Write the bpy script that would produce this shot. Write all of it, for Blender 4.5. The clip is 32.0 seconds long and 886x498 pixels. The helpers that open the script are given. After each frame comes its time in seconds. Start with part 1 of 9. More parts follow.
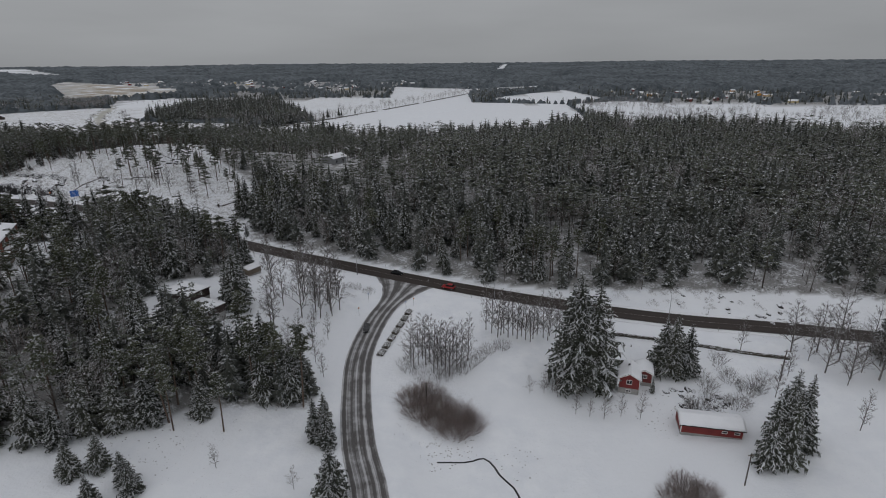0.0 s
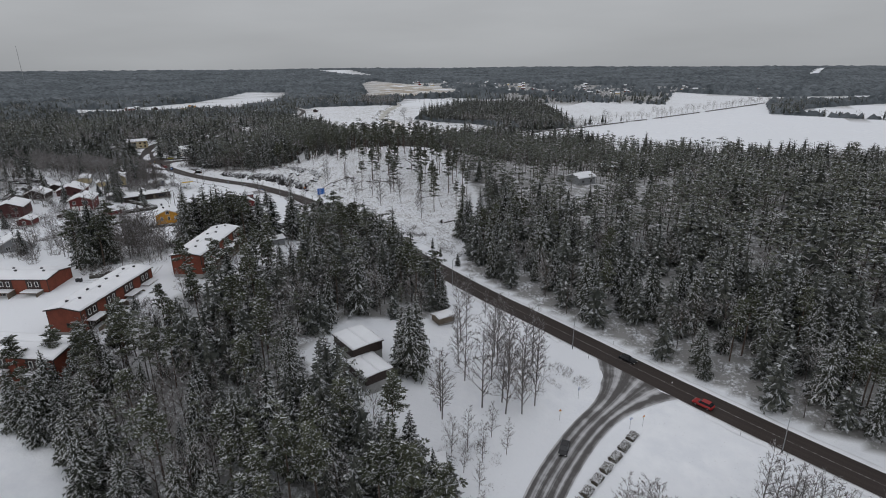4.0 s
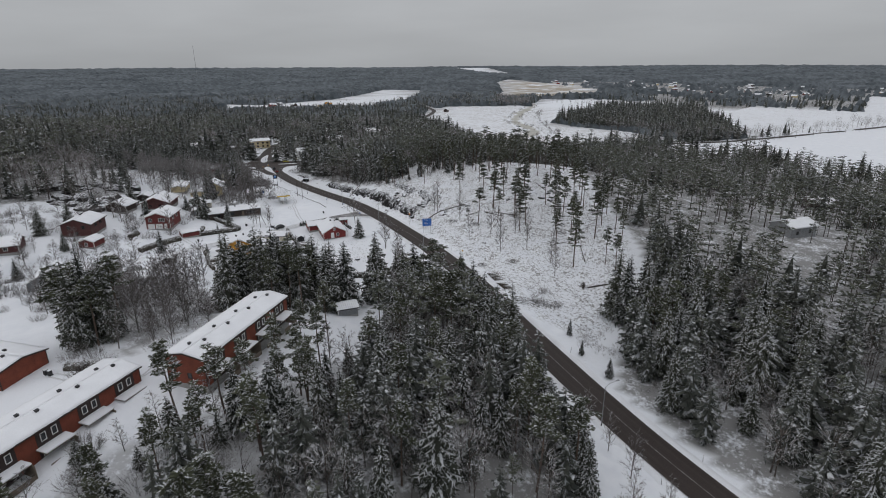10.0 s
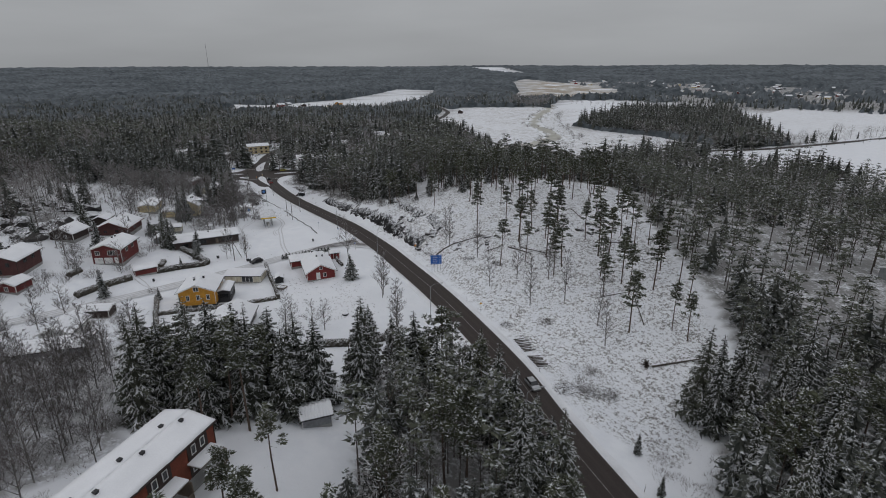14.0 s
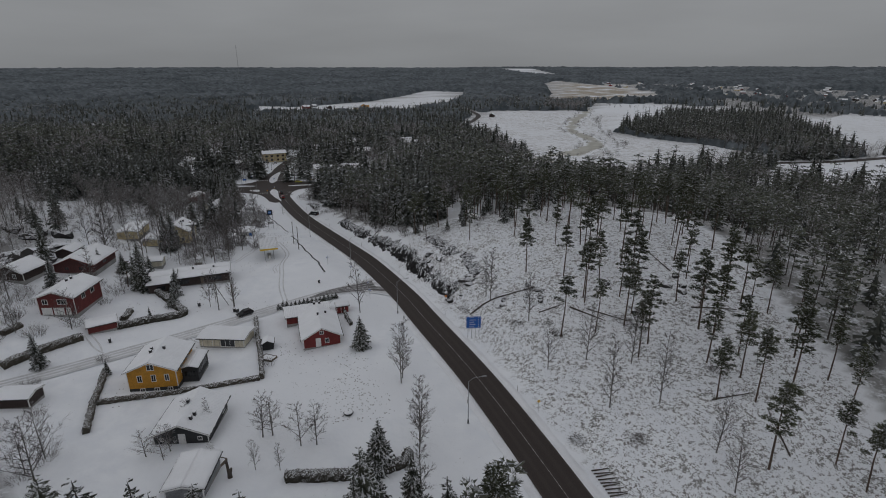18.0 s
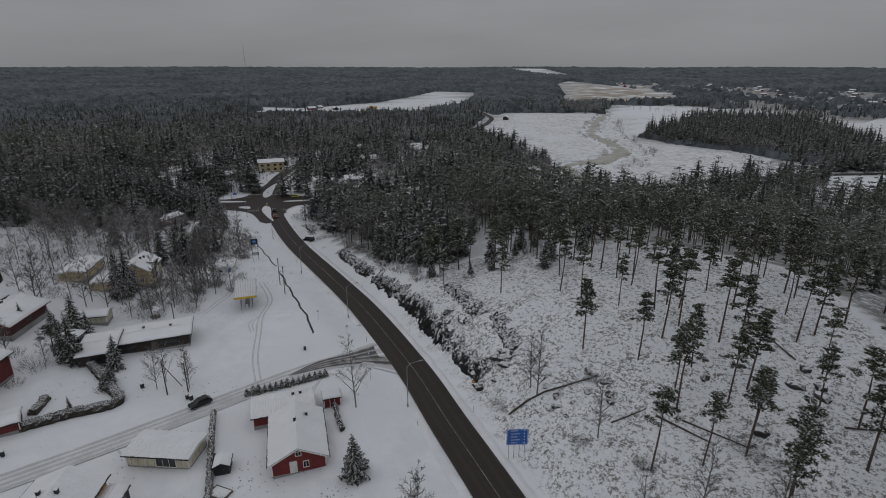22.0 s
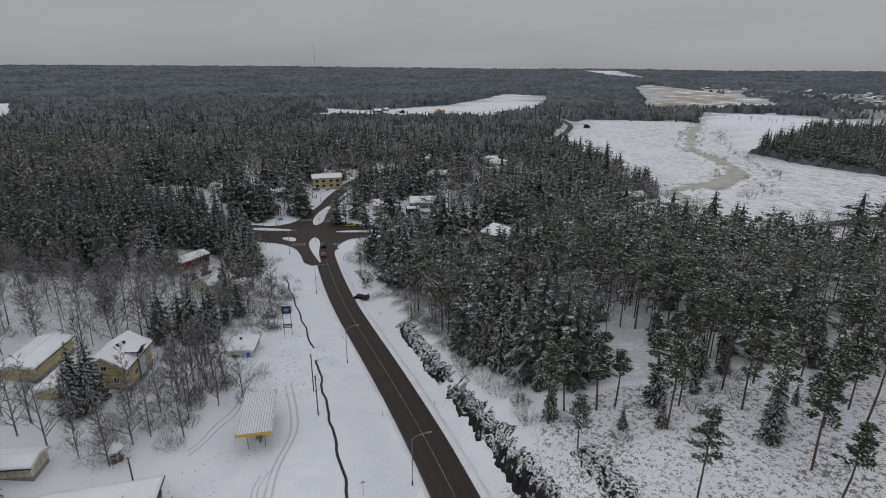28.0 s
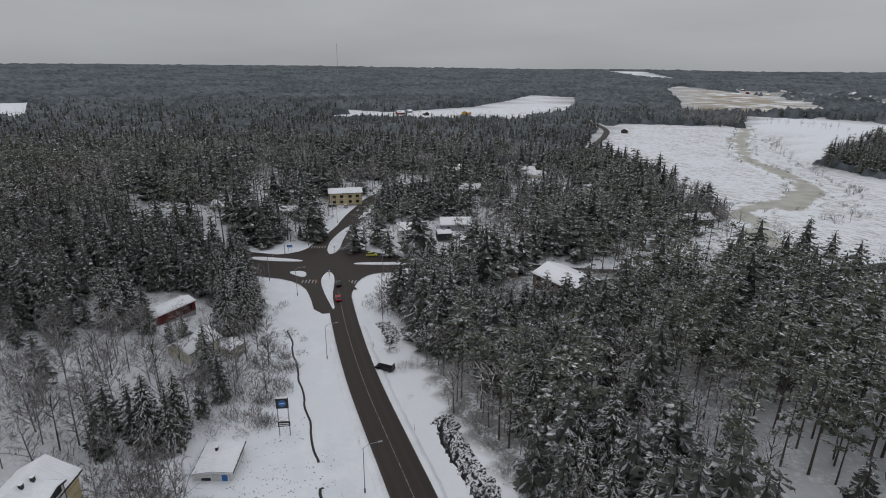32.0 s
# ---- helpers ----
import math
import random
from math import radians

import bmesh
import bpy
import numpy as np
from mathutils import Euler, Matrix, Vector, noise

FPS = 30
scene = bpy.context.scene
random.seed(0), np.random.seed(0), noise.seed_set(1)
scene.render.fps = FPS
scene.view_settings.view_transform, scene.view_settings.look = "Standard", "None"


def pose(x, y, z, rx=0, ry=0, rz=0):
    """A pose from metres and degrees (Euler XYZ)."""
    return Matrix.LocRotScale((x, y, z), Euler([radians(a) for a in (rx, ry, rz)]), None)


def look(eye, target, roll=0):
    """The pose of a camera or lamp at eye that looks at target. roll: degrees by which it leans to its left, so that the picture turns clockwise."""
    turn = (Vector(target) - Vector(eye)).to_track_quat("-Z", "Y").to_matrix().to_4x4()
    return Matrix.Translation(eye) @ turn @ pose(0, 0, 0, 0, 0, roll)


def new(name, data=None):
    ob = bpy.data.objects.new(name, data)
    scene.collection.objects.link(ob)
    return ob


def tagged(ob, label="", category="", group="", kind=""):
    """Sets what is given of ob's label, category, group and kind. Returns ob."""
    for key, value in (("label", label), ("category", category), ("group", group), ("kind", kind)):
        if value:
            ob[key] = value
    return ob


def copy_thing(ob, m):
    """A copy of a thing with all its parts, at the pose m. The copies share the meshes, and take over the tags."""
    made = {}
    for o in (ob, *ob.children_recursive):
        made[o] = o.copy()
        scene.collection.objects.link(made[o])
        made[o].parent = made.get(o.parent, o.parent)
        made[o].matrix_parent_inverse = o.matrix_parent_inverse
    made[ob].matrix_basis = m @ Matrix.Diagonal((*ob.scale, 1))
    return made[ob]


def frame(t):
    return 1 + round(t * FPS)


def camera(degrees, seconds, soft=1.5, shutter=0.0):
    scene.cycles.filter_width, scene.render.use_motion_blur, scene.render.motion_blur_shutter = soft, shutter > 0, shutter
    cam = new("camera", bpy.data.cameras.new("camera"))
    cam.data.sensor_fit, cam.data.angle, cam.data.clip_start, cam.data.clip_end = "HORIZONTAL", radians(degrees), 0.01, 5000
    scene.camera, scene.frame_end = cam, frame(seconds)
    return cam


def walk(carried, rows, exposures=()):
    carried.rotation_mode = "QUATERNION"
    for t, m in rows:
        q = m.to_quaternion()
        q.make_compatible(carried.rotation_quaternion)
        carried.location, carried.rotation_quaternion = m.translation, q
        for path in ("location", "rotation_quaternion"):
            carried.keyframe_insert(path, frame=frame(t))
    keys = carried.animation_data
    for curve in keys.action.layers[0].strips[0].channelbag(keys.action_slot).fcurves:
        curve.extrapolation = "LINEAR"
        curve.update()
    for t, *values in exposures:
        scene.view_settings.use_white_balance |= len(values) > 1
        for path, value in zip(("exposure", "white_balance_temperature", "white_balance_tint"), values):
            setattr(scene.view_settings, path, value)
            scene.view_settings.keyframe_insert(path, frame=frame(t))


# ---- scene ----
# the flight: seconds, place in metres, heading, pitch and roll in degrees
cam = camera(79.4, 32.0, 1.0)
ROWS = [
    (0.0, -0.56, 0.28, 59.85, -0.13, -19.40, -0.58),
    (0.5, 0.24, 6.30, 59.98, 2.61, -19.32, -0.63),
    (1.0, 0.79, 12.47, 60.06, 7.19, -19.23, -0.58),
    (1.5, 1.23, 18.57, 60.14, 11.42, -19.14, -0.56),
    (2.0, 1.09, 24.65, 60.21, 16.06, -19.08, -0.52),
    (2.5, 0.59, 30.68, 60.22, 20.78, -19.00, -0.50),
    (3.0, -0.18, 36.78, 60.22, 24.40, -18.97, -0.50),
    (3.5, -1.47, 42.64, 60.21, 25.64, -18.95, -0.48),
    (4.0, -3.42, 48.27, 60.18, 27.30, -18.93, -0.42),
    (4.5, -5.53, 53.82, 60.12, 31.78, -18.86, -0.38),
    (6.5, -15.74, 73.60, 59.88, 38.02, -19.08, -0.47),
    (7.0, -18.94, 78.26, 59.93, 38.48, -19.07, -0.46),
    (7.5, -22.06, 83.00, 59.96, 39.92, -19.06, -0.42),
    (8.0, -25.36, 87.53, 59.98, 40.79, -19.05, -0.30),
    (8.5, -28.77, 91.97, 60.04, 41.22, -19.04, -0.25),
    (9.0, -32.23, 96.38, 60.02, 41.35, -19.02, -0.27),
    (9.5, -35.82, 100.59, 60.08, 41.30, -19.01, -0.25),
    (10.0, -39.35, 104.86, 60.05, 41.21, -19.04, -0.30),
    (10.5, -42.86, 109.07, 60.01, 41.02, -19.06, -0.31),
    (11.0, -46.39, 113.17, 59.99, 40.77, -19.08, -0.26),
    (11.5, -49.91, 117.32, 60.03, 40.47, -19.06, -0.19),
    (12.0, -53.48, 121.50, 59.99, 40.27, -19.08, -0.19),
    (12.5, -57.11, 125.69, 59.94, 40.47, -19.10, -0.21),
    (13.0, -60.78, 129.77, 59.93, 41.40, -19.13, -0.19),
    (13.5, -64.61, 133.89, 59.95, 42.23, -19.12, -0.13),
    (14.0, -68.47, 137.97, 59.86, 42.66, -19.11, -0.18),
    (14.5, -72.44, 141.89, 59.75, 42.83, -19.10, -0.19),
    (16.5, -88.46, 156.74, 59.50, 43.14, -19.07, -0.17),
    (17.0, -92.57, 160.36, 59.49, 44.07, -19.00, -0.11),
    (17.5, -96.64, 163.94, 59.51, 45.02, -19.00, -0.08),
    (18.0, -100.61, 167.41, 59.59, 45.56, -18.99, -0.07),
    (18.5, -104.67, 170.81, 59.56, 45.82, -18.98, -0.02),
    (19.0, -108.66, 174.12, 59.63, 45.88, -18.99, 0.02),
    (19.5, -112.74, 177.38, 59.66, 45.87, -19.00, 0.07),
    (20.0, -116.74, 180.68, 59.67, 45.77, -18.99, 0.10),
    (20.5, -120.78, 183.97, 59.70, 45.65, -19.01, 0.09),
    (21.0, -124.77, 187.23, 59.73, 45.49, -18.97, 0.08),
    (21.5, -128.81, 190.41, 59.77, 45.48, -18.97, -0.01),
    (22.0, -132.92, 193.53, 59.87, 46.42, -19.01, 0.05),
    (22.5, -137.19, 196.66, 59.88, 48.30, -19.01, 0.12),
    (23.0, -141.40, 199.84, 59.95, 49.32, -18.97, 0.12),
    (23.5, -145.82, 202.82, 59.97, 49.74, -18.97, 0.14),
    (24.0, -150.44, 205.66, 59.99, 50.49, -18.98, 0.20),
    (24.5, -155.08, 208.50, 59.97, 51.19, -18.98, 0.30),
    (25.0, -159.79, 211.26, 59.93, 51.63, -19.00, 0.38),
    (25.5, -164.46, 214.00, 59.88, 51.83, -19.00, 0.45),
    (27.5, -181.85, 224.14, 60.38, 52.55, -18.96, 0.41),
    (28.0, -186.59, 226.65, 60.39, 53.01, -18.95, 0.50),
    (28.5, -191.27, 229.17, 60.37, 53.53, -18.93, 0.46),
    (29.0, -196.04, 231.57, 60.40, 53.95, -18.95, 0.49),
    (29.5, -200.80, 234.05, 60.39, 54.39, -18.93, 0.50),
    (30.0, -205.57, 236.53, 60.41, 54.75, -18.94, 0.49),
    (30.5, -210.39, 238.99, 60.43, 54.96, -18.93, 0.52),
    (31.0, -215.22, 241.41, 60.46, 55.06, -18.97, 0.60),
    (31.5, -219.81, 243.67, 60.46, 55.10, -18.97, 0.62),
    (32.0, -224.79, 245.99, 60.49, 55.19, -18.97, 0.67),
]
walk(cam, [(t, pose(x, y, z, 90 + pitch, 0, yaw) @ pose(0, 0, 0, 0, 0, roll)) for t, x, y, z, yaw, pitch, roll in ROWS],
     [(0, -1.18), (2, -0.98), (3, -0.9), (4, -0.83), (7, -0.84), (9, -0.78), (13, -0.92), (14.5, -1.15), (16.5, -1.53), (19, -1.53), (24, -1.5), (25.5, -1.45), (27.5, -1.03), (30, -0.95), (32, -0.85)])

# ---- light ----
world = bpy.data.worlds.new("overcast_sky")
scene.world = world
world.use_nodes = True
wn, wl = world.node_tree.nodes, world.node_tree.links
wn.clear()
SUN_ELEVATION, SUN_ROTATION = radians(20), radians(150)
w_sky = wn.new("ShaderNodeTexSky")
w_sky.sky_type, w_sky.sun_disc, w_sky.sun_elevation, w_sky.sun_rotation = "NISHITA", False, SUN_ELEVATION, SUN_ROTATION
w_dull = wn.new("ShaderNodeHueSaturation")
w_dull.inputs["Saturation"].default_value, w_dull.inputs["Value"].default_value = 0.06, 0.10
w_co = wn.new("ShaderNodeTexCoord")
w_sep = wn.new("ShaderNodeSeparateXYZ")
w_grad = wn.new("ShaderNodeMapRange")
w_grad.inputs["From Min"].default_value, w_grad.inputs["From Max"].default_value = 0.0, 1.0
w_grad.inputs["To Min"].default_value, w_grad.inputs["To Max"].default_value = 0.67, 1.62
w_map = wn.new("ShaderNodeMapping")
w_map.inputs["Scale"].default_value = (1.6, 1.6, 9.0)
w_cloud = wn.new("ShaderNodeTexNoise")
w_cloud.inputs["Scale"].default_value, w_cloud.inputs["Detail"].default_value, w_cloud.inputs["Roughness"].default_value = 1.7, 5.0, 0.5
w_cr = wn.new("ShaderNodeMapRange")
w_cr.inputs["From Min"].default_value, w_cr.inputs["From Max"].default_value = 0.3, 0.7
w_cr.inputs["To Min"].default_value, w_cr.inputs["To Max"].default_value = 0.93, 1.07
w_mul = wn.new("ShaderNodeMath")
w_mul.operation = "MULTIPLY"
w_col = wn.new("ShaderNodeMix")
w_col.data_type, w_col.blend_type = "RGBA", "MULTIPLY"
w_col.inputs[0].default_value = 1.0
w_tint = wn.new("ShaderNodeMix")
w_tint.data_type = "RGBA"
w_tint.inputs[6].default_value, w_tint.inputs[7].default_value = (0.955, 0.992, 1.036, 1), (0.975, 0.985, 1.05, 1)
w_add = wn.new("ShaderNodeMix")
w_add.data_type, w_add.blend_type = "RGBA", "MIX"
w_add.inputs[0].default_value = 0.12
w_bg = wn.new("ShaderNodeBackground")
w_bg.inputs["Strength"].default_value = 1.0
w_out = wn.new("ShaderNodeOutputWorld")
wl.new(w_sky.outputs[0], w_dull.inputs["Color"])
wl.new(w_co.outputs["Generated"], w_sep.inputs[0])
wl.new(w_sep.outputs["Z"], w_grad.inputs["Value"])
wl.new(w_co.outputs["Generated"], w_map.inputs["Vector"])
wl.new(w_map.outputs[0], w_cloud.inputs["Vector"])
wl.new(w_cloud.outputs["Fac"], w_cr.inputs["Value"])
wl.new(w_sep.outputs["Z"], w_tint.inputs[0])
wl.new(w_tint.outputs[2], w_col.inputs[6])
wl.new(w_grad.outputs[0], w_mul.inputs[0])
wl.new(w_cr.outputs[0], w_mul.inputs[1])
wl.new(w_mul.outputs[0], w_col.inputs[7])
wl.new(w_col.outputs[2], w_add.inputs[6])
wl.new(w_dull.outputs[0], w_add.inputs[7])
wl.new(w_add.outputs[2], w_bg.inputs["Color"])
wl.new(w_bg.outputs[0], w_out.inputs["Surface"])

sun = new("sun", bpy.data.lights.new("sun", "SUN"))
sun.data.energy, sun.data.angle, sun.data.color = 0.5, radians(25), (1.0, 0.97, 0.93)
sun.matrix_world = look((0, 0, 200), (60, 104, 156))

# ---- materials ----
def mat(name, rough=0.8, metal=0.0):
    m = bpy.data.materials.new(name)
    m.use_nodes = True
    b = m.node_tree.nodes["Principled BSDF"]
    b.inputs["Roughness"].default_value, b.inputs["Metallic"].default_value = rough, metal
    return m, m.node_tree.nodes, m.node_tree.links, b


def noise_node(n, l, scale, detail=4.0, rough=0.55, coords=None, stretch=None):
    t = n.new("ShaderNodeTexNoise")
    t.inputs["Scale"].default_value, t.inputs["Detail"].default_value, t.inputs["Roughness"].default_value = scale, detail, rough
    if coords is None:
        coords = n.new("ShaderNodeNewGeometry").outputs["Position"]
    if stretch:
        mp = n.new("ShaderNodeMapping")
        mp.inputs["Scale"].default_value = stretch
        l.new(coords, mp.inputs["Vector"])
        coords = mp.outputs[0]
    l.new(coords, t.inputs["Vector"])
    return t.outputs["Fac"]


def ramp(n, l, fac, lo, hi, a=0.0, b=1.0):
    r = n.new("ShaderNodeMapRange")
    r.interpolation_type = "SMOOTHSTEP"
    for key, v in (("From Min", lo), ("From Max", hi), ("To Min", a), ("To Max", b)):
        r.inputs[key].default_value = v
    l.new(fac, r.inputs["Value"])
    return r.outputs[0]


def mixed(n, l, fac, a, b):
    m = n.new("ShaderNodeMix")
    m.data_type = "RGBA"
    for sock, v in ((m.inputs[0], fac), (m.inputs[6], a), (m.inputs[7], b)):
        if isinstance(v, tuple):
            sock.default_value = (*v, 1)
        elif isinstance(v, float):
            sock.default_value = v
        else:
            l.new(v, sock)
    return m.outputs[2]


def calc(n, l, op, a, b):
    m = n.new("ShaderNodeMath")
    m.operation = op
    for sock, v in ((m.inputs[0], a), (m.inputs[1], b)):
        if isinstance(v, (int, float)):
            sock.default_value = v
        else:
            l.new(v, sock)
    return m.outputs[0]


def bumped(n, l, b, height, strength, dist=0.1):
    bp = n.new("ShaderNodeBump")
    bp.inputs["Strength"].default_value, bp.inputs["Distance"].default_value = strength, dist
    l.new(height, bp.inputs["Height"])
    l.new(bp.outputs[0], b.inputs["Normal"])


SNOW = (0.80, 0.82, 0.85)


def plain(name, colour, rough=0.8, metal=0.0, scale=1.5, vary=0.25, bump=0.0):
    """A surface of one colour with stains and grain at two scales."""
    m, n, l, b = mat(name, rough, metal)
    big, fine = noise_node(n, l, scale * 0.35), noise_node(n, l, scale * 6, 5)
    f = ramp(n, l, calc(n, l, "ADD", calc(n, l, "MULTIPLY", big, 0.6), calc(n, l, "MULTIPLY", fine, 0.4)), 0.3, 0.7)
    dark = tuple(c * (1 - vary) for c in colour)
    lite = tuple(min(1, c * (1 + vary * 0.6)) for c in colour)
    l.new(mixed(n, l, f, dark, lite), b.inputs["Base Color"])
    if bump:
        bumped(n, l, b, fine, bump, 0.03)
    return m


def snowed(name, low, high, snow_lo=0.25, snow_hi=0.75, patch=1.2, cover=0.5, rough=0.85, island=False):
    """A dark surface that carries snow where it faces up, in patches."""
    m, n, l, b = mat(name, rough)
    geo = n.new("ShaderNodeNewGeometry")
    sep = n.new("ShaderNodeSeparateXYZ")
    l.new(geo.outputs["Normal"], sep.inputs[0])
    up = ramp(n, l, sep.outputs["Z"], snow_lo, snow_hi)
    grain = noise_node(n, l, patch, 3, 0.6)
    lump = ramp(n, l, grain, 0.60 - 0.3 * cover, 0.74 - 0.3 * cover, 0.0, 0.95)
    wide = ramp(n, l, noise_node(n, l, 0.03, 2), 0.3, 0.7, 0.65, 1.1)
    rnd = geo.outputs["Random Per Island"] if island else n.new("ShaderNodeObjectInfo").outputs["Random"]
    green = mixed(n, l, rnd, low, high)
    fac = calc(n, l, "MULTIPLY", calc(n, l, "MULTIPLY", up, lump), wide)
    l.new(mixed(n, l, fac, green, SNOW), b.inputs["Base Color"])
    b.inputs["Specular IOR Level"].default_value = 0.15
    return m


def ground_material():
    m, n, l, b = mat("snow_ground", 0.75)
    at = n.new("ShaderNodeAttribute")
    at.attribute_name = "cover"
    sep = n.new("ShaderNodeSeparateColor")
    l.new(at.outputs["Color"], sep.inputs[0])
    scrub, litter, marsh = sep.outputs[0], sep.outputs[1], sep.outputs[2]
    fine, mid, wide = noise_node(n, l, 1.3, 5, 0.65), noise_node(n, l, 0.22, 4, 0.6), noise_node(n, l, 0.03, 3)
    snow = mixed(n, l, ramp(n, l, mid, 0.3, 0.7), (0.75, 0.775, 0.815), (0.84, 0.86, 0.885))
    snow = mixed(n, l, ramp(n, l, wide, 0.35, 0.65), snow, (0.79, 0.81, 0.84))
    # blades and twigs that pierce the snow, tracks of small drifts
    speck = calc(n, l, "MULTIPLY", ramp(n, l, noise_node(n, l, 2.6, 3, 0.7), 0.66, 0.72), ramp(n, l, noise_node(n, l, 0.07, 3, 0.6), 0.46, 0.6))
    snow = mixed(n, l, calc(n, l, "MULTIPLY", speck, 0.6), snow, (0.24, 0.22, 0.19))
    # heather, twigs and stones that stand out of thin snow
    small = noise_node(n, l, 3.6, 5, 0.7)
    tuft = ramp(n, l, calc(n, l, "ADD", calc(n, l, "MULTIPLY", calc(n, l, "ADD", fine, small), 0.42), calc(n, l, "MULTIPLY", mid, 0.16)), 0.500, 0.560)
    scr = calc(n, l, "MULTIPLY", tuft, scrub)
    snow = mixed(n, l, scr, snow, (0.11, 0.10, 0.085))
    lit = calc(n, l, "MULTIPLY", ramp(n, l, calc(n, l, "ADD", calc(n, l, "MULTIPLY", fine, 0.5), calc(n, l, "MULTIPLY", mid, 0.5)), 0.36, 0.52), litter)
    snow = mixed(n, l, lit, snow, (0.13, 0.123, 0.11))
    reeds = calc(n, l, "MULTIPLY", ramp(n, l, noise_node(n, l, 0.02, 4, 0.6), 0.36, 0.56), marsh)
    snow = mixed(n, l, reeds, snow, (0.36, 0.31, 0.24))
    # stubble rows and tufts on the river field
    rows = calc(n, l, "MULTIPLY", ramp(n, l, noise_node(n, l, 0.5, 4, 0.7, None, (0.35, 1.0, 1.0)), 0.47, 0.60), ramp(n, l, noise_node(n, l, 0.018, 3, 0.6), 0.30, 0.55, 0.35, 1.0))
    snow = mixed(n, l, calc(n, l, "MULTIPLY", rows, at.outputs["Alpha"]), snow, (0.34, 0.32, 0.29))
    l.new(snow, b.inputs["Base Color"])
    bumped(n, l, b, calc(n, l, "ADD", fine, calc(n, l, "MULTIPLY", mid, 2.0)), 0.5, 0.3)
    b.inputs["Specular IOR Level"].default_value = 0.2
    return m


def asphalt_material(name, base, slush, amount):
    """Wet asphalt, with slush between the wheel tracks; u runs across the road."""
    m, n, l, b = mat(name, 0.45)
    uv = n.new("ShaderNodeUVMap")
    sep = n.new("ShaderNodeSeparateXYZ")
    l.new(uv.outputs[0], sep.inputs[0])
    track = n.new("ShaderNodeMath")
    track.operation = "COSINE"
    l.new(calc(n, l, "MULTIPLY", sep.outputs["X"], 4 * math.pi * 2), track.inputs[0])
    drift = noise_node(n, l, 0.25, 4, 0.6)
    long = noise_node(n, l, 1.0, 4, 0.6, uv.outputs[0], (14.0, 0.05, 1.0))
    edge = calc(n, l, "ABSOLUTE", calc(n, l, "SUBTRACT", sep.outputs["X"], 0.5), 0)
    lane = calc(n, l, "ADD", calc(n, l, "MULTIPLY", track.outputs[0], 0.10), calc(n, l, "ADD", calc(n, l, "MULTIPLY", long, 0.6), calc(n, l, "MULTIPLY", drift, 0.4)))
    f = calc(n, l, "MULTIPLY", ramp(n, l, lane, 0.42, 0.66), amount)
    rim = ramp(n, l, calc(n, l, "ADD", edge, calc(n, l, "MULTIPLY", calc(n, l, "SUBTRACT", drift, 0.5), 0.12)), 0.455, 0.50)
    f = calc(n, l, "MAXIMUM", f, calc(n, l, "MULTIPLY", rim, 0.85))
    grain = noise_node(n, l, 5.0, 5, 0.7)
    tar = mixed(n, l, ramp(n, l, grain, 0.3, 0.7), tuple(c * 0.75 for c in base), tuple(c * 1.3 for c in base))
    l.new(mixed(n, l, f, tar, slush), b.inputs["Base Color"])
    l.new(ramp(n, l, f, 0.0, 0.6, 0.68, 0.88), b.inputs["Roughness"])
    bumped(n, l, b, grain, 0.2, 0.02)
    b.inputs["Specular IOR Level"].default_value = 0.35
    return m


M_GROUND = ground_material()
M_ROAD = asphalt_material("wet_asphalt", (0.034, 0.0255, 0.022), (0.095, 0.082, 0.076), 0.16)
M_LANE = asphalt_material("slushy_side_road", (0.085, 0.08, 0.078), (0.52, 0.52, 0.53), 0.95)
M_DRIVE = asphalt_material("driven_snow", (0.50, 0.505, 0.515), (0.76, 0.775, 0.80), 1.0)
M_SNOW = plain("roof_snow", (0.81, 0.825, 0.85), 0.75, 0, 0.8, 0.06, 0.3)
M_PACKED = plain("ploughed_snow", (0.76, 0.775, 0.80), 0.8, 0, 0.6, 0.10, 0.5)
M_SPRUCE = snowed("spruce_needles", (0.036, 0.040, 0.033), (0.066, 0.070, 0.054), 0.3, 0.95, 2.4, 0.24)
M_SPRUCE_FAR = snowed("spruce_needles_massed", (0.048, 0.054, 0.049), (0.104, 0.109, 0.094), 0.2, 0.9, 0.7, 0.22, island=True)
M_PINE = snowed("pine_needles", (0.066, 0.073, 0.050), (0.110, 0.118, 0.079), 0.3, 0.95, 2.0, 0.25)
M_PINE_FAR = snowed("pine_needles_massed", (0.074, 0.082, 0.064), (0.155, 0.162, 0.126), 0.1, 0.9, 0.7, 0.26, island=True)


def tree_snow(name, bare, white, broken):
    """Loose snow on boughs, with needles showing through."""
    m, n, l, b = mat(name, 0.8)
    thin = ramp(n, l, noise_node(n, l, 1.6, 3, 0.65), 0.42 - 0.3 * broken, 0.50, 1.0 - broken, 1.0)
    stand = ramp(n, l, noise_node(n, l, 0.05, 2), 0.3, 0.7, 0.6, 1.0)
    l.new(mixed(n, l, calc(n, l, "MULTIPLY", thin, stand), bare, white), b.inputs["Base Color"])
    b.inputs["Specular IOR Level"].default_value = 0.2
    return m


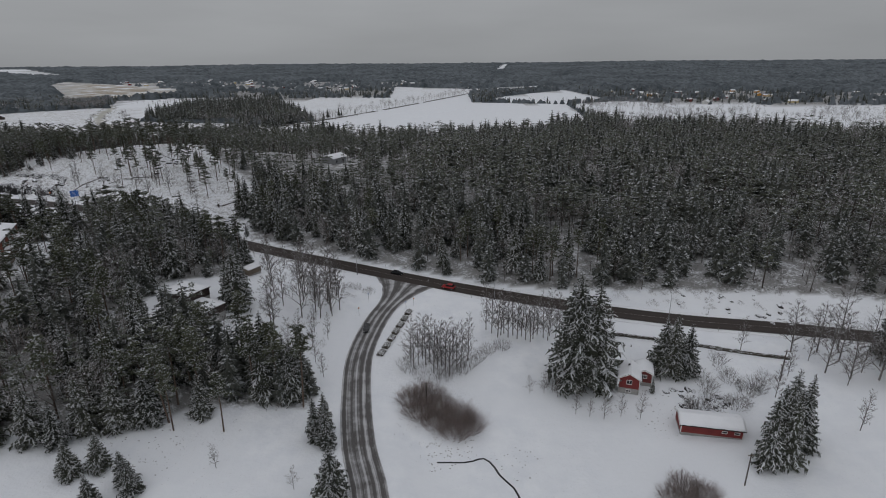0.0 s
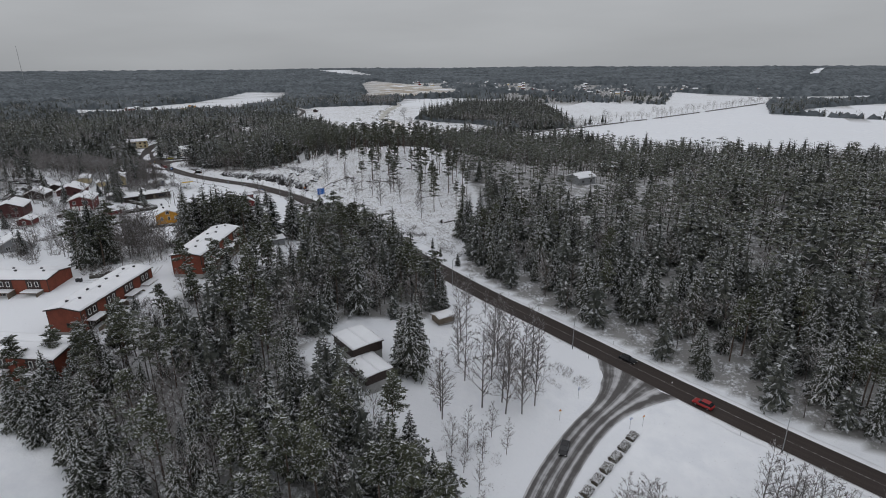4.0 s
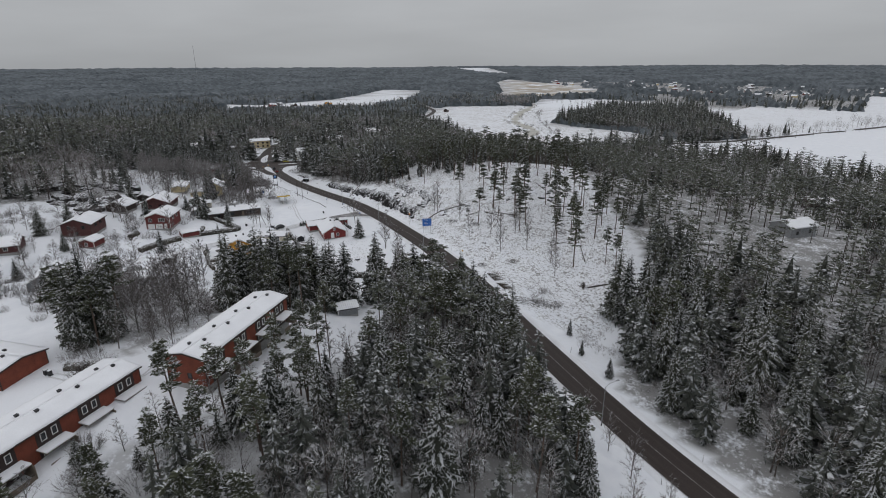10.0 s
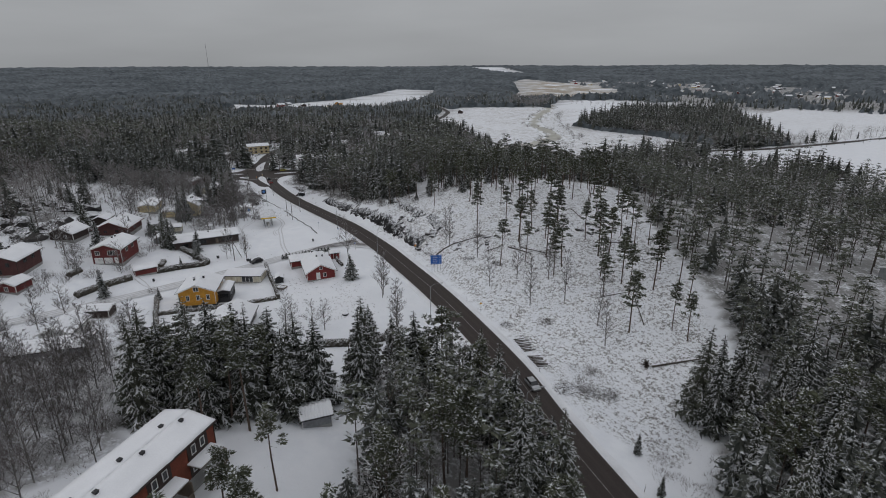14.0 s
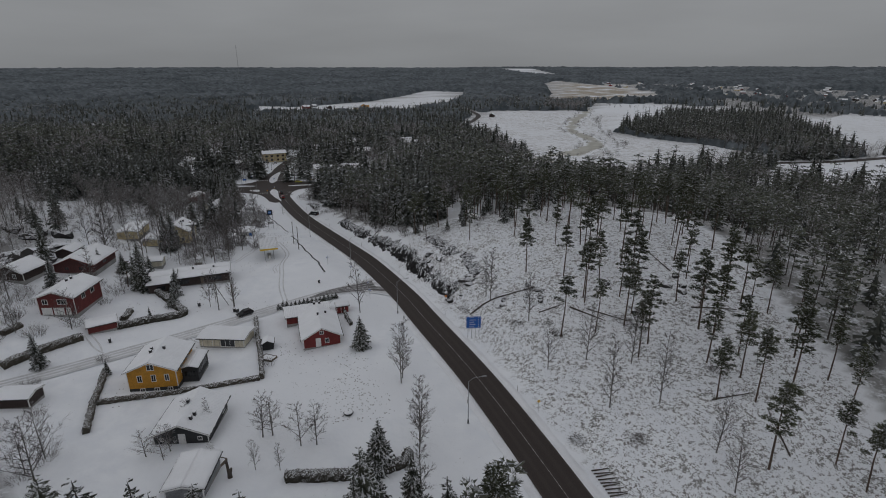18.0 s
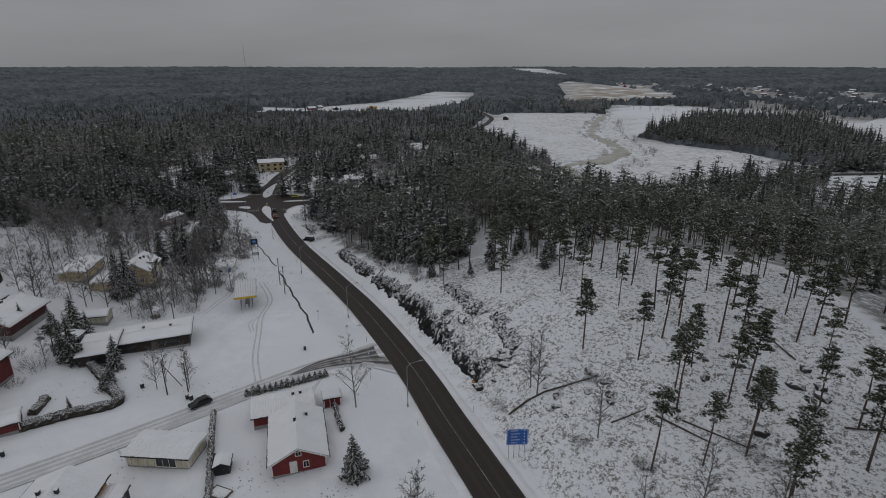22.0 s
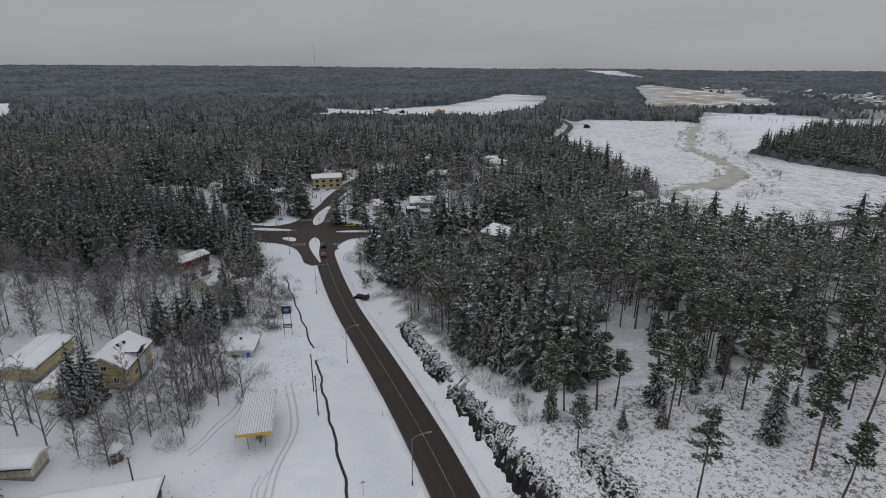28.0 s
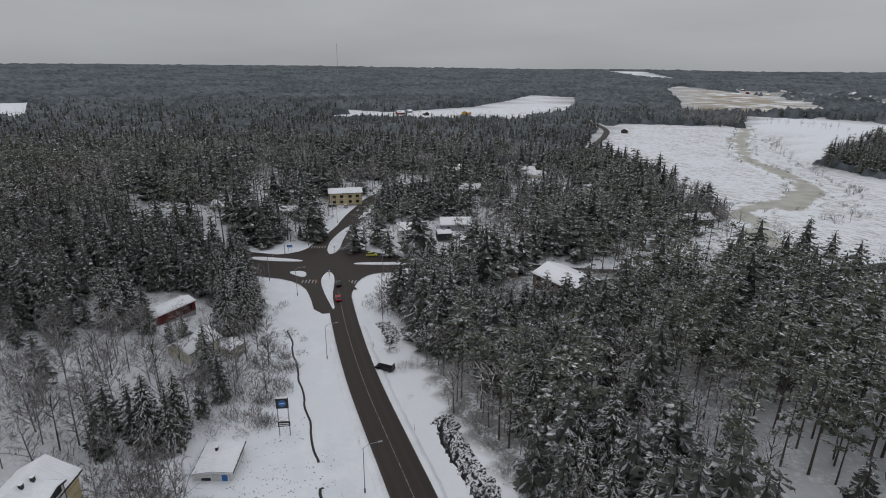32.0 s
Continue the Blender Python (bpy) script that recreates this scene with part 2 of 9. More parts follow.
M_TREESNOW = tree_snow("snow_on_boughs", (0.10, 0.105, 0.10), (0.72, 0.74, 0.77), 0.7)
M_TREESNOW_THIN = tree_snow("thin_snow_on_boughs", (0.11, 0.115, 0.11), (0.36, 0.375, 0.395), 0.35)
M_BARK = plain("grey_brown_bark", (0.085, 0.07, 0.06), 0.95, 0, 2.0, 0.4)
M_PINEBARK = plain("reddish_pine_bark", (0.11, 0.078, 0.06), 0.95, 0, 1.0, 0.4)
M_BIRCH = plain("pale_birch_bark", (0.20, 0.19, 0.18), 0.9, 0, 1.6, 0.6)
M_TWIG = snowed("frosted_twigs", (0.10, 0.088, 0.083), (0.19, 0.172, 0.165), 0.1, 0.9, 0.7, 0.55)
M_TWIG_FAR = snowed("frosted_twigs_massed", (0.15, 0.138, 0.132), (0.36, 0.345, 0.34), 0.1, 0.9, 0.4, 0.5, island=True)
M_REDTWIG = plain("reddish_willow_stems", (0.30, 0.25, 0.235), 0.95, 0, 2.0, 0.35)


def hazed_canopy_material():
    """Frosted forest seen from afar: stands of dark spruce and of pale birch and pine, with haze painted in as a paler,
    bluer base colour.
    """
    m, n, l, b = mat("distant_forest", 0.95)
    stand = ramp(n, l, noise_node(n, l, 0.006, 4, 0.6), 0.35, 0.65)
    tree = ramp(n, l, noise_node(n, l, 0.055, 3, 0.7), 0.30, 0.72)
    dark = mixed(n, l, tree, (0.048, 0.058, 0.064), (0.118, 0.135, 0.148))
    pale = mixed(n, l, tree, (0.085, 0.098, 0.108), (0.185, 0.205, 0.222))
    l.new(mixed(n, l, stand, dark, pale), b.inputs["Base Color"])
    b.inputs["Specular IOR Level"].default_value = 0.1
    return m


M_HAZED_CANOPY = hazed_canopy_material()
M_ROCK = snowed("snowy_rock", (0.03, 0.03, 0.03), (0.085, 0.08, 0.078), 0.55, 0.92, 1.2, 0.75)
M_HEDGE = snowed("snow_dusted_hedge", (0.045, 0.042, 0.034), (0.085, 0.075, 0.06), 0.1, 0.9, 5.0, 0.5)

# ---- terrain ----
HILLS = ((-135, 140, 45, 14.1), (-80, 135, 35, 1.3), (-150, 310, 50, 11.2), (-200, 320, 60, 15.6), (-155, 272, 25, -3.1),
         (-193, 272, 20, -2.4), (40, 105, 50, -4.7), (-40, 60, 60, -1.7), (-10, 140, 50, 1.5), (-330, 190, 50, 7.3))
RISES = ((-480, 160, 110, 22.3), (-250, 60, 110, 15.5), (-380, 260, 40, 1.4), (-300, 360, 60, 15.6), (-60, 330, 80, 10.0),
         (60, 300, 90, 5.8), (180, 230, 90, 8.2), (100, 160, 40, 2.9), (-320, 300, 60, -9.3), (-230, 200, 50, -1.8),
         (-420, 340, 70, -5.5), (-620, 300, 150, 7.8), (-110, 225, 30, -2.9))
PLAIN_Z = -15.0


def strip_line(points, step):
    """Points of a smooth curve through the given ones, about step apart."""
    p = np.array(points, float)
    out = []
    for i in range(len(p) - 1):
        a, b, c, d = p[max(i - 1, 0)], p[i], p[i + 1], p[min(i + 2, len(p) - 1)]
        k = max(1, int(np.hypot(*(c - b)[:2]) / step))
        for j in range(k):
            s = j / k
            out.append(0.5 * (2 * b + (c - a) * s + (2 * a - 5 * b + 4 * c - d) * s * s + (3 * b - a - 3 * c + d) * s ** 3))
    out.append(p[-1])
    return np.array(out)


MAIN = strip_line([(420, 40, -12), (250, 88, -12), (118, 128, -12), (68, 140, -12), (37, 151, -12), (3, 166, -12), (-38, 183.5, -10.3),
                   (-70, 195, -7.7), (-108, 213, -5.0), (-129, 225, -4.3), (-163, 240.5, -3.5), (-194, 252.5, -3.3), (-213, 260.3, -4),
                   (-246, 271.5, -5.3), (-278, 281, -7.8), (-323, 292.5, -9.8), (-354, 302, -10.3), (-378, 310.5, -10.5)], 4)
ROAD_NORTH = strip_line([(-378, 310.5, -10.5), (-404, 321, -10.6), (-440, 340, -10.5), (-472, 366, -10.3), (-498, 398, -10.5), (-520, 480, -12), (-530, 593, -13.6), (-575, 664, -14), (-634, 757, -14.2), (-690, 822, -14.3), (-800, 900, -14)], 5)
ROAD_ACROSS = strip_line([(-470, 262, -8), (-440, 286, -10.3), (-418, 306, -10.6), (-404, 321, -10.6), (-388, 342, -10.6), (-372, 366, -10.5), (-340, 405, -12), (-300, 480, -14.6), (-262, 590, -15.2), (-218, 662, -15.3), (-170, 735, -15.3), (-60, 1000, -15.3), (68, 1330, -14)], 5)
LANE_SOUTH = strip_line([(-13, 60, -14.8), (-14, 76, -14.6), (-18, 90, -14.3), (-21, 107, -13.9), (-22.5, 125, -13.4), (-20, 144, -12.6), (-15, 160, -11.9), (-12, 171, -11.5)], 3)
LANE_VILLAGE = strip_line([(-222, 261, -4.3), (-228, 249, -4.5), (-230, 235, -4.6), (-231, 215, -4.6), (-232.5, 195, -4.5), (-235, 170, -4.2), (-240, 140, -3.5), (-246, 110, -2.5)], 4)
LANES = ((MAIN, 5.5, 11.0), (ROAD_NORTH, 5.0, 12.0), (ROAD_ACROSS, 5.5, 14.0), (LANE_SOUTH, 4.5, 8.0), (LANE_VILLAGE, 3.5, 10.0))


def near_line(line, x, y):
    """Distance of the points from a line, and the line's height beside them."""
    if x.size <= 64:
        a, ab = line[:-1], np.diff(line[:, :2], axis=0)
        u, v = x.ravel()[:, None] - a[:, 0], y.ravel()[:, None] - a[:, 1]
        s = np.clip((u * ab[:, 0] + v * ab[:, 1]) / ((ab ** 2).sum(1) + 1e-9), 0, 1)
        d = np.hypot(u - s * ab[:, 0], v - s * ab[:, 1])
        k, r = d.argmin(1), np.arange(x.size)
        return d[r, k].reshape(x.shape), (a[k, 2] + s[r, k] * (line[k + 1, 2] - a[k, 2])).reshape(x.shape)
    best, z = np.full(x.shape, 1e9), np.zeros(x.shape)
    for a, b in zip(line[:-1], line[1:]):
        ab = (b - a)[:2]
        s = np.clip(((x - a[0]) * ab[0] + (y - a[1]) * ab[1]) / (ab @ ab + 1e-9), 0, 1)
        d = np.hypot(x - a[0] - s * ab[0], y - a[1] - s * ab[1])
        m = d < best
        best = np.where(m, d, best)
        z = np.where(m, a[2] + s * (b[2] - a[2]), z)
    return best, z


def smooth(v, lo, hi):
    s = np.clip((v - lo) / (hi - lo), 0, 1)
    return s * s * (3 - 2 * s)


def wavy(x, y, size, seed=0.0):
    """A cheap smooth random height between -1 and 1."""
    a = np.sin(x / size + 1.3 * np.sin(y / size * 0.7 + seed) + seed) * np.cos(y / size * 1.1 + 0.9 * np.sin(x / size * 0.6 + 2 * seed))
    b = np.sin((x * 0.8 + y * 0.6) / size * 2.3 + seed * 3) * np.cos((y * 0.8 - x * 0.6) / size * 2.1 + seed)
    return 0.65 * a + 0.35 * b


def height(x, y):
    x, y = np.atleast_1d(np.asarray(x, float)), np.atleast_1d(np.asarray(y, float))
    z = np.full(x.shape, PLAIN_Z)
    for a, b, s, h in HILLS + RISES:
        z = z + h * np.exp(-((x - a) ** 2 + (y - b) ** 2) / (2 * s * s))
    r = np.hypot(x + 100, y - 150)
    z = z + wavy(x, y, 14, 0.4) * 0.35 + wavy(x, y, 45, 1.1) * 0.5 * smooth(r, 60, 300)
    # wooded ridges far off, which close the view at eye level
    ridge = 0.5 + 0.5 * wavy(x, y, 520, 0.7)
    z = z + smooth(r, 1300, 4300) * (44 + 10 * ridge) + smooth(r, 700, 1500) * (x < 0) * smooth(-x, 300, 900) * smooth(x * 0.9 + 1800 - y, -400, 500) * 14 * ridge
    c = smooth(np.hypot(x + 404, y - 321), 36, 62)
    z = z * c + (-10.75) * (1 - c)
    for line, flat, soft in LANES:
        m = (x > line[:, 0].min() - 30) & (x < line[:, 0].max() + 30) & (y > line[:, 1].min() - 30) & (y < line[:, 1].max() + 30)
        if m.any():
            d, lz = near_line(line, x[m], y[m])
            w = smooth(d, flat, flat + soft)
            z[m] = z[m] * w + (lz - 0.14) * (1 - w)
    return z


def at(x, y):
    return float(height(x, y)[0])


def inside(poly, x, y):
    x, y = np.asarray(x, float), np.asarray(y, float)
    c = np.zeros(x.shape, bool)
    for (ax, ay), (bx, by) in zip(poly, poly[1:] + poly[:1]):
        c ^= ((ay > y) != (by > y)) & (x < (bx - ax) * (y - ay) / (by - ay + 1e-12) + ax)
    return c


# open fields, far and near, and the woods between them
FIELD_EAST = [(-210, 580), (-120, 590), (-60, 560), (60, 560), (170, 640), (200, 760), (226, 985), (60, 1050), (70, 1330), (-60, 1000), (-170, 735), (-215, 665)]
FIELD_BEYOND = [(-225, 775), (-170, 760), (-60, 1010), (60, 1330), (330, 1480), (300, 1700), (80, 1560), (-140, 1740), (-110, 1210), (-375, 1190), (-480, 1010), (-350, 1050)]
FIELD_STRIP = [(70, 1060), (225, 990), (340, 1060), (330, 1470), (150, 1240)]
FIELD_RIVER = [(-345, 420), (-320, 480), (-285, 540), (-262, 600), (-215, 690), (-290, 722), (-372, 736), (-432, 770), (-520, 950), (-640, 1010), (-640, 960), (-715, 890), (-690, 815), (-640, 740), (-600, 690), (-560, 645), (-450, 580), (-390, 555), (-352, 500)]
FIELD_HILL = [(-1180, 570), (-1098, 590), (-952, 640), (-855, 725), (-795, 755), (-858, 936), (-1010, 1130), (-1200, 1330), (-1330, 1300), (-1050, 880), (-1010, 690), (-1180, 610)]
MARSH = [(-1430, 2130), (-1100, 1930), (-800, 1690), (-640, 1420), (-690, 1185), (-740, 1120), (-800, 1160), (-970, 1430), (-1330, 1900)]
FIELD_BANK = [(-440, 764), (-412, 762), (-404, 800), (-440, 1010), (-480, 1020), (-375, 1190), (-569, 1264), (-690, 1179), (-629, 1066), (-600, 1000), (-534, 925)]
FIELD_WEST = [(-1120, 140), (-1480, 120), (-1510, 200), (-1130, 205)]
LAKE = [(-2900, 3450), (-2500, 3420), (-1700, 2560), (-1780, 2480), (-2250, 2830)]
SUBURB = [(340, 1060), (430, 960), (700, 900), (1100, 800), (1250, 1050), (700, 1350), (420, 1400)]
FIELD_SUBURB = [(400, 880), (700, 780), (1000, 690), (1080, 790), (700, 900), (430, 960), (340, 1050)]
FIELD_BEHIND = [(205, 640), (330, 606), (405, 540), (700, 460), (1000, 560), (1000, 690), (700, 780), (400, 880), (340, 1050), (230, 985), (205, 760)]
FIELD_LONG = [(-1000, 560), (-1025, 650), (-1018, 712), (-950, 765), (-835, 700), (-890, 630), (-930, 555)]
MOSS = [(-640, 1010), (-500, 1000), (-440, 1020), (-340, 1070), (-375, 1190), (-110, 1210), (-140, 1740), (-300, 1800), (-600, 1500)]
SUBURB_NORTH = [(-900, 1700), (-300, 1500), (-100, 1780), (60, 1640), (300, 1760), (-200, 2050), (-900, 2150), (-1200, 2050)]
POWER_LINE = [(285, 2900), (330, 2900), (545, 4400), (485, 4400)]
FIELDS = (FIELD_EAST, FIELD_BEYOND, FIELD_STRIP, FIELD_RIVER, FIELD_HILL, MARSH, LAKE, FIELD_SUBURB, FIELD_BEHIND, FIELD_LONG, FIELD_BANK, FIELD_WEST)
ISLAND_WOOD = [(-420, 772), (-369, 745), (-290, 737), (-221, 752), (-200, 800), (-330, 1060), (-440, 1010)]
CLEARING = [(-90, 221), (-108, 219), (-130, 232), (-160, 247), (-195, 259), (-215, 267), (-235, 274), (-238, 296), (-222, 318), (-200, 336), (-166, 340), (-135, 306), (-106, 276), (-94, 258), (-90, 240)]
WOOD_WEST = [(-30, 101), (-31, 108), (-37, 116), (-60, 122), (-84, 128), (-84, 150), (-70, 161), (-67, 173), (-80, 180), (-98, 194), (-115, 204), (-133, 212), (-139, 210), (-137, 198), (-124, 178), (-112, 164), (-103, 140), (-100, 114), (-102, 103), (-111, 95), (-103, 91), (-95, 88), (-87, 85), (-78, 86), (-70, 89), (-60, 95), (-50, 100), (-40, 101)]
WOOD_NORTH = [(-84, 224), (-76, 204), (-40, 192), (-2, 177), (25, 165.5), (70, 157), (130, 144), (260, 104), (420, 70), (440, 480), (200, 530), (60, 545), (-60, 548), (-120, 575), (-215, 570), (-255, 520), (-282, 470), (-322, 405), (-352, 370), (-345, 330), (-362, 322), (-300, 300), (-262, 293), (-240, 297), (-222, 320), (-200, 338), (-164, 342), (-132, 308), (-102, 278), (-90, 260), (-86, 242)]
GARDENS = [(-306, 352), (-322, 343), (-345, 340), (-360, 348), (-356, 372), (-330, 385), (-304, 385)]
WOOD_SOUTHWEST = [(-318, 243), (-326, 262), (-352, 279), (-395, 290), (-420, 292), (-445, 270), (-475, 255), (-640, 330), (-640, 60), (-300, -60), (-250, 60), (-262, 100), (-300, 115), (-318, 150), (-305, 178), (-318, 205)]


def clear_of_roads(x, y, gap):
    ok = np.ones(x.shape, bool)
    for line, flat, _ in LANES:
        ok &= near_line(line[::2], x, y)[0] > flat + gap
    return ok


def far_wood(x, y):
    """Where the wide woods stand."""
    w = np.ones(x.shape, bool)
    for f in FIELDS:
        w &= ~inside(f, x, y)
    w &= ~inside(POWER_LINE, x, y)
    return w | inside(ISLAND_WOOD, x, y)


# ---- fast meshes ----
def mesh_from(name, verts, tris, mats, slots=None):
    me = bpy.data.meshes.new(name)
    verts, tris = np.asarray(verts, np.float32), np.asarray(tris, np.int32)
    k = tris.shape[1]
    me.vertices.add(len(verts))
    me.vertices.foreach_set("co", verts.ravel())
    me.loops.add(tris.size)
    me.loops.foreach_set("vertex_index", tris.ravel())
    me.polygons.add(len(tris))
    me.polygons.foreach_set("loop_start", np.arange(0, tris.size, k, dtype=np.int32))
    me.polygons.foreach_set("loop_total", np.full(len(tris), k, np.int32))
    for m in mats:
        me.materials.append(m)
    if slots is not None:
        me.polygons.foreach_set("material_index", np.asarray(slots, np.int32))
    me.update(calc_edges=True)
    return me


def part(name, data, material, parent, label=""):
    """Links a bmesh or mesh as one object under a thing."""
    if isinstance(data, bmesh.types.BMesh):
        me = bpy.data.meshes.new(name)
        data.to_mesh(me)
        data.free()
        data = me
    if material is not None and not data.materials:
        data.materials.append(material)
    ob = new(name, data)
    ob.parent = parent
    return tagged(ob, label)


# ---- the ground: one sheet ----
def axis(lo, hi, step, far):
    a = list(np.arange(lo, hi + 0.1, step))
    for sign, end in ((-1, a[0]), (1, a[-1])):
        s, v = step, end
        while abs(v) < far:
            s *= 1.13
            v += sign * min(s, 120)
            a.append(v)
    return np.array(sorted(a))


def build_ground():
    xs, ys = axis(-430, 140, 2.2, 4700), axis(50, 372, 2.2, 4700)
    gx, gy = np.meshgrid(xs, ys)
    x, y = gx.ravel(), gy.ravel()
    z = height(x, y)
    nx, ny = len(xs), len(ys)
    i = np.arange(nx * ny).reshape(ny, nx)
    quads = np.stack([i[:-1, :-1], i[:-1, 1:], i[1:, 1:], i[1:, :-1]], -1).reshape(-1, 4)
    me = mesh_from("ground", np.stack([x, y, z], 1), quads, [M_GROUND])
    me.polygons.foreach_set("use_smooth", np.ones(len(quads), bool))
    rng = np.random.default_rng(3)
    scrub = 0.85 * inside(CLEARING, x, y) + 0.5 * inside(GARDENS, x, y)
    litter = 0.8 * (inside(WOOD_WEST, x, y) | inside(WOOD_NORTH, x, y) | inside(WOOD_SOUTHWEST, x, y))
    r = np.hypot(x + 100, y - 150)
    litter = np.maximum(litter, 0.9 * (far_wood(x, y) & (r > 520)))
    marsh = 1.0 * inside(MARSH, x, y)
    stubble = 0.75 * inside(FIELD_RIVER, x, y) + 0.35 * (inside(FIELD_HILL, x, y) | inside(FIELD_BEYOND, x, y))
    litter = np.maximum(litter, 0.6 * inside([(-146, 133), (-175, 138), (-203, 148), (-204, 166), (-178, 164), (-158, 158), (-148, 152)], x, y))
    litter = np.maximum(litter, 0.5 * inside([(-114, 103), (-97, 100), (-99, 120), (-102, 140), (-112, 164), (-120, 162), (-117, 140), (-122, 125)], x, y))
    litter *= 1 - 0.75 * smooth(62 - np.hypot(x + 338, y - 238), 0, 16)
    litter *= 1 - 0.6 * smooth(48 - np.hypot(x + 232, y - 306), 0, 16)
    for arr in (scrub, litter):
        arr *= clear_of_roads(x, y, 2.0)
    col = np.stack([scrub, litter, marsh, stubble], 1).astype(np.float32)
    at_ = me.color_attributes.new("cover", "FLOAT_COLOR", "POINT")
    at_.data.foreach_set("color", col.ravel())
    return tagged(new("ground", me), "snow-covered ground of fields, gardens and woodland floor", "ground", kind="structure")


build_ground()


def ribbon(name, line, width, material, lift, label, category="road", ends=None, drape=False):
    """A road surface along a line; widths may flare at its ends."""
    n = len(line)
    d = np.gradient(line[:, :2], axis=0)
    d /= np.linalg.norm(d, axis=1)[:, None]
    nor = np.stack([-d[:, 1], d[:, 0]], 1)
    s = np.concatenate([[0], np.cumsum(np.hypot(*np.diff(line[:, :2], axis=0).T))])
    w = np.full(n, width / 2.0)
    if ends:
        for k, extra, length in ends:
            dist = s if k == 0 else s[-1] - s
            w = w + extra * np.clip(1 - dist / length, 0, 1) ** 2
    cols = 9
    verts, uvs = [], []
    for c in range(cols):
        u = c / (cols - 1)
        off = (2 * u - 1) * w
        crown = 0.05 * (1 - (2 * u - 1) ** 2)
        verts.append(np.column_stack([line[:, 0] + nor[:, 0] * off, line[:, 1] + nor[:, 1] * off, line[:, 2] + lift + crown]))
        uvs.append(np.column_stack([np.full(n, u), s / 10]))
    v, uv = np.stack(verts, 1).reshape(-1, 3), np.stack(uvs, 1).reshape(-1, 2)
    if ends and name.startswith("lane"):
        d, mz = near_line(MAIN, v[:, 0], v[:, 1])
        k = smooth(d, 4.2, 10.0)
        v[:, 2] = v[:, 2] * k + (mz - 0.03) * (1 - k)
    if drape:
        v[:, 2] = height(v[:, 0], v[:, 1]) + lift - (1.2 * np.abs(2 * uv[:, 0] - 1) ** 3 if name == "river" else 0)
    i = np.arange(n * cols).reshape(n, cols)
    q = np.stack([i[:-1, :-1], i[:-1, 1:], i[1:, 1:], i[1:, :-1]], -1).reshape(-1, 4)[:, ::-1]
    me = mesh_from(name, v, q, [material])
    lay = me.uv_layers.new(name="UVMap")
    lay.data.foreach_set("uv", uv[q.ravel()].astype(np.float32).ravel())
    return tagged(new(name, me), label, category, kind="structure")


ribbon("road_main", MAIN, 7.6, M_ROAD, 0.02, "wet dark asphalt road between ploughed snow banks")
ribbon("road_north", ROAD_NORTH, 7.4, M_ROAD, 0.016, "wet dark asphalt road that leads on past the crossing", ends=((0, 2.5, 20),))
ribbon("road_across", ROAD_ACROSS, 8.0, M_ROAD, 0.012, "wet dark asphalt cross road with snowy islands")
ribbon("lane_south", LANE_SOUTH, 7.0, M_LANE, 0.01, "slushy side road with wheel tracks", ends=((1, 9.0, 22),))
ribbon("lane_village", LANE_VILLAGE, 5.0, M_DRIVE, 0.02, "snowy village lane with two wheel tracks", ends=((0, 7.0, 14),))

ribbon("lane_mouth", strip_line([(-220.6, 264, -4.25), (-225.6, 254, -4.42), (-228.6, 247, -4.5), (-229.8, 239, -4.56)], 1.5), 4.4, M_LANE, 0.055, "dark slushy mouth of the village lane", ends=((0, 7.5, 16), (1, -2.1, 14)))

RIVER = strip_line([(-760, 1200, -14.9), (-660, 1070, -14.9), (-604, 1009, -14.9), (-530, 860, -14.9), (-466, 745, -14.9), (-414, 694, -14.9), (-374, 645, -14.9), (-360, 590, -14.9), (-368, 553, -14.9), (-345, 520, -14.9), (-326, 488, -14.9)], 6)


def ice_material():
    """Tan flooded ice under drifts of snow; u runs across the river."""
    m, n, l, b = mat("tan_river_ice", 0.5)
    uv = n.new("ShaderNodeUVMap")
    sep = n.new("ShaderNodeSeparateXYZ")
    l.new(uv.outputs[0], sep.inputs[0])
    edge = calc(n, l, "ABSOLUTE", calc(n, l, "SUBTRACT", sep.outputs["X"], 0.5), 0)
    drift = calc(n, l, "ADD", calc(n, l, "MULTIPLY", noise_node(n, l, 0.035, 5, 0.65), 0.8), calc(n, l, "MULTIPLY", edge, 0.55))
    ice = mixed(n, l, ramp(n, l, noise_node(n, l, 0.12, 4, 0.6), 0.3, 0.7), (0.33, 0.32, 0.27), (0.46, 0.45, 0.40))
    l.new(mixed(n, l, ramp(n, l, drift, 0.50, 0.57), ice, (0.78, 0.80, 0.83)), b.inputs["Base Color"])
    return m


ribbon("river", RIVER, 34, ice_material(), 0.35, "frozen tan river ice winding through a snowy field", "river", drape=True)
M_WATER = plain("dark_ditch_water", (0.010, 0.010, 0.011), 0.55, 0, 1.0, 0.3)


def ditch(points, width, label):
    line = strip_line([(a, b, 0) for a, b in points], 1.5)
    k = np.arange(len(line))
    line[:, 0] += 0.35 * np.sin(k * 0.7) + 0.25 * np.sin(k * 1.9) + 0.12 * np.sin(k * 4.3)
    line[:, 1] += 0.3 * np.cos(k * 0.8)
    line[:, 2] = height(line[:, 0], line[:, 1])
    ribbon("ditch", line, width, M_WATER, 0.02, label, "ditch")


ditch([(-241, 251.5), (-247, 254.5), (-265, 260.5), (-285, 267), (-296, 271)], 0.5, "dark open ditch with running water in snow")
ditch([(-302, 272.5), (-315, 276), (-335, 281), (-359, 287)], 0.45, "dark open ditch beside the road verge")
ditch([(-2, 87.3), (3.3, 88), (8, 89), (10.4, 84.5), (13.1, 79.7), (16, 72)], 0.42, "dark open ditch across the snowy meadow")


